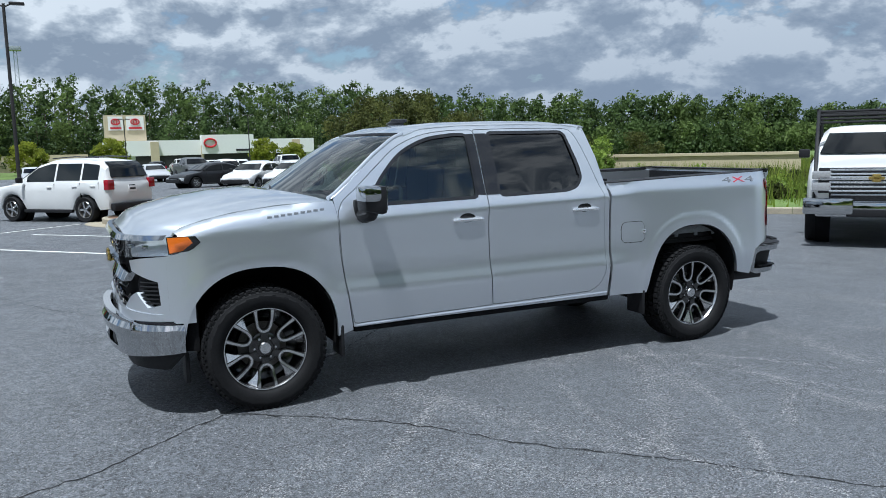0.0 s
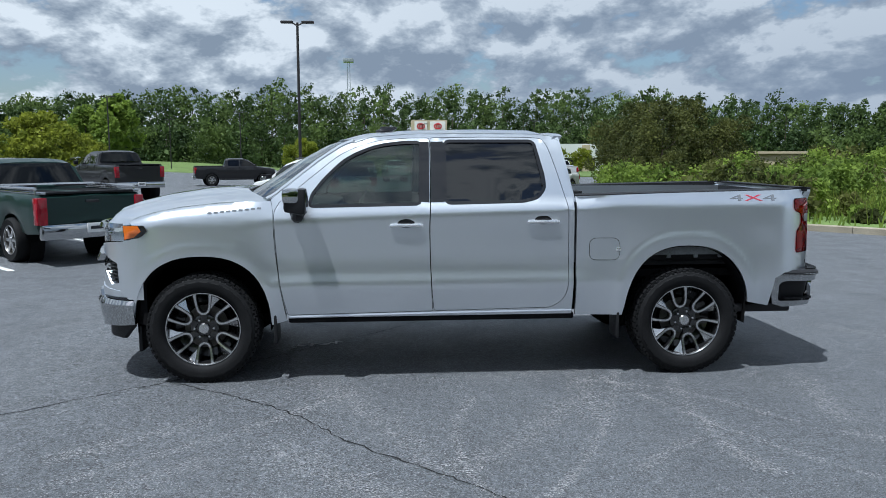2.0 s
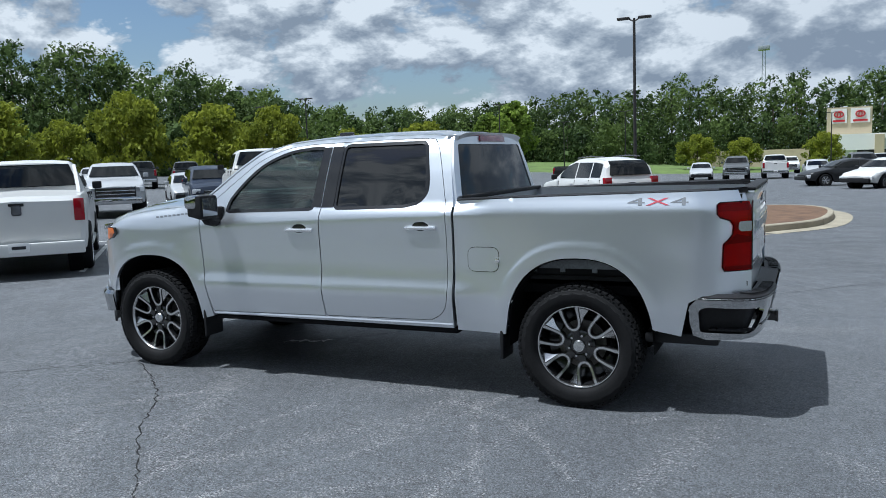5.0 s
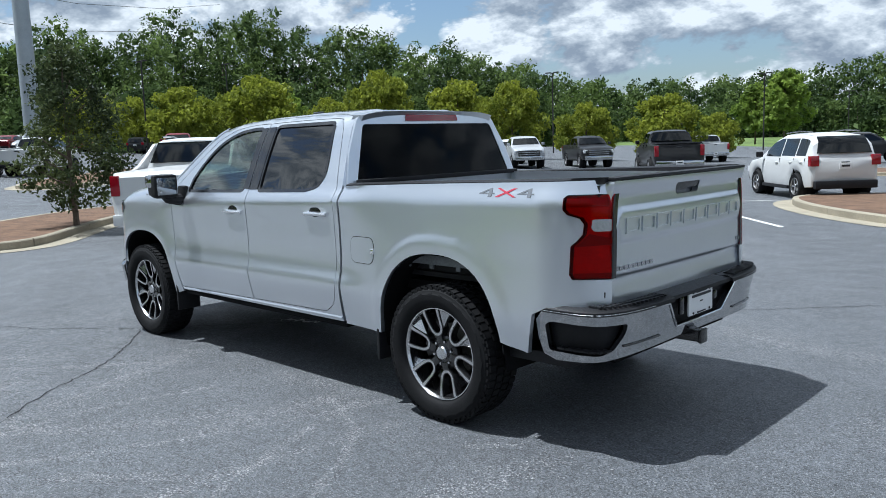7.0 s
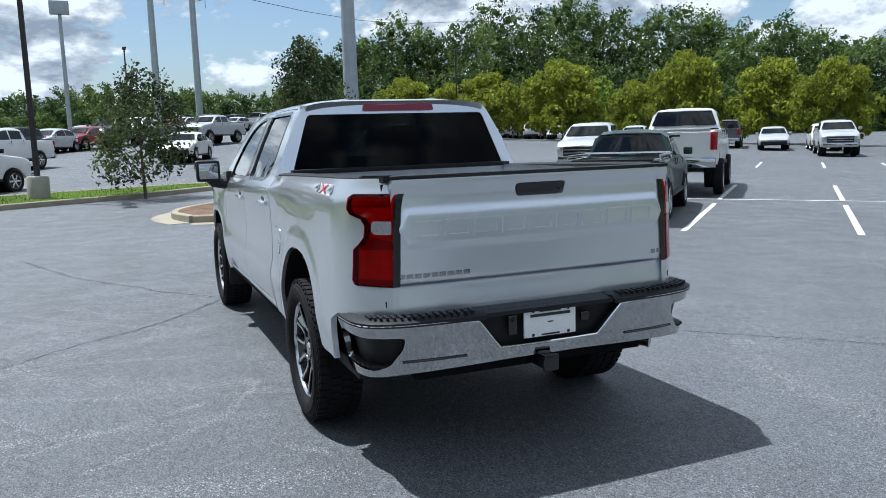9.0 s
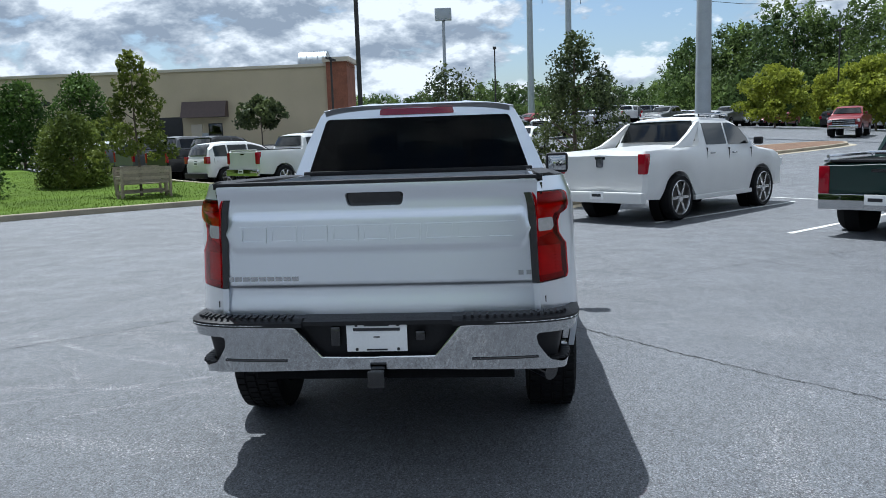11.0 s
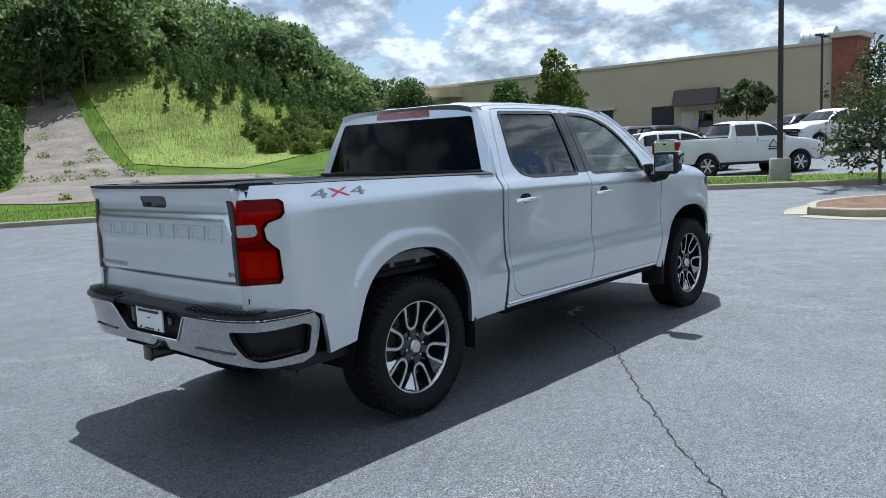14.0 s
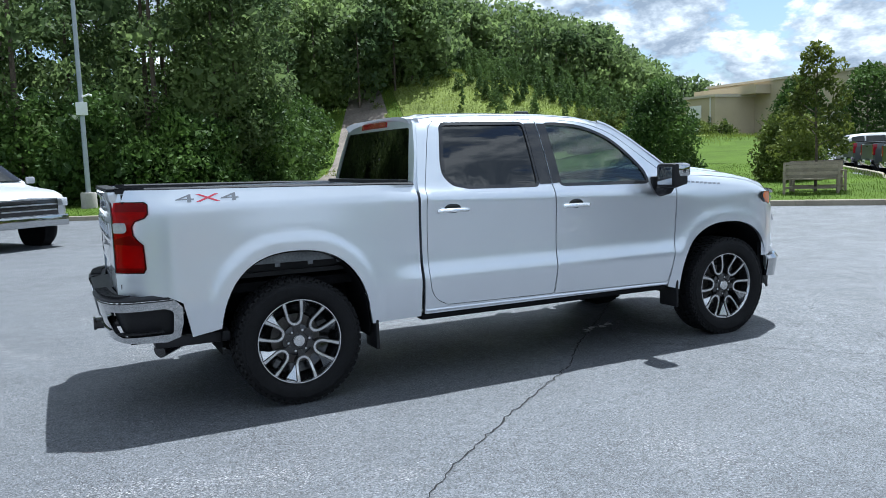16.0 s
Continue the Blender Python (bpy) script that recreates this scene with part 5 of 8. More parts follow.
MEADOW = [(23.5, 35.5), (30, 38), (45, 42), (56, 47), (58, 61), (50, 92), (28, 92), (27.5, 66), (23.8, 52), (20.8, 43)]
area("slope_meadow", MEADOW, M["meadow"], 0.19, 2.0, "yellowish green rough meadow on the slope", "meadow")

# bare rocky track up the slope
TRACK = rounded([(9, 24.5), (16, 25), (20, 26), (22.0, 29), (21.5, 32.5), (18.8, 36), (19.5, 42), (22.5, 52), (26, 64), (24.0, 66), (19, 55), (15, 45), (11, 36), (7, 30)], 2.0, 3)
area("dirt_track", TRACK, M["dirt"], 0.17, 1.5, "bare grey-brown rocky track up the slope", "dirt track")


def ribbon(name, pts, w, mat, label, cat, lift=0.006, jitter=0.0, seed=1, kind="structure"):
    rnd = random.Random(seed)
    P = [Vector(p) for p in pts]
    vs = []
    for j, p in enumerate(P):
        d = (P[min(j + 1, len(P) - 1)] - P[max(j - 1, 0)]).normalized()
        n = Vector((d.y, -d.x))
        ww = w * (1 + jitter * rnd.uniform(-1, 1))
        if jitter and j in (0, len(P) - 1):
            ww *= 0.15
        c = p + n * rnd.uniform(-1, 1) * w * jitter
        for o in (-ww / 2, ww / 2):
            q = c + n * o
            vs.append((q.x, q.y, gz(q.x, q.y) + lift))
    fs = [(2 * j, 2 * j + 1, 2 * j + 3, 2 * j + 2) for j in range(len(P) - 1)]
    return tagged(mesh_object(name, vs, fs, mat, smooth=False), label, cat, kind=kind)


def wander(pts, step, amp, seed):
    """A jagged line along pts."""
    rnd = random.Random(seed)
    out = []
    for a, b in zip(pts, pts[1:]):
        a, b = Vector(a), Vector(b)
        n = max(2, int((b - a).length / step))
        d = (b - a).normalized()
        for i in range(n):
            p = a.lerp(b, i / n)
            out.append(tuple(p + Vector((d.y, -d.x)) * rnd.uniform(-amp, amp)))
    out.append(pts[-1])
    return out


CRACKS = [
    [(5.6, 2.05), (5.17, 1.73), (4.82, 1.59), (4.31, 1.15), (4.03, 0.95)],
    [(4.03, 0.95), (3.5, 1.32), (3.15, 1.63), (2.97, 1.80), (2.62, 2.31), (2.41, 2.52), (1.96, 2.97), (1.31, 3.72), (0.6, 4.6)],
    [(8.2, 3.2), (6.4, 2.5), (5.6, 2.05)],
    [(4.03, 0.95), (3.2, 0.1), (2.40, -0.67), (2.0, -1.15), (1.03, -1.90), (0.43, -2.41), (-0.19, -3.02), (-1.0, -3.8), (-2.2, -5.0)],
    [(2.9, -0.9), (3.47, -1.34), (4.15, -2.25), (5.08, -3.55), (6.18, -5.74)],
]
for i, c in enumerate(CRACKS):
    ribbon("crack", wander(c, 0.045, 0.014, 11 + i), 0.009 if i < 4 else 0.006, M["crack"], "dark jagged crack in the asphalt", "crack", 0.004, 0.6, 50 + i)
rnd = random.Random(5)
SCUFFS = [
    (0.10, [(1.75, 1.04), (1.39, 0.97), (0.98, 0.90)]), (0.07, [(0.82, 0.77), (0.92, 1.45), (1.03, 2.16)]),
    (0.014, [(0.55, 0.93), (0.81, 1.76), (1.24, 2.71), (1.51, 3.14), (1.9, 3.7)]), (0.065, [(-0.89, 1.01), (-0.75, 1.64), (-0.62, 2.2)]),
    (0.07, [(1.08, 1.64), (1.54, 2.36), (1.99, 2.83)]), (0.03, [(0.43, 2.4), (0.71, 2.62), (0.98, 2.87)]),
    (0.06, [(4.31, 2.51), (4.01, 2.29), (3.55, 1.89)]), (0.07, [(3.91, 3.13), (3.65, 2.8), (3.39, 2.55)]),
    (0.04, [(0.17, 1.16), (0.34, 2.45), (0.24, 3.01)]), (0.09, [(2.89, 1.01), (2.47, 1.83), (2.05, 2.87)]),
    (0.010, [(-0.37, 1.19), (-0.62, 0.98)]), (0.08, [(-0.01, -2.41), (0.27, -2.44)]), (0.12, [(1.47, -2.57), (1.56, -2.97), (1.73, -3.19)]),
    (0.12, [(-0.3, -2.2), (-1.3, -1.9), (-2.6, -2.3)]), (0.10, [(-2.0, -0.6), (-2.6, 0.4), (-2.7, 1.2)]), (0.12, [(3.1, 2.4), (2.2, 3.3), (1.2, 4.4)]),
    (0.012, [(1.75, 1.5), (1.95, 2.3), (1.85, 3.1), (1.5, 3.7)]), (0.012, [(0.9, 1.1), (0.2, 1.5), (-0.3, 2.2)]), (0.05, [(-0.5, 2.4), (-0.95, 2.75), (-1.3, 3.3)]),
    (0.010, [(0.7, 1.05), (0.45, 1.75), (0.05, 2.6), (-0.5, 3.4)]), (0.04, [(-1.5, 1.3), (-1.9, 1.9), (-2.1, 2.6)]), (0.03, [(2.6, 1.3), (3.3, 2.1), (4.2, 2.9)]),
]
vs, fs = [], []
for wide, c in SCUFFS:
    line = spline(c, 24)
    run = sum(math.dist(a, b) for a, b in zip(line, line[1:]))
    for q in range(int(run * (230 + 6000 * wide))):
        p = line[int(rnd.random() * (len(line) - 1))]
        x, y = p[0] + rnd.gauss(0, wide) + rnd.uniform(-0.03, 0.03), p[1] + rnd.gauss(0, wide * 0.8) + rnd.uniform(-0.03, 0.03)
        s = rnd.uniform(0.002, 0.0075) * (1.35 if rnd.random() < 0.12 else 1.0)
        a = rnd.uniform(0, 3.1)
        k = len(vs)
        vs += [(x + s * math.cos(a + t), y + s * 0.7 * math.sin(a + t), gz(x, y) + 0.004) for t in (0, 1.3, 3.1, 4.9)]
        fs.append((k, k + 1, k + 2, k + 3))
tagged(mesh_object("pale_chips", vs, fs, M["scuff"], smooth=False), "pale worn aggregate chips in scuff tracks", "scuffs", kind="stuff")
# dried pale splash under the sills
ribbon("dried_splash", wander([(3.22, -0.08), (3.08, -0.14), (2.93, -0.19), (2.77, -0.25)], 0.03, 0.02, 8), 0.05, M["splash"], "pale dried splash on the asphalt", "stain", 0.005, 0.8, 9)


def on_row(n, a):
    """Place by row coordinates: n across the stalls, a along them."""
    return (0.731 * n + 0.682 * a, 0.682 * n - 0.731 * a)


for i, n in enumerate((4.84, 2.30, -0.25, -2.82, -5.2)):
    a0 = 9.1 if n > 0 else 8.75
    ribbon("stall_line", [on_row(n, a0 + k) for k in range(0, 6)], 0.10, M["line"], "worn white stall line on the asphalt", "parking line", 0.005)
    ribbon("stall_line", [on_row(n, a0 + 6.2 + k) for k in range(0, 6)], 0.10, M["line"], "worn white stall line on the asphalt", "parking line", 0.005)
    ribbon("stall_line", [on_row(n, a0 + 22 + k) for k in range(0, 6)], 0.10, M["line"], "worn white stall line on the asphalt", "parking line", 0.005)
ribbon("stall_line", [on_row(6.2 - k * 0.6, 14.8) for k in range(0, 24)], 0.10, M["line"], "worn white line joining the stalls", "parking line", 0.010)

# ---- plants ----


def leaf_material(name, color, var=0.35, trans=0.35):
    mat = bpy.data.materials.new(name)
    mat.use_nodes = True
    nt = mat.node_tree
    nt.nodes.clear()
    out = nt.nodes.new("ShaderNodeOutputMaterial")
    geo = nt.nodes.new("ShaderNodeNewGeometry")
    tc = nt.nodes.new("ShaderNodeTexCoord")
    nz = nt.nodes.new("ShaderNodeTexNoise")
    nz.inputs["Scale"].default_value = 0.15 if "wood" in name or "needle" in name else 0.5
    nt.links.new(tc.outputs["Object"], nz.inputs["Vector"])
    add = nt.nodes.new("ShaderNodeMath")
    add.operation = "ADD"
    isl = nt.nodes.new("ShaderNodeMath")
    isl.operation = "MULTIPLY"
    isl.inputs[1].default_value = 0.55
    nt.links.new(geo.outputs["Random Per Island"], isl.inputs[0])
    wide = nt.nodes.new("ShaderNodeMapRange")
    wide.inputs[1].default_value, wide.inputs[2].default_value = 0.32, 0.68
    wide.inputs[4].default_value = 1.1
    nt.links.new(nz.outputs[0], wide.inputs[0])
    nt.links.new(isl.outputs[0], add.inputs[0])
    nt.links.new(wide.outputs[0], add.inputs[1])
    r = nt.nodes.new("ShaderNodeValToRGB")
    e = r.color_ramp.elements
    c = Vector(color)
    e[0].position, e[0].color = 0.35, (*(c * (1 - var)), 1)
    e[1].position, e[1].color = 1.25, (*(Vector((c.x * (1 + var * 1.5), c.y * (1 + var), c.z * (1 + var * 0.5)))), 1)
    half = nt.nodes.new("ShaderNodeMath")
    half.operation = "MULTIPLY"
    half.inputs[1].default_value = 0.6
    nt.links.new(add.outputs[0], half.inputs[0])
    e[0].position, e[1].position = 0.2, 0.8
    nt.links.new(half.outputs[0], r.inputs[0])
    d = nt.nodes.new("ShaderNodeBsdfPrincipled")
    d.inputs["Roughness"].default_value = 0.55
    d.inputs["Specular IOR Level"].default_value = 0.12
    t = nt.nodes.new("ShaderNodeBsdfTranslucent")
    mx = nt.nodes.new("ShaderNodeMixShader")
    mx.inputs[0].default_value = trans
    nt.links.new(r.outputs[0], d.inputs["Base Color"])
    nt.links.new(r.outputs[0], t.inputs[0])
    nt.links.new(d.outputs[0], mx.inputs[1])
    nt.links.new(t.outputs[0], mx.inputs[2])
    nt.links.new(mx.outputs[0], out.inputs[0])
    return mat


M["leaf_wood"] = leaf_material("woodland_leaves", (0.090, 0.145, 0.050), 0.5, trans=0.45)
M["leaf_pine"] = leaf_material("pine_needles", (0.062, 0.106, 0.040), 0.45, trans=0.4)
M["leaf_maple"] = leaf_material("maple_leaves", (0.20, 0.25, 0.035), trans=0.45)
M["leaf_young"] = leaf_material("young_maple_leaves", (0.11, 0.15, 0.035), 0.5, 0.4)
M["leaf_lime"] = leaf_material("light_green_leaves", (0.18, 0.27, 0.055), trans=0.45)
M["leaf_holly"] = leaf_material("holly_leaves", (0.060, 0.115, 0.030), 0.45)
M["leaf_edge"] = leaf_material("edge_wood_leaves", (0.125, 0.195, 0.082), 0.5, trans=0.55)
M["leaf_shrub"] = leaf_material("yellowish_shrub_leaves", (0.105, 0.150, 0.036), 0.45)
M["leaf_sapling"] = leaf_material("young_needles", (0.085, 0.145, 0.050), 0.4, 0.35)
M["leaf_crape"] = leaf_material("crape_myrtle_leaves", (0.070, 0.10, 0.045), 0.5)
M["leaf_lawn"] = leaf_material("lawn_blades", (0.080, 0.130, 0.018), 0.3, 0.5)
M["leaf_bush"] = leaf_material("thicket_leaves", (0.085, 0.105, 0.036), 0.45, 0.4)
M["leaf_weed"] = leaf_material("weed_blades", (0.16, 0.22, 0.045), 0.4, 0.45)
M["bark"] = material("grey_bark", (0.11, 0.085, 0.065), 0.95, var=0.35, scale=4, fine=30, bump=0.8, bump_scale=25)
NR = np.random.default_rng(7)


def leaf_cloud(blobs, n, size, flat=0.0, fill=0.35):
    """n leaf tufts (folded kites) on and in the given ellipsoids (centre, radii). Returns verts and quads."""
    w = np.array([b[1][0] * b[1][1] + b[1][2] * b[1][0] for b in blobs])
    idx = NR.choice(len(blobs), n, p=w / w.sum())
    c = np.array([b[0] for b in blobs])[idx]
    r = np.array([b[1] for b in blobs])[idx]
    d = NR.normal(size=(n, 3))
    d /= np.linalg.norm(d, axis=1)[:, None]
    rad = 1 - fill * NR.random(n) ** 1.5 + NR.normal(0, 0.07, n)
    p = c + d * r * rad[:, None]
    a = NR.normal(size=(n, 3)) + d * 0.4
    a[:, 2] *= (1 - flat)
    a /= np.linalg.norm(a, axis=1)[:, None]
    b = np.cross(a, NR.normal(size=(n, 3)))
    b /= np.linalg.norm(b, axis=1)[:, None]
    s = size * (0.6 + 0.8 * NR.random(n))[:, None]
    nrm = np.cross(a, b)
    v = np.empty((n, 4, 3))
    v[:, 0] = p - a * s
    v[:, 1] = p + b * s * 0.55 + nrm * s * 0.2
    v[:, 2] = p + a * s
    v[:, 3] = p - b * s * 0.55 + nrm * s * 0.2
    return v.reshape(-1, 3)


def quads(name, v, mat, parent=None):
    me = bpy.data.meshes.new(name)
    n = len(v) // 4
    me.vertices.add(len(v))
    me.vertices.foreach_set("co", v.astype(np.float32).ravel())
    me.loops.add(4 * n)
    me.loops.foreach_set("vertex_index", np.arange(4 * n, dtype=np.int32))
    me.polygons.add(n)
    me.polygons.foreach_set("loop_start", np.arange(0, 4 * n, 4, dtype=np.int32))
    me.update(calc_edges=True)
    me.materials.append(mat)
    ob = new(name, me)
    if parent is not None:
        ob.parent = parent
    return ob


def trunk_mesh(name, h, r, limbs, spread, parent, seed, base=0.35, lean=0.0):
    rnd = random.Random(seed)
    bm = bmesh.new()
    top = []
    line = [(0, 0, -0.15), (0.02, 0, h * 0.25), (lean * 0.5, 0.03, h * 0.55), (lean, 0, h * 0.9)]
    tube(bm, line, r, r * 0.25, 8)
    for i in range(limbs):
        a = 2 * math.pi * i / limbs + rnd.uniform(-0.4, 0.4)
        z0 = h * (base + (0.8 - base) * i / limbs)
        L = spread * rnd.uniform(0.6, 1.0) * (1.1 - 0.5 * i / limbs)
        e = (L * math.cos(a), L * math.sin(a), z0 + L * rnd.uniform(0.5, 1.0))
        tube(bm, [(0, 0, z0), (e[0] * 0.45, e[1] * 0.45, z0 + (e[2] - z0) * 0.35), e], r * 0.4, r * 0.1, 6)
        top.append(e)
    part(name, bm, M["bark"], parent)
    return top


def tree(kind, label, m, h, spread, leaf, n, size, seed, group="", r=None, limbs=7, base=0.3, cone=False, category="tree", low=0.28, ragged=0.45, fill=0.35):
    ob = thing(kind, label, category, m, group)
    tips = trunk_mesh("trunk", h, r or h * 0.016, limbs, spread * 0.7, ob, seed, base)
    rnd = random.Random(seed + 1)
    blobs = []
    k = 44 if ragged > 0.2 else 120
    for i in range(k):
        t = (i + 0.5) / k
        z = h * (low + (0.97 - low) * t)
        prof = (1 - t ** 2.4) ** 0.62 * 0.98 if cone and ragged < 0.2 else (1 - t) ** 0.75 * 1.05 + 0.08 if cone else math.sin(math.pi * min(1, 0.18 + 0.80 * t)) ** 0.8
        rr = spread * prof * rnd.uniform(0.88 - ragged, 0.90 + ragged)
        a = i * 2.4 + rnd.uniform(-0.5, 0.5)
        br = spread * rnd.uniform(0.12, 0.30) * (1.0 if fill < 0.6 else 1.5) * (1.0 if ragged > 0.2 else 1.15) * (0.6 + 0.5 * prof)
        blobs.append(((rr * 0.72 * math.cos(a), rr * 0.72 * math.sin(a), z), (br, br, br * 0.75)))
    blobs += [((e[0], e[1], e[2]), (spread * 0.22, spread * 0.22, spread * 0.18)) for e in tips]
    quads("crown", leaf_cloud(blobs, n, size, 0.0, fill), M[leaf], ob)
    return ob


def at(x, y, rz=0, lift=0.0):
    return pose(x, y, gz(x, y) + lift, 0, 0, rz)


# near plants
tree("crape_myrtle", "dark crape myrtle with a bare trunk on the mulch island", at(13.9, -2.3, 0, 0.1), 3.9, 1.15, "leaf_crape", 9000, 0.045, 3, fill=1.0, limbs=9, base=0.15, low=0.12, r=0.07)
tree("crape_myrtle", "thin crape myrtle in the grass strip", at(19.9, 1.1, 40, 0.1), 3.7, 1.5, "leaf_crape", 4500, 0.06, 5, fill=1.0, limbs=10, base=0.1, low=0.12, r=0.05)
tree("young_maple", "young maple with yellow-green leaves beside the bench", at(19.25, 10.75, 0, 0.1), 4.6, 1.25, "leaf_young", 4200, 0.065, 8, cone=True, low=0.26, r=0.05)
for (x, y, h, s, n, sd) in ((18.1, 16.4, 3.95, 1.75, 14000, 21), (23.1, 15.1, 2.75, 1.5, 9000, 22), (37.2, 22.2, 5.2, 2.1, 7000, 24), (33.2, 23.2, 4.3, 1.8, 6000, 25)):
    tree("holly_shrub", "dense dark green holly shrub on the lawn", at(x, y, sd * 30, 0.05), h, s, "leaf_shrub" if sd == 22 else "leaf_holly", n, 0.065 if x < 30 else 0.10, sd, "lawn shrubs", cone=True, low=0.04, ragged=0.10, category="shrub", r=0.08)
tree("small_tree", "small rounded tree before the warehouse wall", at(52, 16.8, 0, 0.1), 3.7, 2.1, "leaf_crape", 2200, 0.16, 31, low=0.45, limbs=6)
maple = tree("parking_lot_maple", "yellow-green maple among the parked cars", at(59, -36.5), 7.0, 4.3, "leaf_maple", 6000, 0.22, 40, "parking lot maples", low=0.16)
R0 = random.Random(12)
for az, d, s in ((-27, 74, 0.95), (-40.6, 72, 1.05), (-46, 70, 0.95), (-49.8, 66, 0.85), (-55, 62, 0.62), (-60.5, 60, 0.8), (-21, 78, 0.9), (-37, 84, 0.9), (-30, 88, 1.0), (-24, 90, 0.8), (-64, 70, 0.55)):
    x, y = -4 + d * math.cos(radians(az)), 3 + d * math.sin(radians(az))
    copy_thing(maple, at(x, y, R0.uniform(0, 360)) @ Matrix.Scale(s * 0.88, 4) @ Matrix.Diagonal((R0.uniform(0.8, 1.1), R0.uniform(0.8, 1.1), R0.uniform(0.95, 1.2), 1)))
lime = tree("lime_tree", "bright green tree behind the far lot", at(41, -112), 10.5, 4.2, "leaf_lime", 3200, 0.36, 44, "bright trees", low=0.2)
copy_thing(lime, at(46, -114, 70) @ Matrix.Scale(0.85, 4))
copy_thing(lime, at(88, -60, 70) @ Matrix.Scale(0.8, 4))
bush = tree("sumac_thicket", "tall brownish green bush in the weedy field", at(-13.2, -36.5), 5.0, 2.7, "leaf_bush", 9000, 0.085, 46, "field bushes", low=0.06, category="bush")
for x, y, s, rz in ((-13.6, -45, 0.9, 30), (-14.5, -30, 0.42, 80), (-10.2, -27, 0.42, 200), (-17, -42, 1.1, 140), (-11.4, -34.5, 0.5, 10), (-22, -35, 0.5, 60), (-16, -50, 1.2, 300), (-25, -30, 0.5, 90), (-16.2, -35.2, 0.8, 220)):
    copy_thing(bush, at(x, y, rz) @ Matrix.Scale(s, 4))
# foundation trees by the far showroom
for x, y, s in ((-3.5, -148, 0.85), (-40, -160, 0.7), (10, -150, 0.8), (-31.5, -150, 0.8), (18, -150, 0.9), (-56, -160, 1.1)):
    copy_thing(maple, at(x, y, x * 20) @ Matrix.Scale(s, 4))

# ---- woods: rows of lumpy crowns and trunks, one mass each ----


def interp(tab, a):
    return float(np.interp(a, [t[0] for t in tab], [t[1] for t in tab]))


def woods(name, spots, leaf, n, size, label, low=0.15, trunks=True, pine=False, core=True):
    """spots: (x, y, height, spread)."""
    vs = []
    rnd = random.Random(len(spots))
    tv, tf = [], []
    for x, y, h, s in spots:
        z0 = gz(x * min(1, 230 / max(1, math.hypot(x, y))), y * min(1, 230 / max(1, math.hypot(x, y))))
        blobs = []
        k = 15
        for i in range(k):
            t = (i + 0.5) / k
            prof = max(0.30, (1.15 - t) ** 0.7 * 0.90) if pine else math.sin(math.pi * (0.16 + 0.80 * t)) ** 0.7
            rr = s * prof * rnd.uniform(0.4, 0.95)
            a = i * 2.4 + rnd.uniform(0, 1)
            br = s * rnd.uniform(0.28, 0.48) * (0.45 + 0.65 * prof if pine else 1.0)
            blobs.append(((x + rr * 0.75 * math.cos(a), y + rr * 0.75 * math.sin(a), z0 + h * (low + (0.95 - low) * t)), (br, br, br * 0.8)))
        vs.append(leaf_cloud(blobs, n, size))
        if core:
            # coarser inner foliage, so that the crown is dense
            inner_b = [(c, (r[0] * 0.62, r[1] * 0.62, r[2] * 0.62)) for c, r in blobs]
            vs.append(leaf_cloud(inner_b, 190, s * 0.115, 0.0, 1.0))
        if trunks:
            k = len(tv)
            rt = 0.012 * h
            for zz, q in ((-0.3, 1.0), (h * 0.75, 0.4)):
                tv += [(x + rt * q * math.cos(j * 1.2566), y + rt * q * math.sin(j * 1.2566), z0 + zz) for j in range(5)]
            tf += [(k + j, k + (j + 1) % 5, k + 5 + (j + 1) % 5, k + 5 + j) for j in range(5)]
    ob = tagged(quads(name, np.concatenate(vs), M[leaf]), label, "woods", kind="stuff")
    if trunks:
        mesh_object("trunks", tv, tf, M["bark"], ob)
    return ob


EL = [(-175, 2.0), (-160, 1.6), (-150, 1.7), (-144, 2.0), (-137, 3.0), (-124, 3.4), (-114, 4.1), (-104, 4.5), (-95, 4.7), (-87, 4.8), (-81, 4.9), (-71, 4.1), (-64, 3.7), (-59, 3.8), (-55, 4.2), (-51, 5.8), (-46, 6.9), (-40, 7.9), (-36, 8.9), (-32, 9.8), (-28, 9.0), (-20, 8.4), (-13.5, 6.4), (-11.5, 3.6), (-6.5, 3.7), (0, 4.4), (6, 3.4), (20, 3.2)]
DI = [(-180, 230), (-130, 180), (-110, 205), (-62, 195), (-52, 130), (-13, 125), (-11, 230), (25, 240)]
Rw = random.Random(77)
far_a, far_p = [], []
for row in range(4):
    az = -172.0
    while az < 22:
        d = interp(DI, az) * (1 + 0.055 * row) + Rw.uniform(-5, 5)
        hump = 1.0 if row else 0.62
        x, y = d * math.cos(radians(az)), d * math.sin(radians(az))
        ground_h = gz(x, y)
        top = 1.7 + d * math.tan(radians(interp(EL, az))) * (0.90 + 0.05 * row)
        h = max(5.0, (top - ground_h) * Rw.uniform(0.90, 1.05) * (1 + 0.05 * math.sin(az * 0.9) + 0.05 * math.sin(az * 2.3 + 1)) * hump)
        (far_p if Rw.random() < 0.6 else far_a).append((x, y, h, Rw.uniform(4.4, 7.0)))
        az += math.degrees(Rw.uniform(3.6, 6.0) * (0.72 if d < 150 else 1.0) / d)
near_hill = lambda q: math.hypot(q[0], q[1]) < 160
woods("far_woods", [q for q in far_a if not near_hill(q)], "leaf_wood", 760, 0.38, "distant mixed green woods under the sky", low=0.02, trunks=False)
woods("far_pines", [q for q in far_p if not near_hill(q)], "leaf_pine", 760, 0.36, "distant dark pine woods", low=0.02, pine=True)
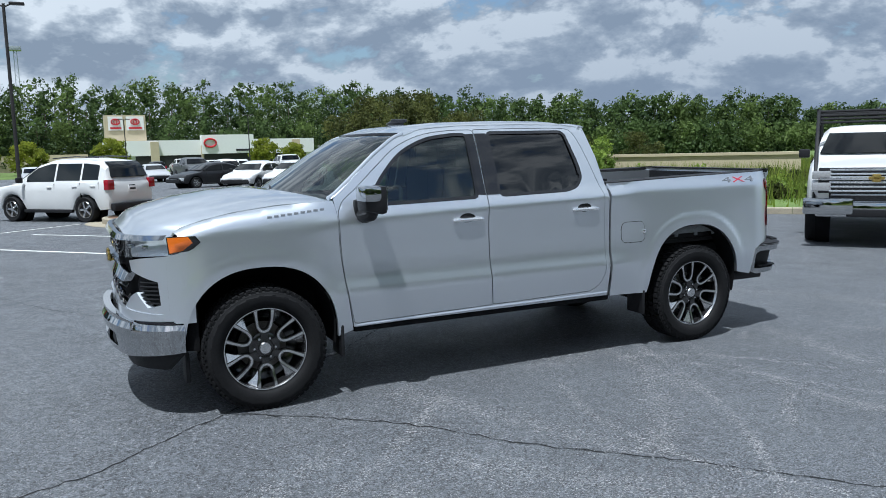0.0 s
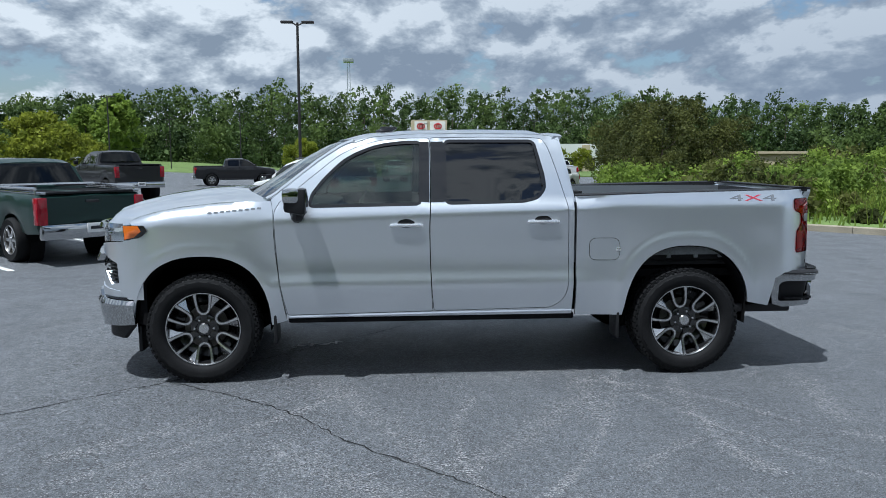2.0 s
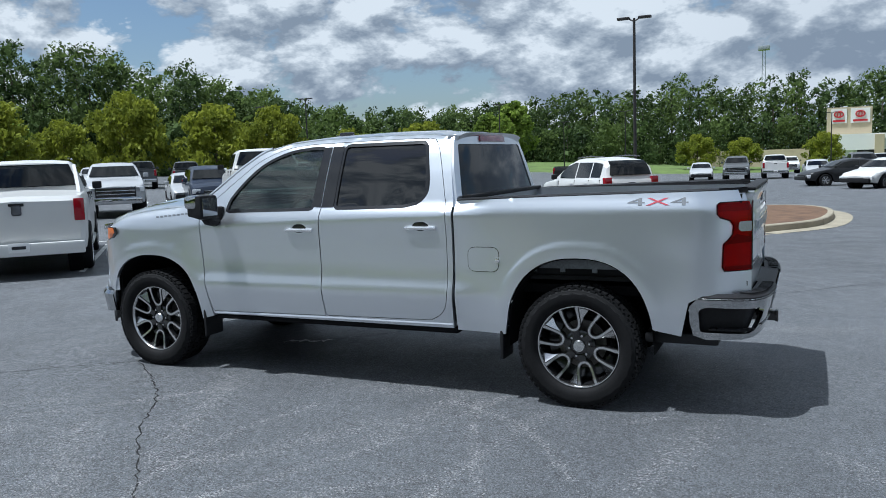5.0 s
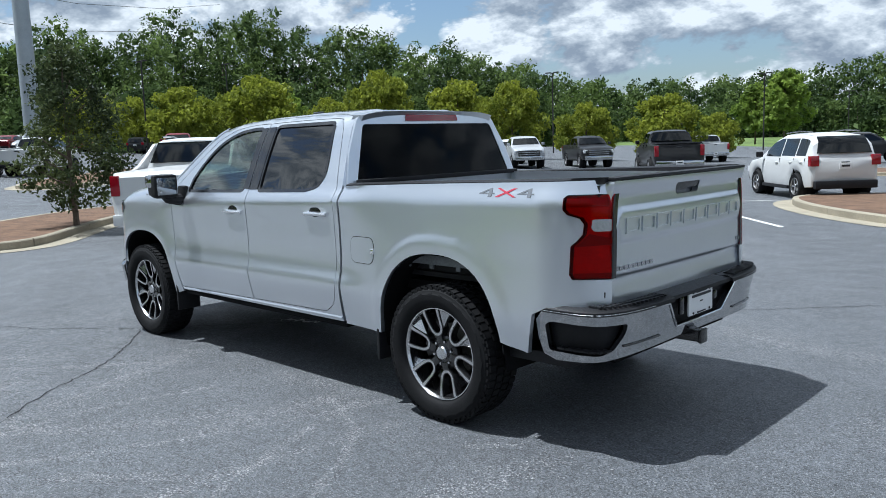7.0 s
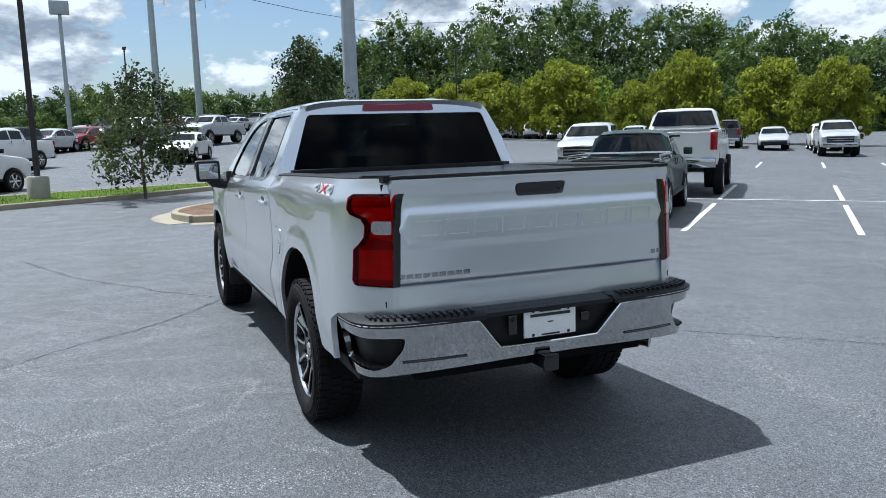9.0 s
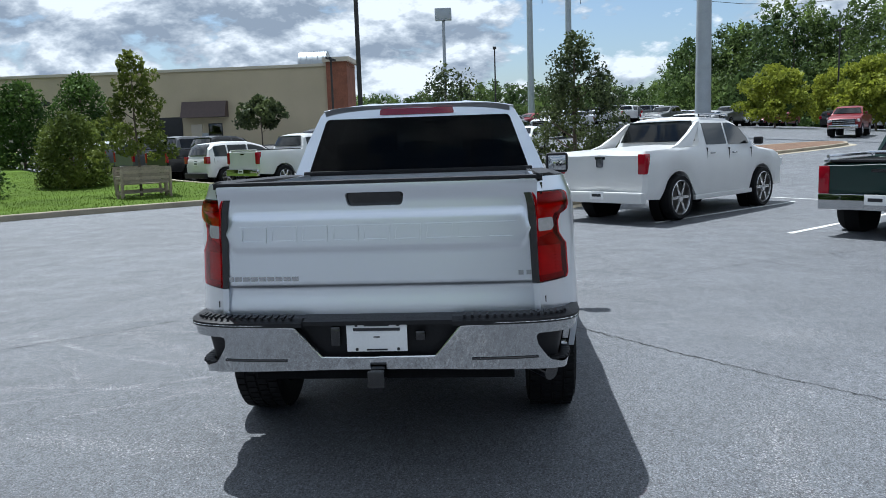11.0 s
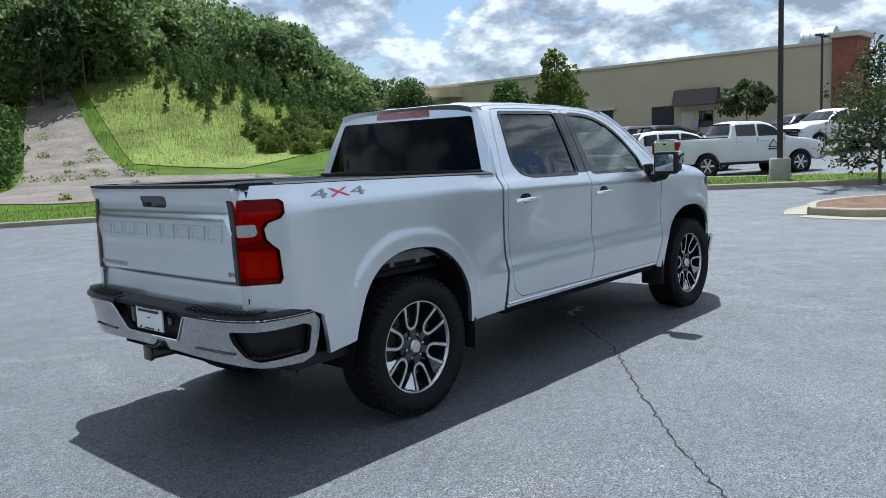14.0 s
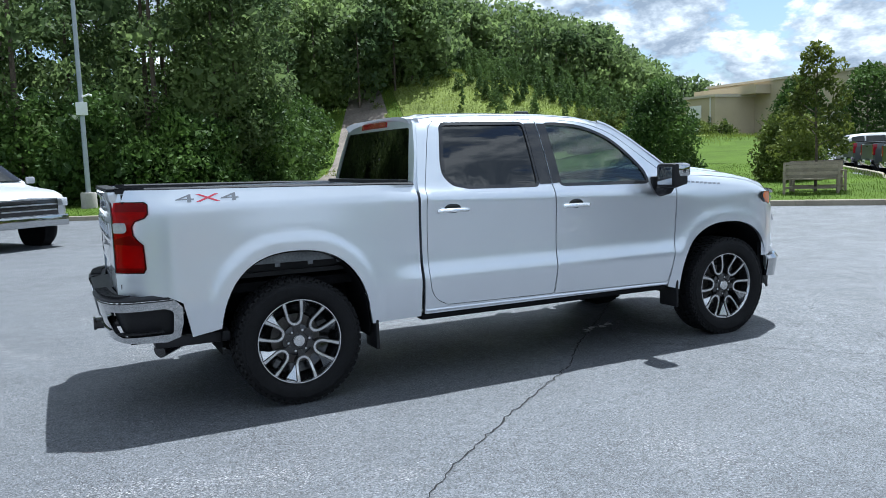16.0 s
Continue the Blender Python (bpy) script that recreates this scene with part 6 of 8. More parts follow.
woods("ridge_woods", [q for q in far_a if near_hill(q)], "leaf_wood", 1700, 0.24, "mixed green woods on the ridge above the lot", low=0.02, trunks=False)
woods("ridge_pines", [q for q in far_p if near_hill(q)], "leaf_pine", 1700, 0.23, "tall pines on the ridge above the lot", low=0.02, pine=True)
# steep wooded edge close behind the lot
near = []
for i in range(100):
    t = i / 99
    x = -52 + 64 * t + Rw.uniform(-2, 2)
    edge = float(np.interp(x, (-60, -20, -6, 2, 8, 12, 16), (41, 34, 30.5, 30, 33, 40, 52)))
    dep = Rw.random() ** 1.5 * 22
    near.append((x, edge + 2.5 + dep, Rw.uniform(11, 15) + dep * 0.35, Rw.uniform(2.6, 4.0)))
woods("edge_woods", near, "leaf_edge", 4200, 0.125, "dense green woods at the edge of the lot", low=0.06)
skirt = []
for i in range(60):
    x = -46 + 60 * i / 59 + Rw.uniform(-1, 1)
    edge = float(np.interp(x, (-60, -20, -6, 2, 8, 12, 16), (41, 34, 30.5, 30, 33, 40, 52)))
    skirt.append((x, edge + Rw.uniform(0, 2.5), Rw.uniform(2.5, 5.5), Rw.uniform(1.6, 2.6)))
woods("edge_undergrowth", skirt, "leaf_holly", 1500, 0.11, "leafy undergrowth below the woods", low=0.02, trunks=False)
back_w = []
for i in range(150):
    a = Rw.uniform(47.5, 80)
    d = Rw.uniform(92, 128) if a < 62 else Rw.uniform(68, 120)
    x, y = -3 + d * math.cos(radians(a)), -4 + d * math.sin(radians(a))
    el = interp([(44, 4.0), (48.0, 5.6), (50, 8.0), (53, 9.0), (57, 10.3), (62, 12.0), (80, 14)], a)
    h = 1.6 + d * math.tan(radians(el)) - gz(x, y)
    back_w.append((x, y, max(4, h * Rw.uniform(0.86, 1.12)), Rw.uniform(3.2, 4.8)))
for a, d, el in ((46.2, 105, 5.2), (44.8, 100, 5.0), (43.6, 110, 4.4), (47.6, 96, 5.6)):
    x, y = -3 + d * math.cos(radians(a)), -4 + d * math.sin(radians(a))
    back_w.append((x, y, 1.6 + d * math.tan(radians(el)) - gz(x, y), 3.0))
woods("hill_woods", back_w, "leaf_edge", 1100, 0.28, "tall green trees on top of the grassy hill", low=0.1)
# young pines on the slope
tufts = []
for i in range(46):
    x, y = Rw.uniform(9, 27), Rw.uniform(25, 60)
    if inside(TRACK, x, y):
        tufts.append((x, y, Rw.uniform(0.2, 0.5), Rw.uniform(0.3, 0.9)))
woods("track_weeds", tufts, "leaf_weed", 160, 0.06, "weeds growing through the bare track", low=0.02, trunks=False, core=False)
young = []
for i in range(240):
    x, y = Rw.gauss(40, 7), Rw.gauss(57, 6.5)
    if not inside(TRACK, x, y) and x > 29 and x < 57:
        young.append((x, y, Rw.uniform(1.2, 3.6), Rw.uniform(0.35, 0.6)))
woods("young_pines", young, "leaf_sapling", 420, 0.085, "slender young pines growing on the grassy slope", low=0.02, trunks=False, pine=True, core=False)
brush = []
for i in range(130):
    x = Rw.uniform(29, 52)
    brush.append((x, 42 + (x - 30) * 0.35 + Rw.uniform(-4, 4), Rw.uniform(0.5, 1.3), Rw.uniform(0.5, 1.1)))
woods("slope_brush", brush, "leaf_shrub", 420, 0.09, "low green brush at the foot of the slope", low=0.02, trunks=False)
hedge = []
for i in range(110):
    t = i / 109
    hedge.append((88 + 30 * t, -10 - 55 * t + Rw.uniform(-1, 1), Rw.uniform(1.0, 1.3), 1.1))
woods("clipped_hedge", hedge, "leaf_holly", 60, 0.22, "clipped hedge along the upper lot", low=0.02, trunks=False)


def blades(name, spots, mat, label, h0, h1, w):
    n = len(spots)
    p = np.array([(x, y, gz(x, y) + 0.1) for x, y in spots])
    a = NR.uniform(0, 2 * np.pi, n)
    side_v = np.stack([np.cos(a), np.sin(a), np.zeros(n)], 1) * (w * NR.uniform(0.6, 1.3, n))[:, None]
    up = np.stack([NR.normal(0, 0.22, n), NR.normal(0, 0.22, n), np.ones(n)], 1) * NR.uniform(h0, h1, n)[:, None]
    v = np.empty((n, 4, 3))
    v[:, 0], v[:, 1], v[:, 2], v[:, 3] = p - side_v, p + side_v, p + up * 0.7 + side_v * 0.8, p + up
    return tagged(quads(name, v.reshape(-1, 3), mat), label, "weeds", kind="stuff")


spots = []
while len(spots) < 48000:
    x, y = Rw.uniform(-42, -1), Rw.uniform(-62, -2)
    dd = float(np.min(np.hypot(np.array([k[0] for k in KERB_W]) - x, np.array([k[1] for k in KERB_W]) - y)))
    if inside(FIELD, x, y) and dd > 0.6 + Rw.random() * 3.2:
        spots.append((x, y))
blades("tall_weeds", spots, M["leaf_weed"], "tall green weeds and grasses in the field", 0.3, 0.95, 0.014)
for nm, leaf, count, lab in (("field_brush", "leaf_lime", 200, "light green brush growing in the field"), ("field_shrubs", "leaf_bush", 90, "darker shrubs and saplings in the field")):
    grove = []
    while len(grove) < count:
        x, y = Rw.uniform(-24, -3), Rw.uniform(-50, -9)
        dd = float(np.min(np.hypot(np.array([k[0] for k in KERB_W]) - x, np.array([k[1] for k in KERB_W]) - y)))
        if inside(FIELD, x, y) and 1.1 < dd < 13:
            low_side = y > 6.2 + 1.327 * (x - 4.9)
            grove.append((x, y, Rw.uniform(0.3, 0.7) if low_side else Rw.uniform(0.7, 1.5) + 0.09 * dd * Rw.random(), Rw.uniform(0.4, 0.8) if low_side else Rw.uniform(0.6, 1.3)))
    woods(nm, grove, leaf, 480, 0.075, lab, low=0.02, trunks=False)
spots = []
while len(spots) < 16000:
    x, y = Rw.uniform(-42, -1), Rw.uniform(-62, -2)
    if inside(FIELD, x, y):
        spots.append((x, y))
blades("short_weeds", spots, M["leaf_lime"], "short green weeds along the kerb", 0.08, 0.35, 0.03)
spots = []
while len(spots) < 60000:
    x, y = Rw.gauss(38, 10), Rw.gauss(55, 11)
    if inside(LAWN, x, y) and Rw.random() < sstep(34, 46, y) and not inside(TRACK, x, y):
        spots.append((x, y))
blades("slope_grass", spots, M["leaf_weed"], "long grass on the slope", 0.12, 0.42, 0.018)
spots = []
while len(spots) < 42000:
    x, y = Rw.uniform(-6, 30), Rw.uniform(-2, 30)
    if inside(LAWN, x, y) and not inside(TRACK, x, y):
        spots.append((x, y))
blades("lawn_grass", spots, M["leaf_lawn"], "short mown grass blades", 0.04, 0.10, 0.012)

# ---- parked vehicles ----
PAINTS = {}


def car_paint(color, name):
    if name not in PAINTS:
        PAINTS[name] = material(name + "_car_paint", color, 0.35, 0.1, 0.35, 0.05, 2.0, 300, spec=0.35)
    return PAINTS[name]


WHITE, BLACK, GREEN, RED, SILVER, NAVY, GREY = ((0.64, 0.64, 0.635), "white"), ((0.012, 0.012, 0.014), "black"), ((0.008, 0.028, 0.024), "dark_green"), ((0.16, 0.008, 0.014), "dark_red"), ((0.42, 0.43, 0.45), "silver"), ((0.02, 0.028, 0.05), "navy"), ((0.09, 0.095, 0.10), "grey")

# station tables: x, lower edge, belt, top (all metres, x from the rear axle)
SHAPES = {
    "pickup": dict(wb=3.55, w=0.98, r=0.40, st=[(-1.12, 0.62, 1.28, 1.28), (-1.05, 0.52, 1.33, 1.33), (-0.5, 0.48, 1.34, 1.34), (0.82, 0.46, 1.34, 1.34), (0.86, 0.46, 1.36, 1.40), (1.02, 0.46, 1.36, 1.84), (1.3, 0.46, 1.35, 1.90), (2.2, 0.46, 1.34, 1.88), (2.5, 0.46, 1.33, 1.78), (3.10, 0.46, 1.33, 1.36), (3.2, 0.46, 1.30, 1.33), (4.0, 0.48, 1.20, 1.24), (4.35, 0.50, 1.10, 1.16), (4.47, 0.56, 1.02, 1.05)], side=[(1.12, 1.86), (1.95, 2.88)], bed=True),
    "compact": dict(wb=2.83, w=0.87, r=0.36, st=[(-1.06, 0.60, 1.06, 1.06), (-1.0, 0.50, 1.10, 1.10), (-0.4, 0.46, 1.11, 1.11), (0.80, 0.44, 1.11, 1.11), (0.84, 0.44, 1.12, 1.15), (1.0, 0.44, 1.12, 1.58), (1.25, 0.44, 1.12, 1.64), (1.75, 0.44, 1.11, 1.62), (2.0, 0.44, 1.10, 1.52), (2.45, 0.44, 1.10, 1.14), (2.6, 0.44, 1.06, 1.10), (3.3, 0.46, 0.98, 1.02), (3.62, 0.50, 0.86, 0.92), (3.70, 0.54, 0.80, 0.84)], side=[(1.05, 1.36), (1.42, 2.3)], bed=True),
    "lux": dict(wb=3.30, w=1.0, r=0.42, st=[(-1.12, 0.55, 1.22, 1.22), (-1.06, 0.44, 1.30, 1.30), (-0.4, 0.40, 1.32, 1.32), (0.25, 0.38, 1.33, 1.35), (0.74, 0.38, 1.34, 1.37), (0.90, 0.38, 1.34, 1.84), (1.2, 0.38, 1.33, 1.90), (2.1, 0.38, 1.32, 1.88), (2.45, 0.38, 1.31, 1.78), (2.95, 0.38, 1.30, 1.34), (3.1, 0.38, 1.27, 1.30), (3.85, 0.42, 1.18, 1.22), (4.2, 0.44, 1.06, 1.12), (4.32, 0.50, 0.95, 0.98)], side=[(1.02, 1.80), (1.88, 2.72)], bed=False),
    "suv": dict(wb=2.6, w=0.89, r=0.34, st=[(-0.80, 0.50, 0.98, 1.0), (-0.74, 0.36, 1.05, 1.10), (-0.62, 0.34, 1.08, 1.45), (-0.42, 0.32, 1.09, 1.60), (0.3, 0.30, 1.08, 1.67), (1.2, 0.30, 1.06, 1.66), (1.75, 0.30, 1.04, 1.52), (2.35, 0.30, 1.02, 1.10), (2.55, 0.30, 1.00, 1.05), (3.1, 0.34, 0.93, 0.97), (3.38, 0.38, 0.80, 0.85), (3.45, 0.46, 0.68, 0.72)], side=[(-0.45, 0.10), (0.17, 1.0), (1.07, 2.05)], bed=False),
    "sedan": dict(wb=2.8, w=0.91, r=0.33, st=[(-1.0, 0.45, 0.90, 0.92), (-0.92, 0.32, 0.98, 1.0), (-0.35, 0.28, 0.98, 1.05), (0.15, 0.26, 0.97, 1.32), (0.6, 0.26, 0.96, 1.44), (1.3, 0.26, 0.95, 1.45), (1.8, 0.26, 0.94, 1.34), (2.45, 0.26, 0.93, 0.99), (2.7, 0.26, 0.90, 0.95), (3.4, 0.30, 0.78, 0.82), (3.65, 0.36, 0.66, 0.70), (3.72, 0.42, 0.60, 0.62)], side=[(0.10, 0.95), (1.02, 2.1)], bed=False),
}


def vehicle(kind, shape, color, label, m, lift=0.0, detail=True, group="parked vehicles", rack=False, cap=False):
    S = SHAPES[shape]
    ob = thing(kind, label, kind.replace("_", " "), m, group)
    paint = car_paint(*color)
    w = S["w"]
    st = S["st"]
    xs = [s[0] for s in st]
    low = lambda x: float(np.interp(x, xs, [s[1] for s in st])) + lift
    belt = lambda x: float(np.interp(x, xs, [s[2] for s in st])) + lift
    top = lambda x: float(np.interp(x, xs, [s[3] for s in st])) + lift

    def half_w(x):
        e = min(1.0, (x - xs[0] + 0.02) / 0.14 if shape in ("pickup", "lux", "compact") else (x - xs[0]) / 0.42, (xs[-1] - x) / 0.42)
        return w * (0.82 + 0.18 * math.sqrt(max(0.0, 1 - (1 - max(0, e)) ** 2)))

    def house_y(x, z):
        """Half width of the glasshouse."""
        b, t = belt(x), max(top(x), belt(x) + 0.3)
        k = max(0.0, min(1.0, (z - b) / (1.55 if shape in ("pickup", "lux") else 1.3) * 2.4))
        return half_w(x) * (0.935 - 0.20 * k)
    wheels = (0.0, S["wb"])
    fine = sorted(set(xs + [xs[0] + i * 0.16 for i in range(int((xs[-1] - xs[0]) / 0.16))]))
    verts, faces, K = [], [], 0
    for x in fine:
        lo, b, t, hw = low(x), belt(x), top(x), half_w(x)
        prof = []
        # wheel openings lift the lower edge
        cut = lo
        for cx in wheels:
            dx = abs(x - cx)
            R = S["r"] + 0.09
            if dx < R:
                cut = max(cut, S["r"] + lift + math.sqrt(R * R - dx * dx) * 0.96)
        cut = min(cut, b - 0.12)
        prof.append((0.0, lo + 0.12 + lift * 0.2))
        prof.append((hw * 0.80, max(lo, cut - 0.02)))
        prof.append((hw * 0.955, max(lo + 0.01, cut)))
        for f, yy in ((0.18, 0.985), (0.45, 1.0), (0.70, 0.99), (0.90, 0.975)):
            prof.append((hw * yy, max(cut, lo) + (b - max(cut, lo)) * f))
        prof.append((hw * 0.935, b))
        gl = t - b
        if gl > 0.06:
            for f in (0.45, 0.80):
                prof.append((house_y(x, b + gl * f), b + gl * f))
            prof.append((house_y(x, t) - 0.07, t - 0.015))
            prof.append((house_y(x, t) * 0.55, t + 0.012))
        else:
            for f in (0.90, 0.84, 0.72, 0.5):
                prof.append((hw * f, b + (t - b) * (1.0 - f) * 2 if t > b else b + 0.004))
        prof.append((0.0, t + 0.022))
        K = len(prof)
        ring_pts = [(x, y, z) for y, z in prof] + [(x, -y, z) for y, z in prof[-2:0:-1]]
        verts += ring_pts
    n = 2 * K - 2
    for i in range(len(fine) - 1):
        faces += [(i * n + k, (i + 1) * n + k, (i + 1) * n + (k + 1) % n, i * n + (k + 1) % n) for k in range(n)]
    faces += [tuple(range(n)), tuple(range((len(fine) - 1) * n, len(fine) * n))[::-1]]
    body = mesh_object("body", verts, faces, paint, ob, "", True, 32)
    bm = bmesh.new()
    bm.from_mesh(body.data)
    bmesh.ops.recalc_face_normals(bm, faces=bm.faces)
    bm.to_mesh(body.data)
    bm.free()
    # panes
    for s in (-1, 1):
        for a, c in S["side"]:
            zb = belt((a + c) / 2) + 0.035
            up = lambda x: min(top(x) - 0.085, max(S_top - 0.10, zb + 0.05))
            S_top = max(q[3] for q in st) + lift
            poly = [(a, zb)] + [(a + (c - a) * i / 6, max(zb + 0.02, min(top(a + (c - a) * i / 6) - 0.09, S_top - 0.12))) for i in range(7)] + [(c, zb)]
            panel("window", poly, lambda x, z, d, s=s: (x, s * (house_y(x, z) + 0.008 - d), z), M["glass_mid"], ob, 0.3, 0.02)
    flat = [i for i, q in enumerate(st) if q[3] - q[2] < 0.12]
    peak = max(range(len(st)), key=lambda i: st[i][3])
    fi, ri = min(i for i in flat if i > peak), max([i for i in flat if i < peak])
    for nm, i0, i1, sgn in (("windscreen", fi - 1, fi, 1), ("rear_window", max(i for i in range(peak + 1) if st[i][0] <= -0.4) if shape == "suv" else ri + 1, ri, -1)):
        run = st[min(i0, i1):max(i0, i1) + 1]
        zs, xq = [q[3] for q in run], [q[0] for q in run]
        if zs[0] > zs[-1]:
            zs, xq = zs[::-1], xq[::-1]

        def scr(u, v, zs=zs, xq=xq, sgn=sgn):
            z = zs[-1] + (zs[0] - zs[-1]) * (0.06 + 0.82 * u)
            x = float(np.interp(z, zs, xq))
            z += lift
            t = 2 * v - 1
            return (x + sgn * (0.015 + 0.045 * (1 - t * t)), t * (house_y(x, z) - 0.10 + 0.03 * u), z + 0.022)
        grid(nm, 6, 8, scr, M["glass_mid"], ob, thick=(0, 0, -0.01))
    # lamps, grille, bumpers, plate
    xr, xf = xs[0], xs[-1]
    zb = belt(xr + 0.05)
    zl = low(xr + 0.05)
    for s in (-1, 1):
        bm = bmesh.new()
        hh = 0.42 if S["bed"] else (0.36 if shape == "lux" else 0.26)
        hz = zb - hh / 2 - 0.03 if shape != "suv" else 0.99 + lift
        box(bm, xr + 0.06, s * half_w(xr + 0.10) * 0.90, hz, 0.16, 0.16 if shape != "suv" else 0.22, hh, bevel=0.02)
        part("tail_lamp", bm, M["lamp_red"], ob, "red tail lamp")
        bm = bmesh.new()
        fz = belt(xf - 0.1) - 0.13
        box(bm, xf - 0.10, s * half_w(xf - 0.12) * 0.82, fz, 0.20, 0.30, 0.17, bevel=0.02)
        part("headlamp", bm, M["lamp_white"], ob, "clear headlamp")
        bm = bmesh.new()
        mx = st[-5][0] - 0.12 if shape != "suv" else 2.15
        box(bm, mx, s * (half_w(mx) + 0.09), belt(mx) + 0.10, 0.10, 0.18, 0.15, bevel=0.03)
        part("mirror", bm, paint if color[1] != "white" else M["black_plastic"], ob)
    bm = bmesh.new()
    fz = belt(xf - 0.1) - 0.15
    gh = 0.46 if S["bed"] else 0.18
    box(bm, xf + 0.005, 0, fz - gh / 4, 0.06, half_w(xf) * (1.62 if S["bed"] else 1.15), gh, bevel=0.01)
    gr = part("grille", bm, M["gloss_black"], ob, "black grille")
    for i in range(4 if S["bed"] else 2):
        bm = bmesh.new()
        box(bm, xf + 0.04, 0, fz - gh * 0.70 + (i + 0.5) * gh / (4 if S["bed"] else 2) + 0.02, 0.02, half_w(xf) * (1.55 if S["bed"] else 1.1), 0.03, bevel=0.006)
        part("grille_bar", bm, M["chrome"], gr)
    chrome = shape in ("pickup", "compact")
    for nm, x, z in (("front_bumper", xf + 0.03, low(xf) + 0.02), ("rear_bumper", xr - 0.03, zl + 0.02)):
        bm = bmesh.new()
        box(bm, x, 0, z, 0.16, half_w(x if nm == "front_bumper" else xr) * 2.08, 0.24 if chrome else 0.20, bevel=0.03)
        part(nm, bm, M["chrome"] if chrome else (paint if shape == "lux" else M["black_plastic"]), ob)
    bm = bmesh.new()
    pz = zl + 0.06 if shape != "suv" else 0.86 + lift
    box(bm, xr - 0.115 if shape != "suv" else xr - 0.02, 0, pz, 0.012, 0.30, 0.15, bevel=0.002)
    pl = part("licence_plate", bm, M["plate_white"], ob, "white licence plate with dark bars")
    bm = bmesh.new()
    box(bm, (xr - 0.115 if shape != "suv" else xr - 0.02) - 0.008, 0, pz, 0.004, 0.20, 0.05)
    part("plate_bar", bm, M["ink"], pl)
    # rear panel seam and handle
    bm = bmesh.new()
    box(bm, xr + 0.005, 0, zb - 0.10, 0.03, 0.22, 0.05, bevel=0.008)
    part("gate_handle", bm, M["gloss_black"], ob)
    for s in (-1, 1):
        for a, c in S["side"]:
            bm = bmesh.new()
            hx = a + 0.14
            box(bm, hx, s * (half_w(hx) * 0.985 + 0.012), belt(hx) - 0.13, 0.17, 0.03, 0.03, bevel=0.01)
            part("door_handle", bm, M["chrome"] if shape == "lux" else paint, ob)
            for xx in (a - 0.04, c + 0.03):
                bm = bmesh.new()
                box(bm, xx, s * (half_w(xx) * 0.988 - 0.03), (belt(xx) + low(xx)) / 2 + 0.12, 0.005, 0.06, belt(xx) - low(xx) - 0.30)
                part("door_seam", bm, M["gloss_black"], ob)
        bm = bmesh.new()
        box(bm, S["wb"] / 2, s * w * 0.955, low(1.2) + 0.0, S["wb"] - 2 * S["r"] - 0.22, 0.10, 0.09, bevel=0.02)
        part("sill", bm, paint if shape == "lux" else M["black_plastic"], ob)
    bm = bmesh.new()
    box(bm, S["wb"] / 2, 0, low(1.2) + 0.10, S["wb"] + 0.9, w * 1.55, 0.16)
    part("floor_pan", bm, M["under"], ob)
    if S["bed"]:
        z = belt(0.0)
        # flat dark sheet on the bed stands for its shaded open inside
        bm = bmesh.new()
        box(bm, -0.12, 0, z + 0.010, 1.72, w * 1.62, 0.012)
        part("bed_shade", bm, M["under"], ob)
        for s in (-1, 1):
            bm = bmesh.new()
            box(bm, -0.12, s * w * 0.86, z + 0.022, 1.86, 0.09, 0.04, bevel=0.012)
            part("bed_rail", bm, M["black_plastic"] if color[1] != "dark_green" else M["chrome"], ob)
        bm = bmesh.new()
        box(bm, xr + 0.05, 0, z + 0.022, 0.07, w * 1.6, 0.035, bevel=0.01)
        part("gate_cap", bm, M["black_plastic"] if color[1] != "white" else paint, ob)
    # wheels
    proto = None
    for cx in wheels:
        for s in (-1, 1):
            wh = thing("wheel", "", "")
            wh.parent = ob
            rz = S["r"] * (1.12 if lift > 0.1 else 1.0)
            wh.matrix_local = pose(cx, s * (w - 0.10 + (0.06 if lift > 0.1 else 0)), rz) @ pose(0, 0, 0, 0, 0, 0 if s > 0 else 180)
            if proto is None:
                R = rz
                k = 0.78 if shape == "lux" else 0.66
                bm = bmesh.new()
                lathe(bm, [(R * k, -0.10), (R * 0.90, -0.12), (R * 0.985, -0.09), (R, -0.05), (R, 0.05), (R * 0.985, 0.09), (R * 0.92, 0.118), (R * k, 0.10)], 30)
                ty = part("tyre", bm, M["rubber"], wh, "black tyre")
                bm = bmesh.new()
                lathe(bm, [(0.0, 0.0), (R * k * 0.9, 0.0), (R * k, 0.06), (R * k, 0.105), (R * k * 0.93, 0.10), (R * k * 0.90, 0.03)], 30)
                rm = part("rim", bm, M["steel"], wh, "dull rim barrel")
                bm = bmesh.new()
                for i in range(6 if shape != "suv" else 5):
                    mm = pose(0, 0, 0, 0, 360 * i / (6 if shape != "suv" else 5), 0)
                    box(bm, R * k * 0.52, 0.075, 0, R * k * 0.92, 0.035, R * k * (0.24 if shape != "lux" else 0.18), mm, 0.008)
                lathe(bm, [(R * k * 0.26, 0.06), (R * k * 0.24, 0.10), (0, 0.105)], 20)
                lathe(bm, [(R * k * 0.92, 0.085), (R * k * 0.96, 0.11), (R * k * 1.0, 0.10)], 30)
                sk = part("spokes", bm, M["machined"], wh, "silver alloy spokes")
                proto = (ty, rm, sk)
            else:
                for o in proto:
                    c = new(o.name.split(".")[0], o.data)
                    c.parent = wh
                    if "label" in o:
                        tagged(c, o["label"])
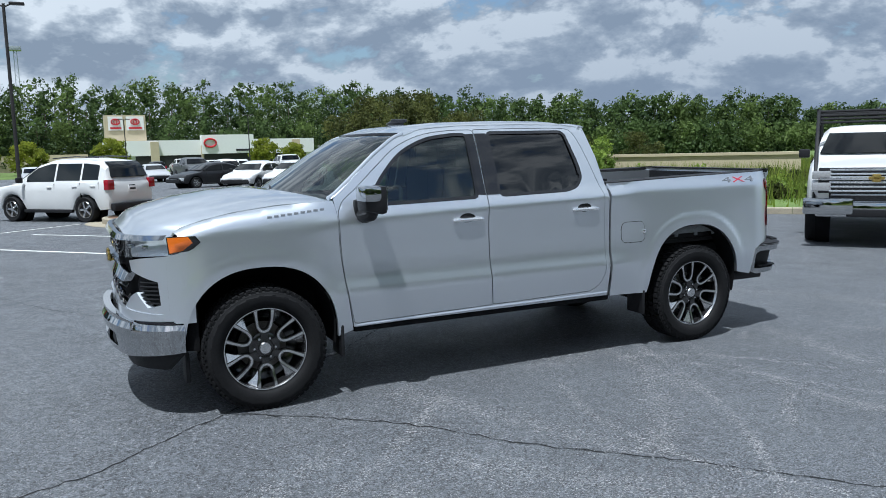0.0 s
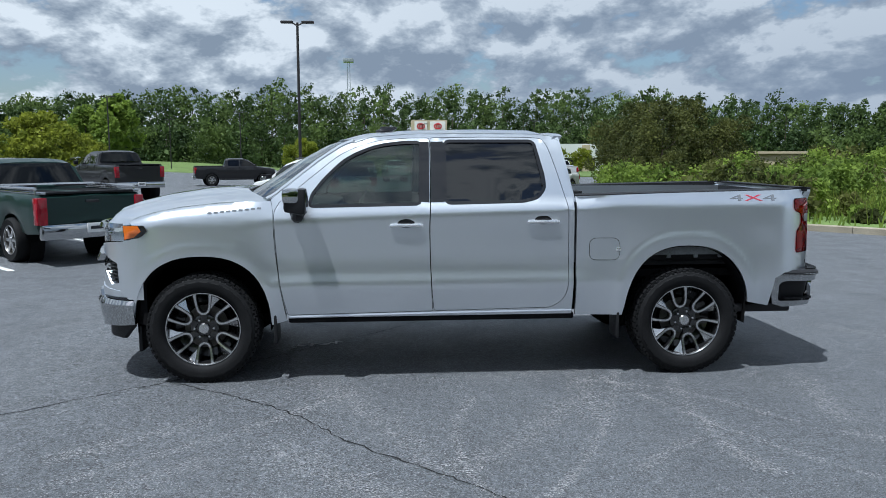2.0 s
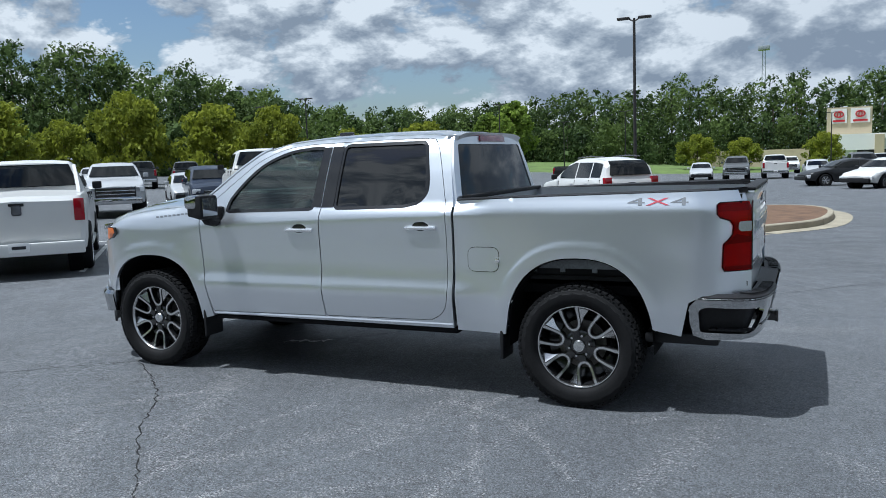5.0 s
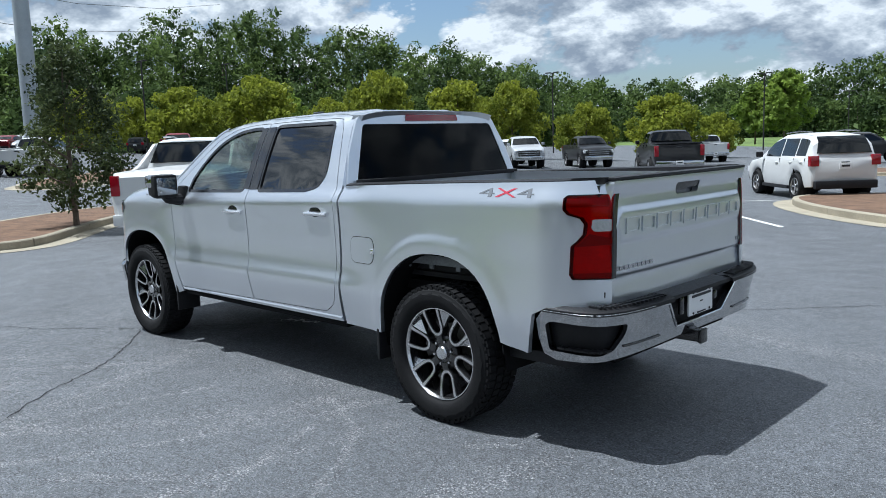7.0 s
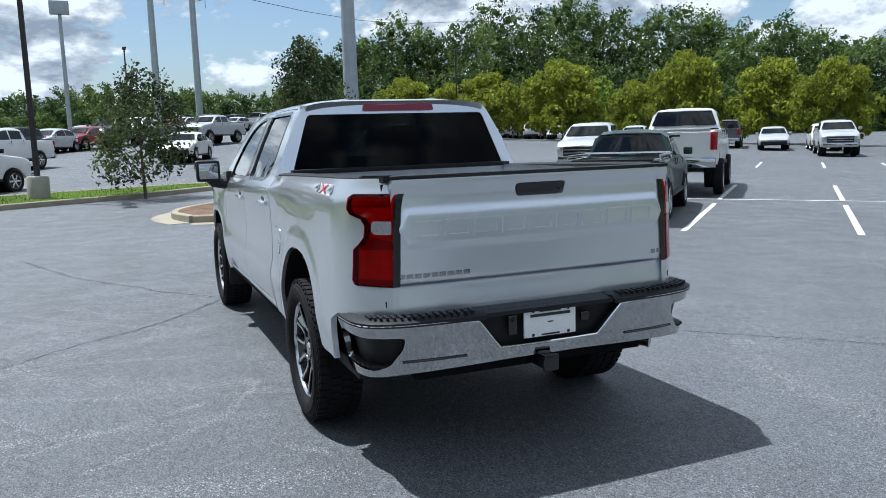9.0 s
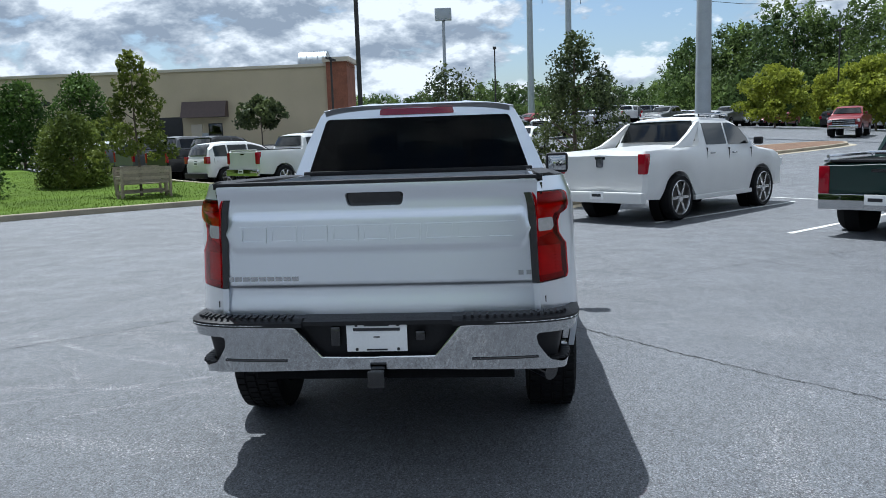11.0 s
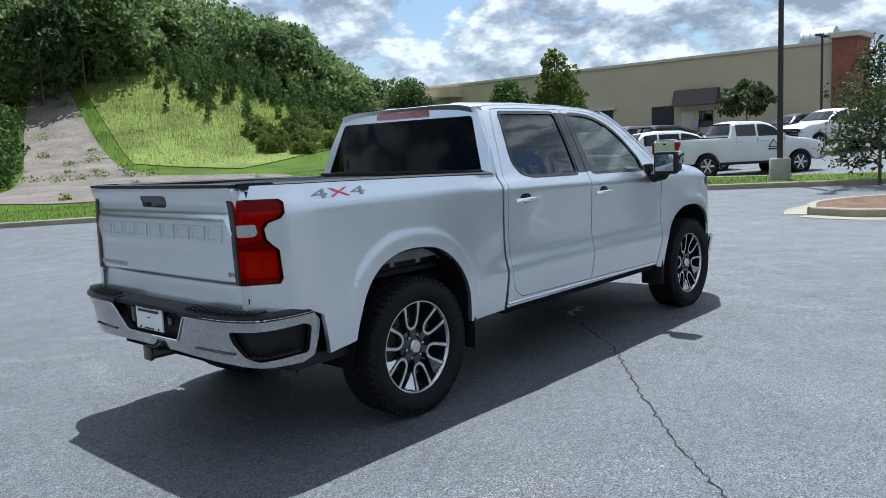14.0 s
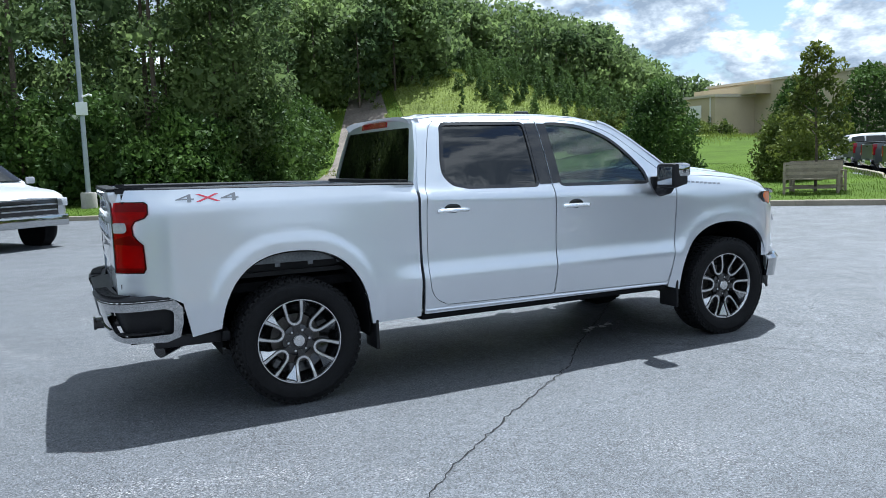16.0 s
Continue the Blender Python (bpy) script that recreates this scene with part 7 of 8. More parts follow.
    for cx in wheels:
        for s in (-1, 1):
            bm = bmesh.new()
            lathe(bm, [(0.02, 0.0), (S["r"] + 0.10, 0.0), (S["r"] + 0.10, 0.22)], 20, pose(cx, s * (w - 0.36), S["r"] + lift, 0, 0, 0 if s > 0 else 180))
            part("wheel_liner", bm, M["under"], ob)
    return ob


def parked(kind, shape, color, label, x, y, heading, **kw):
    return vehicle(kind, shape, color, label, at(x, y, heading), **kw)


lux_truck = parked("luxury_pickup", "lux", WHITE, "white luxury pickup with sloped roof sails and chrome wheels", 10.75, -3.15, -43)
# its white roof sails and bed cover
for s in (-1, 1):
    panel("roof_sail", [(-0.20, 1.33), (0.55, 1.35), (0.98, 1.82), (0.86, 1.80), (0.52, 1.60), (0.1, 1.40)], lambda x, z, d, s=s: (x, s * (0.90 - 0.10 * (z - 1.33) / 0.5 - d), z), car_paint(*WHITE), lux_truck, 0.1, 0.06)
bm = bmesh.new()
for s in (-1, 1):
    tube(bm, [(1.15, s * 0.68, 1.94), (1.9, s * 0.68, 1.96), (2.2, s * 0.68, 1.93)], 0.018, 0.018, 8)
part("roof_rail", bm, M["chrome"], lux_truck)
bm = bmesh.new()
box(bm, -1.125, 0.0, 1.10, 0.02, 0.14, 0.16, bevel=0.03)
part("emblem", bm, M["dark_chrome"], lux_truck, "plain round emblem")
compact = parked("small_pickup", "compact", GREEN, "dark green small pickup with a silver tool rail across its bed", 7.75, -6.75, -45)
bm = bmesh.new()
tube(bm, [(-0.9, 0.80, 1.20), (0.75, 0.80, 1.20)], 0.025, 0.025, 8)
tube(bm, [(-0.9, -0.80, 1.20), (0.75, -0.80, 1.20)], 0.025, 0.025, 8)
tube(bm, [(0.55, -0.80, 1.21), (0.55, 0.80, 1.21)], 0.03, 0.03, 8)
for x in (-0.88, 0.72):
    for s in (-1, 1):
        tube(bm, [(x, s * 0.80, 1.10), (x, s * 0.80, 1.20)], 0.015, 0.015, 6)
part("bed_rail", bm, M["machined"], compact, "silver tubular bed rails")
white_suv = parked("small_suv", "suv", WHITE, "small white suv with black lower trim parked by an island", 3.75, -17.2, -47)
bm = bmesh.new()
for s in (-1, 1):
    tube(bm, [(-0.3, s * 0.58, 1.70), (0.5, s * 0.58, 1.73), (1.3, s * 0.58, 1.69)], 0.016, 0.016, 6)
part("roof_rail", bm, M["gloss_black"], white_suv)
parked("lifted_pickup", "pickup", WHITE, "lifted white crew cab pickup with large tyres", 11.75, -11.35, -45, lift=0.26)
parked("lifted_pickup", "pickup", BLACK, "black lifted crew cab pickup", 12.5, -25.6, -52, lift=0.12)
hd = parked("work_truck", "pickup", WHITE, "white heavy pickup with a black rack and chrome grille", -9.95, -4.70, 38, lift=0.03)
bm = bmesh.new()
for s in (-1, 1):
    for x in (-0.9, 0.75, 4.45):
        tube(bm, [(x, s * 0.86, 1.40 if x < 4 else 0.75), (x if x < 4 else 3.9, s * 0.86, 2.20 if x < 4 else 1.6)] + ([(2.9, s * 0.86, 2.20)] if x > 4 else []), 0.03, 0.03, 6)
    for z in (2.20, 2.09, 1.98):
        tube(bm, [(-0.95, s * 0.88, z), (2.95, s * 0.88, z)], 0.025, 0.025, 6)
for x in (-0.9, -0.2, 0.5, 1.2, 1.9, 2.9):
    tube(bm, [(x, -0.88, 2.18), (x, 0.88, 2.18)], 0.022, 0.022, 6)
for z in (1.99, 2.05, 2.11):
    tube(bm, [(2.93, -0.88, z), (2.93, 0.88, z)], 0.022, 0.022, 6)
part("ladder_rack", bm, M["black_plastic"], hd, "black tube ladder rack")
bm = bmesh.new()
box(bm, 4.50, 0, 1.06, 0.10, 1.62, 0.40, bevel=0.02)
nose_grille = part("front_grille", bm, M["gloss_black"], hd, "tall black grille with chrome bars")
for k in range(6):
    bm = bmesh.new()
    box(bm, 4.555, 0, 0.90 + k * 0.066, 0.03, 1.30 if k != 3 else 1.62, 0.030 if k != 3 else 0.06, bevel=0.006)
    part("chrome_bar", bm, M["handle"], nose_grille)
for s in (-1, 1):
    for z in (0.965, 1.145):
        bm = bmesh.new()
        box(bm, 4.53, s * 0.76, z, 0.08, 0.27, 0.13, bevel=0.02)
        part("headlamp", bm, M["lamp_grey"], hd, "stacked clear headlamp")
    bm = bmesh.new()
    box(bm, 4.57, s * 0.66, 0.66, 0.14, 0.72, 0.26, bevel=0.04)
    part("front_bumper", bm, M["chrome"], hd, "chrome bumper end")
bm = bmesh.new()
box(bm, 4.57, 0, 0.56, 0.10, 0.80, 0.12, bevel=0.02)
part("bumper_intake", bm, M["black_plastic"], hd)
bm = bmesh.new()
box(bm, 4.59, 0, 1.10, 0.03, 0.22, 0.05, bevel=0.01)
box(bm, 4.59, 0, 1.10, 0.03, 0.12, 0.12, bevel=0.01)
part("emblem", bm, bpy.data.materials["gold_emblem"], hd, "plain gold cross emblem")
parked("pickup_truck", "pickup", SILVER, "light silver crew cab pickup at the lot edge", -4.55, 16.1, -55)
parked("pickup_truck", "pickup", BLACK, "black pickup in the far row", 14.5, -50, 196)
parked("pickup_truck", "pickup", BLACK, "black pickup facing the aisle", 26.3, -39.2, 138)
parked("pickup_truck", "pickup", SILVER, "silver pickup facing the aisle", 29.2, -36.5, 136)
parked("pickup_truck", "pickup", WHITE, "white pickup at the end of the row", 22.5, -50, -50)
parked("dark_sedan", "sedan", BLACK, "black sedan in the lower lot before the showroom", -4.4, -43.2, 22)
parked("white_sedan", "sedan", WHITE, "white sedan nosed into the lower row", -5.7, -38.9, 50)
parked("white_sedan", "sedan", WHITE, "white sedan beside its twin in the lower row", -7.6, -37.6, 50)
parked("dark_suv", "suv", NAVY, "dark blue suv facing the aisle", 22.3, -20.6, 138, lift=0.08)
parked("silver_sedan", "sedan", SILVER, "silver sedan facing the aisle", 25.2, -22.6, 138)
parked("pickup_truck", "pickup", SILVER, "silver pickup facing the aisle", 23.5, -16.8, 138)
parked("red_pickup", "pickup", RED, "dark red crew cab pickup in the upper lot", 50.5, -24.0, 150)
parked("white_sedan", "sedan", WHITE, "white sedan crossing the upper lot", 40.5, -2.2, 160)
parked("dark_suv", "suv", BLACK, "black suv in the upper lot", 46, -1.5, 165)
parked("pickup_truck", "pickup", SILVER, "silver lifted pickup in the upper lot", 57, -6.2, 140, lift=0.12)
parked("dark_sedan", "sedan", BLACK, "black sedan in the upper lot", 40.2, -8.0, 140)
parked("pickup_truck", "pickup", WHITE, "white pickup in the upper lot", 39.0, -9.8, -42)
work = parked("company_pickup", "pickup", WHITE, "white company pickup with a plain dark door emblem", 23.75, 7.95, -38)
for s in (-1, 1):
    for sc, mt in ((0.0, "ink"),):
        bm = bmesh.new()
        tube(bm, [(2.30, s * 0.985, 0.98), (2.48, s * 0.985, 1.24), (2.66, s * 0.985, 0.98), (2.30, s * 0.985, 0.98)], 0.018, 0.018, 6)
        box(bm, 2.48, s * 0.985, 0.90, 0.38, 0.01, 0.05)
        part("door_emblem", bm, M["ink"], work, "plain dark triangle emblem")
parked("small_suv", "suv", WHITE, "white compact suv beside the lawn", 25.4, 10.6, -40)
for i, (sh, co, lb) in enumerate((("pickup", BLACK, "black pickup beside the lawn"), ("pickup", GREY, "grey pickup beside the lawn"), ("pickup", GREY, "dark grey pickup beside the lawn"), ("suv", WHITE, "white suv beside the lawn"))):
    parked("pickup_truck" if sh == "pickup" else "small_suv", sh, co, lb, 27.3 + 1.9 * i, 12.7 + 2.3 * i, -40)
# rows of cars farther off
RC = random.Random(31)
bank = []
for lb, sh, co in (("white suv in a far row", "suv", WHITE), ("black suv in a far row", "suv", BLACK), ("silver sedan in a far row", "sedan", SILVER), ("dark red sedan in a far row", "sedan", RED), ("grey pickup in a far row", "pickup", GREY), ("white pickup in a far row", "pickup", WHITE)):
    bank.append(parked("far_car", sh, co, lb, 46 + 3.0 * len(bank), 8.5 - 3.2 * len(bank) * 0.6, 150, group="far rows of cars"))
for (x0, y0, dx, dy, n, hd_) in ((33.5, 2.0, 2.2, 1.9, 6, 150), (66, -12, 1.9, -2.3, 9, 140), (74, -2, 1.9, -2.3, 10, 140), (84, -4, 1.6, -2.4, 9, 140), (60, 4, 2.4, 1.6, 3, 150), (34, -41, 2.2, 2.0, 5, 136), (7, -64, -2.9, 0.4, 8, 95), (4, -92, -3.1, 0.2, 9, 95), (66, -44, 1.9, 2.3, 6, 140)):
    for i in range(n):
        if RC.random() < 0.14:
            continue
        x, y = x0 + dx * i, y0 + dy * i
        copy_thing(RC.choice(bank), at(x, y, hd_ + RC.choice((0, 180)) + RC.uniform(-2, 2)))

# ---- buildings and posts ----
M["stucco"] = material("tan_stucco", (0.46, 0.39, 0.27), 0.9, var=0.10, scale=0.4, fine=30, bump=0.2, bump_scale=60)
M["stucco_pale"] = material("pale_trim", (0.52, 0.47, 0.38), 0.9, var=0.10, scale=0.6)
M["brick"] = material("red_brick", (0.22, 0.085, 0.05), 0.9, var=0.3, scale=2, fine=12, bump=0.4, bump_scale=14, random_obj=0.25)
M["awning"] = material("brown_metal_awning", (0.07, 0.045, 0.04), 0.5, var=0.15)
M["door_dark"] = material("dark_doorway", (0.015, 0.015, 0.017), 0.6, var=0.2)
M["galv"] = material("galvanised_steel", (0.36, 0.39, 0.42), 0.5, 0.6, var=0.12, scale=1.5)
M["pole_dark"] = material("dark_bronze_pole", (0.035, 0.032, 0.032), 0.5, 0.3, var=0.15)
M["concrete"] = material("pale_concrete", (0.33, 0.31, 0.28), 0.9, var=0.2, scale=3, fine=50)
M["wood"] = material("weathered_wood", (0.30, 0.25, 0.19), 0.85, var=0.3, scale=5, fine=60, bump=0.3, random_obj=0.2)
M["white_clad"] = material("white_cladding", (0.72, 0.72, 0.71), 0.6, var=0.06)
M["sign_red"] = material("red_sign", (0.45, 0.02, 0.03), 0.4, var=0.05)

BZ = gz(58, 30) - 0.2
shed = thing("warehouse", "long tan stucco warehouse with a brick corner and brown awning", "building")
bm = bmesh.new()
box(bm, 61.75, 34.5, BZ + 3.2, 3.5, 45, 6.6)
part("wall", bm, M["stucco"], shed)
bm = bmesh.new()
box(bm, 61.75, 34.5, BZ + 6.58, 3.8, 45.3, 0.22)
part("parapet", bm, M["stucco_pale"], shed)
bm = bmesh.new()
box(bm, 58.2, 54.0, BZ + 2.55, 6.5, 6.0, 5.3)
part("wing_wall", bm, M["stucco"], shed)
bm = bmesh.new()
box(bm, 58.2, 54.0, BZ + 5.25, 6.8, 6.3, 0.25)
part("wing_parapet", bm, M["stucco_pale"], shed)
bm = bmesh.new()
box(bm, 59.5, 53.0, BZ + 5.7, 3, 8, 0.8)
part("wing_upper", bm, M["stucco"], shed)
# brick corner
corner = new("brick_corner")
corner.parent = shed
bm = bmesh.new()
box(bm, 61.5, 12.70, BZ + 3.35, 3.5, 1.7, 7.0)
part("brick_pier", bm, M["brick"], corner)
bm = bmesh.new()
box(bm, 61.5, 12.70, BZ + 6.95, 4.0, 2.2, 0.35)
part("pier_cap", bm, M["stucco_pale"], corner)


def roof_dish():
    """Half-barrel roof cowl with a dark mouth."""
    n = 14
    arc = [(1.15 * math.cos(math.pi * i / n), 1.2 * math.sin(math.pi * i / n)) for i in range(n + 1)]
    vs = [(x, y, z) for y in (0.0, 2.3) for x, z in arc]
    fs = [(i, i + 1, i + n + 2, i + n + 1) for i in range(n)] + [tuple(range(n + 1)), tuple(range(n + 1, 2 * n + 2))[::-1]]
    ob = mesh_object("roof_cowl", vs, fs, M["galv"], shed, "ribbed metal roof cowl")
    ob.location = (61.4, 13.7, BZ + 6.6)
    for k in range(5):
        rib = mesh_object("cowl_rib", [(x * q, y, z * q) for q in (0.98, 1.035) for y in (0.0, 0.06) for x, z in arc], [(i + a, i + 1 + a, i + 1 + b, i + b) for i in range(n) for a, b in ((2 * n + 2, 3 * n + 3), (0, 2 * n + 2), (n + 1, 3 * n + 3))], M["galv"], ob, smooth=False)
        rib.location = (0, 0.2 + 0.46 * k, 0)
    mouth = mesh_object("cowl_mouth", [(x * 0.8, 2.31 + d, 0.08 + z * 0.8) for d in (0, 0.02) for x, z in arc], [tuple(range(n + 1)), tuple(range(n + 1, 2 * n + 2))[::-1]], M["door_dark"], ob, "dark cowl mouth")


roof_dish()


def shed_box(name, y, z, w, h, mat, dx=0.05, label=""):
    bm = bmesh.new()
    box(bm, 60 - dx / 2, y, BZ + z, dx, w, h, bevel=min(0.02, dx * 0.3))
    return part(name, bm, mat, shed, label)


bm = bmesh.new()
for v in box(bm, 59.5, 23.85, BZ + 3.35, 1.0, 3.75, 1.3):
    if v.co.z > BZ + 3.4:
        v.co.x = 60 + (v.co.x - 60) * 0.45
part("awning", bm, M["awning"], shed, "brown standing seam awning")
shed_box("doorway", 26.95, 1.55, 2.0, 2.5, M["door_dark"], 0.08)
shed_box("window", 23.15, 1.55, 1.1, 1.2, M["glass_dark"], 0.07)
shed_box("window_back", 23.15, 1.55, 1.2, 1.3, M["door_dark"], 0.04)
shed_box("door", 24.75, 1.10, 0.95, 2.1, M["stucco_pale"], 0.07)
shed_box("doorway", 33.0, 1.5, 2.6, 2.6, M["door_dark"], 0.08)
shed_box("door_frame", 33.0, 2.95, 3.2, 0.3, M["stucco_pale"], 0.30)
shed_box("meter_box", 24.0, 1.0, 0.5, 0.8, M["galv"], 0.25)
shed_box("vent", 38.0, 4.3, 1.4, 0.35, M["door_dark"], 0.08)
shed_box("loading_door", 42.0, 1.9, 2.6, 2.6, M["stucco_pale"], 0.08)
for y, z, h in ((54.4, 1.0, 2.0), (53.2, 1.0, 2.0), (53.8, 3.6, 1.7)):
    bm = bmesh.new()
    box(bm, 54.92, y, BZ + z, 0.06, 1.1 if h == 2.0 else 2.0, h, bevel=0.01)
    part("door", bm, M["white_clad"] if h < 2 else M["stucco_pale"], shed)
bm = bmesh.new()
tube(bm, [(54.9, 51.6, BZ), (54.9, 51.6, BZ + 5.1)], 0.06, 0.06, 8)
part("downpipe", bm, M["white_clad"], shed)
bm = bmesh.new()
box(bm, 54.9, 58.3, gz(55, 58) + 0.75, 1.6, 1.8, 1.5, bevel=0.05)
dump = thing("waste_container", "dark green steel waste container by the warehouse", "container")
part("shell", bm, material("container_green", (0.015, 0.09, 0.05), 0.6), dump)

# far showroom
SZ = -3.2
show = thing("showroom", "far white and tan showroom with a tall sign tower", "building")
for nm, x, y, z, sx, sy, sz, mt in (("wall", -27, -187, 3.6, 46, 16, 7.2, "white_clad"), ("tower", -8.6, -184, 6.5, 8.4, 5, 13.0, "stucco"), ("fascia", -27, -178.8, 5.7, 46, 0.6, 3.3, "white_clad"), ("glazing", -29, -178.9, 2.2, 38, 0.3, 4.0, "door_dark"), ("entrance", -29.6, -178, 6.3, 11.4, 3.0, 4.2, "white_clad"), ("entrance_door", -29.6, -177.4, 2.1, 10.6, 0.2, 4.2, "door_dark")):
    bm = bmesh.new()
    box(bm, x, y, SZ + z, sx, sy, sz)
    part(nm, bm, M[mt], show)
for x in (-14, -45.5, -24.2, -35.0):
    bm = bmesh.new()
    box(bm, x, -178.2, SZ + 3.6, 1.7 if x in (-14, -45.5) else 0.7, 1.4, 7.0 if x in (-14, -45.5) else 5.0)
    part("pier", bm, M["stucco"], show)
for x, w in ((-6.6, 3.0), (-10.6, 3.6)):
    bm = bmesh.new()
    box(bm, x, -181.4, SZ + 11.2, w, 0.2, 3.0)
    sg = part("sign_panel", bm, M["white_clad"], show, "white sign panel")
    bm = bmesh.new()
    tube(bm, [(x + 0.85 * math.cos(k * math.pi / 8), -181.2, SZ + 11.55 + 0.6 * math.sin(k * math.pi / 8)) for k in range(17)], 0.13, 0.13, 6)
    tube(bm, [(x + 0.3 * math.cos(k * math.pi / 8), -181.2, SZ + 11.5 + 0.5 * math.sin(k * math.pi / 8)) for k in range(17)], 0.10, 0.10, 6)
    part("sign_ring", bm, M["sign_red"], sg, "plain red ring")
    bm = bmesh.new()
    box(bm, x, -181.25, SZ + 10.2, w * 0.75, 0.1, 0.4)
    part("sign_bar", bm, M["sign_red"], sg)
bm = bmesh.new()
tube(bm, [(-25.6 + 1.3 * math.cos(k * math.pi / 8), -176.3, SZ + 6.6 + 0.9 * math.sin(k * math.pi / 8)) for k in range(17)], 0.2, 0.2, 6)
part("sign_ring", bm, M["sign_red"], show, "plain red ring")
bm = bmesh.new()
box(bm, -33, -176.3, SZ + 4.9, 3.6, 0.1, 0.5)
part("sign_bar", bm, M["ink"], show)
bm = bmesh.new()
box(bm, 12, -200, SZ + 2.2, 26, 14, 5.0)
wing = thing("low_building", "low tan building beside the showroom", "building")
part("wall", bm, M["stucco"], wing)

# tan garden wall in the weeds
bm = bmesh.new()
box(bm, 0, 0, 0.30, 9.0, 0.35, 1.7)
box(bm, 0, 0, 1.20, 9.2, 0.5, 0.12)
gw = thing("garden_wall", "low tan wall standing in the weeds", "wall", pose(-20.5, -21.0, gz(-20, -21), 0, 0, 138), kind="structure")
part("wall_body", bm, M["stucco"], gw)
bm = bmesh.new()
box(bm, 0, 0, 0.8, 2.6, 0.5, 2.6)
box(bm, 0, 0, 2.16, 2.9, 0.8, 0.14)
gw = thing("monument_wall", "tan block wall standing in the weeds", "wall", pose(-20.9, -38.2, gz(-20, -38), 0, 0, 160), kind="structure")
part("wall_body", bm, M["stucco"], gw)


def lamp_post(x, y, h, heads=2, label="dark lamp post with two flat heads", turn=0, r=0.085, base=True, mat="pole_dark"):
    ob = thing("street_lamp", label, "lamp post", at(x, y, turn), "lamp posts")
    bm = bmesh.new()
    tube(bm, [(0, 0, -0.2), (0, 0, h)], r, r * 0.75, 10)
    part("pole", bm, M[mat], ob)
    if base:
        bm = bmesh.new()
        lathe(bm, [(0.30, 0.0), (0.30, 0.75), (0.27, 0.80), (0.0, 0.80)], 18, pose(0, 0, -0.05, 90, 0, 0))
        part("footing", bm, M["concrete"], ob, "pale concrete footing")
    for s in ((-1, 1) if heads == 2 else (1,) if heads == 1 else ()):
        bm = bmesh.new()
        tube(bm, [(0, 0, h - 0.15), (s * 0.25, 0, h - 0.02)], 0.04, 0.04, 6)
        box(bm, s * 0.52, 0, h + 0.02, 0.62, 0.36, 0.11, bevel=0.04)
        part("lamp_head", bm, M[mat], ob)
    return ob


lamp_post(6.6, -34.2, 8.6)
lamp_post(20.6, 3.9, 9.6, label="dark lamp post on a pale concrete footing")
lamp_post(46, 10.2, 5.9, label="dark lamp post by the warehouse", base=False)
post = lamp_post(-0.4, 28.2, 10.5, 0, "grey steel pole with a camera and a sign box", mat="galv", r=0.10)
bm = bmesh.new()
box(bm, 0.0, -0.14, 4.0, 0.42, 0.16, 0.5, bevel=0.02)
part("sign_box", bm, M["white_clad"], post, "white sign box")
bm = bmesh.new()
tube(bm, [(0.05, -0.1, 4.45), (0.28, -0.1, 4.55), (0.40, -0.1, 4.50)], 0.035, 0.05, 8)
part("camera_arm", bm, M["white_clad"], post)
for x, y, h in ((60, -74, 8.5), (33, -85, 8.5), (48, -66, 8.5), (22, -105, 8.5), (90, -52, 12), (-4, -120, 8), (38, -130, 8), (-20, -110, 8), (68, -30, 8.5), (76, 0, 8)):
    lamp_post(x, y, h, 2, "thin lamp post in the far lot", base=False)


def mono(x, y, r, h, label, arms=True, turn=0):
    ob = thing("utility_pole", label, "utility pole", at(x, y, turn), "steel utility poles")
    bm = bmesh.new()
    tube(bm, [(0, 0, -0.5), (0, 0, h)], r, r * 0.6, 16)
    part("shaft", bm, M["galv"], ob)
    if arms:
        for z in (h * 0.42, h * 0.55, h * 0.68, h * 0.8):
            bm = bmesh.new()
            tube(bm, [(0, 0, z), (0, -2.0, z + 0.4)], 0.10, 0.06, 6)
            tube(bm, [(0, -2.0, z + 0.4), (0, -2.0, z - 0.9)], 0.06, 0.06, 6)
            part("cross_arm", bm, M["galv"], ob)
    return ob


mono(50.7, -14.2, 0.55, 30, "thick pale blue-grey steel utility pole", False)
mono(122, -5.2, 0.55, 46, "tall steel transmission pole with arms", True, 10)
mono(124, -11.3, 0.55, 46, "tall steel transmission pole with arms", True, 10)
for i, (z0, dz) in enumerate(((26, 9), (31, 10), (36, 11))):
    bm = bmesh.new()
    tube(bm, [(122 + 40 * k, -7 - (52 + 4 * i) * k, z0 + dz * k * 0.6 - 5 * math.sin(math.pi * min(1, k / 2))) for k in (0, 0.25, 0.5, 0.75, 1.0, 1.5, 2.0)], 0.05, 0.05, 5)
    wire = thing("power_line", "thin power line sagging from the steel poles", "cable", group="power lines")
    part("cable", bm, M["pole_dark"], wire)
flood = thing("floodlight_mast", "grey mast with a floodlight box on top", "mast", at(80, 5.3))
bm = bmesh.new()
tube(bm, [(0, 0, -0.5), (0, 0, 11.6)], 0.22, 0.16, 10)
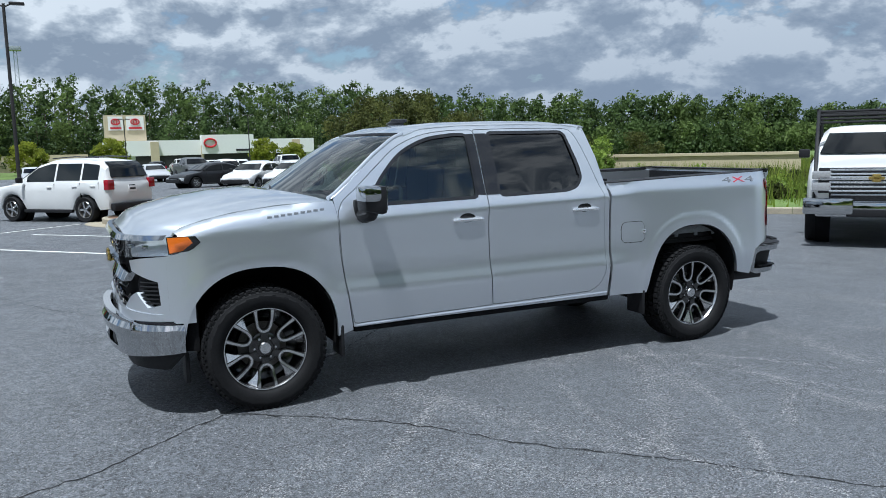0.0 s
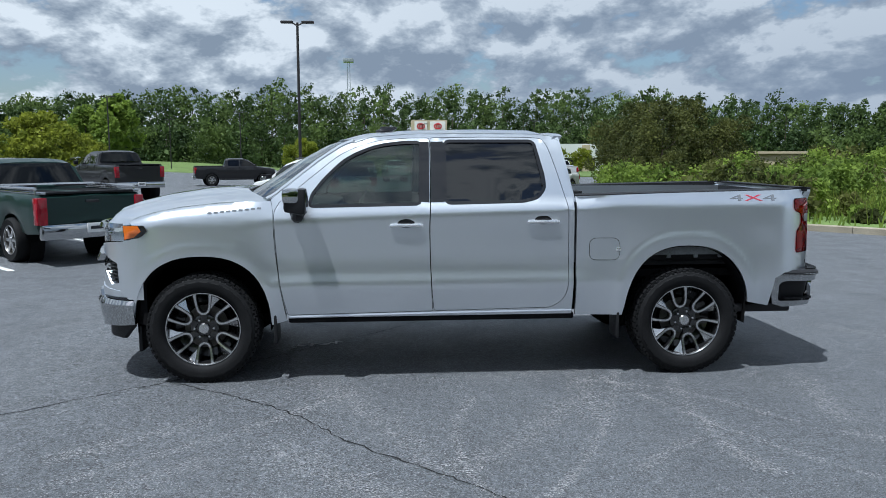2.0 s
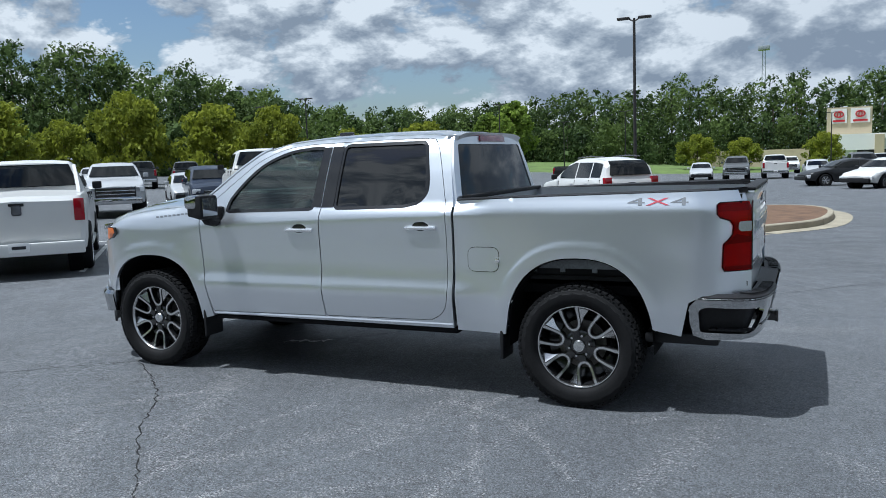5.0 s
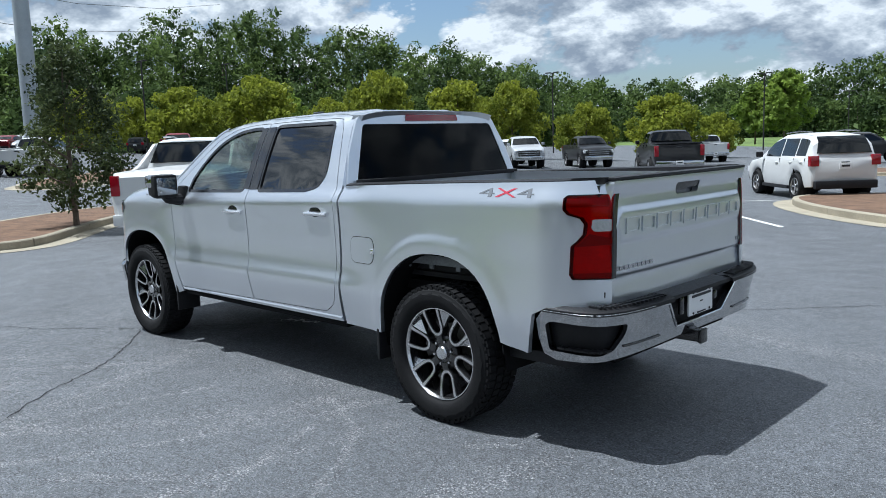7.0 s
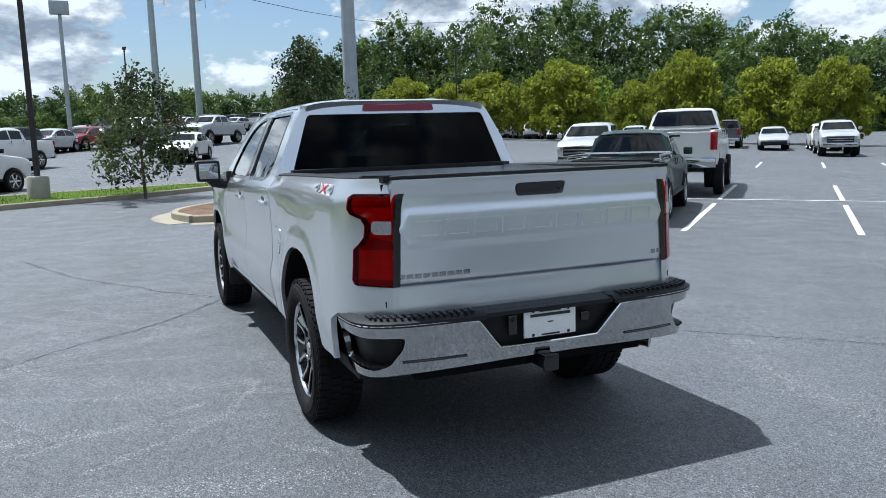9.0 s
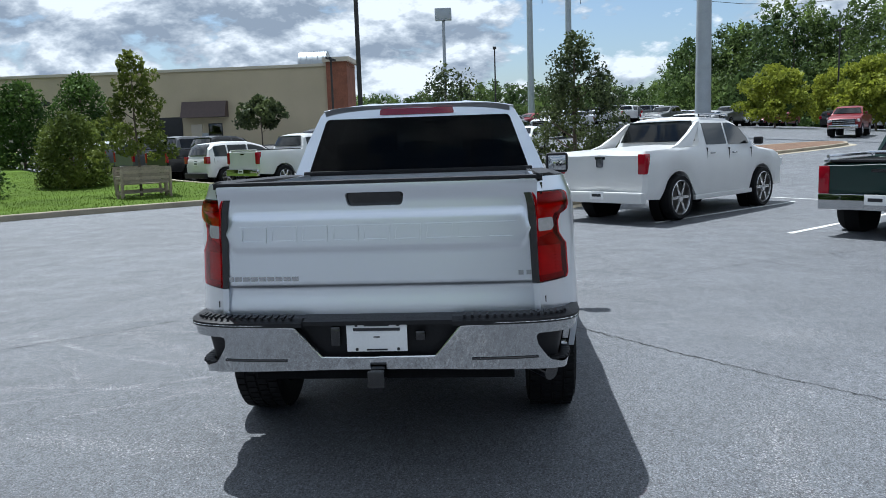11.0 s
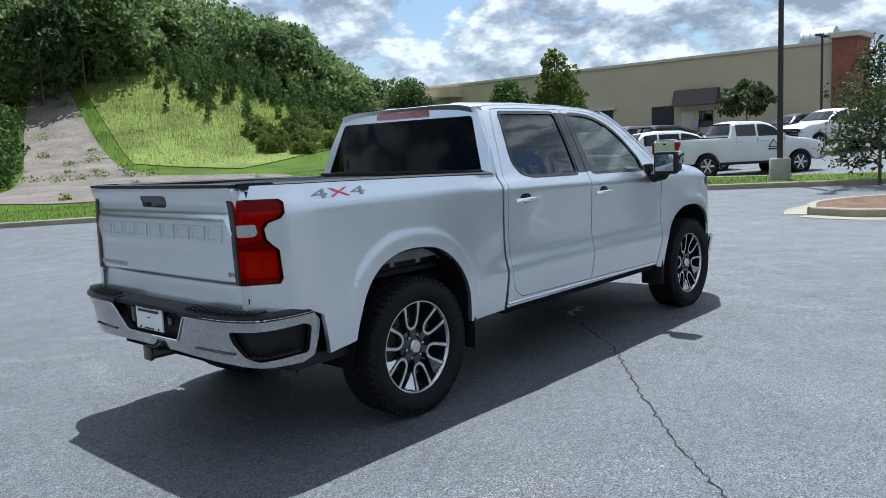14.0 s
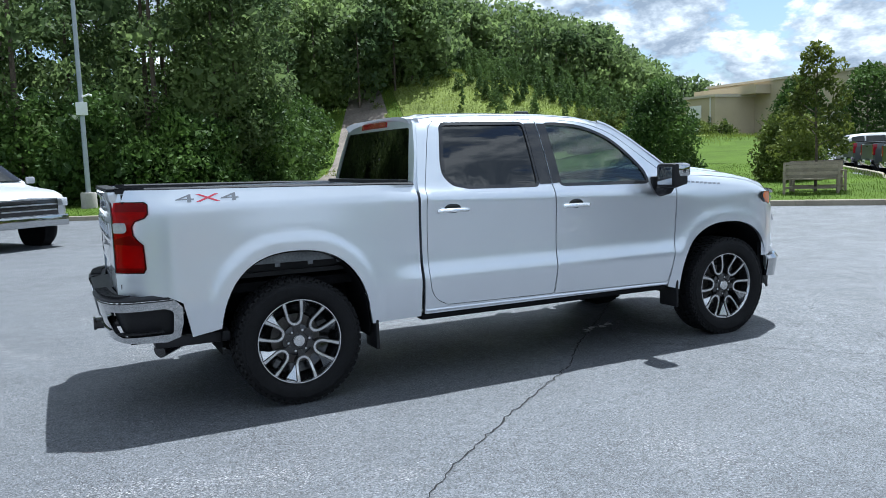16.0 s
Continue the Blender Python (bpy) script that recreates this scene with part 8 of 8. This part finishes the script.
part("pole", bm, M["galv"], flood)
bm = bmesh.new()
box(bm, 0, 0, 11.9, 0.9, 1.7, 1.2, bevel=0.05)
part("lamp_box", bm, M["galv"], flood)
tower = thing("radio_tower", "thin lattice radio tower far behind the woods", "tower", pose(19, -395, -3))
bm = bmesh.new()
for s in (-1, 1):
    for q in (-1, 1):
        tube(bm, [(s * 1.1, q * 1.1, 0), (s * 0.6, q * 0.6, 52)], 0.14, 0.12, 5)
for i in range(26):
    z = i * 2
    k = 1.1 - 0.5 * z / 52
    tube(bm, [(-k, k, z), (k, k, z + 2)], 0.08, 0.08, 4)
part("mast", bm, M["galv"], tower)
bm = bmesh.new()
box(bm, 0, 0, 51, 5.0, 5.0, 1.8, bevel=0.1)
part("antenna_ring", bm, M["galv"], tower)

# ---- benches ----


def bench(x, y, rz):
    ob = thing("garden_bench", "weathered grey wooden bench on the lawn", "bench", at(x, y, rz, 0.13), "benches on the lawn")
    for s in (-1, 1):
        bm = bmesh.new()
        box(bm, s * 0.72, 0.20, 0.30, 0.07, 0.07, 0.60, bevel=0.006)
        box(bm, s * 0.72, -0.24, 0.45, 0.07, 0.07, 0.90, pose(0, 0, 0, 6, 0, 0), 0.006)
        box(bm, s * 0.72, 0.0, 0.60, 0.07, 0.52, 0.05, bevel=0.006)
        box(bm, s * 0.72, 0.0, 0.14, 0.05, 0.44, 0.06)
        part("side_frame", bm, M["wood"], ob)
    for k in range(5):
        bm = bmesh.new()
        box(bm, 0, -0.20 + k * 0.10, 0.42, 1.5, 0.085, 0.03, bevel=0.005)
        part("seat_slat", bm, M["wood"], ob)
    for k in range(5):
        bm = bmesh.new()
        box(bm, 0, -0.28 - k * 0.012, 0.50 + k * 0.095, 1.5, 0.025, 0.085, bevel=0.005)
        part("back_slat", bm, M["wood"], ob)
    bm = bmesh.new()
    box(bm, 0, 0.0, 0.16, 1.4, 0.05, 0.06)
    part("rail", bm, M["wood"], ob)


bench(18.5, 10.3, -48)
bench(19.35, 10.75, 140)
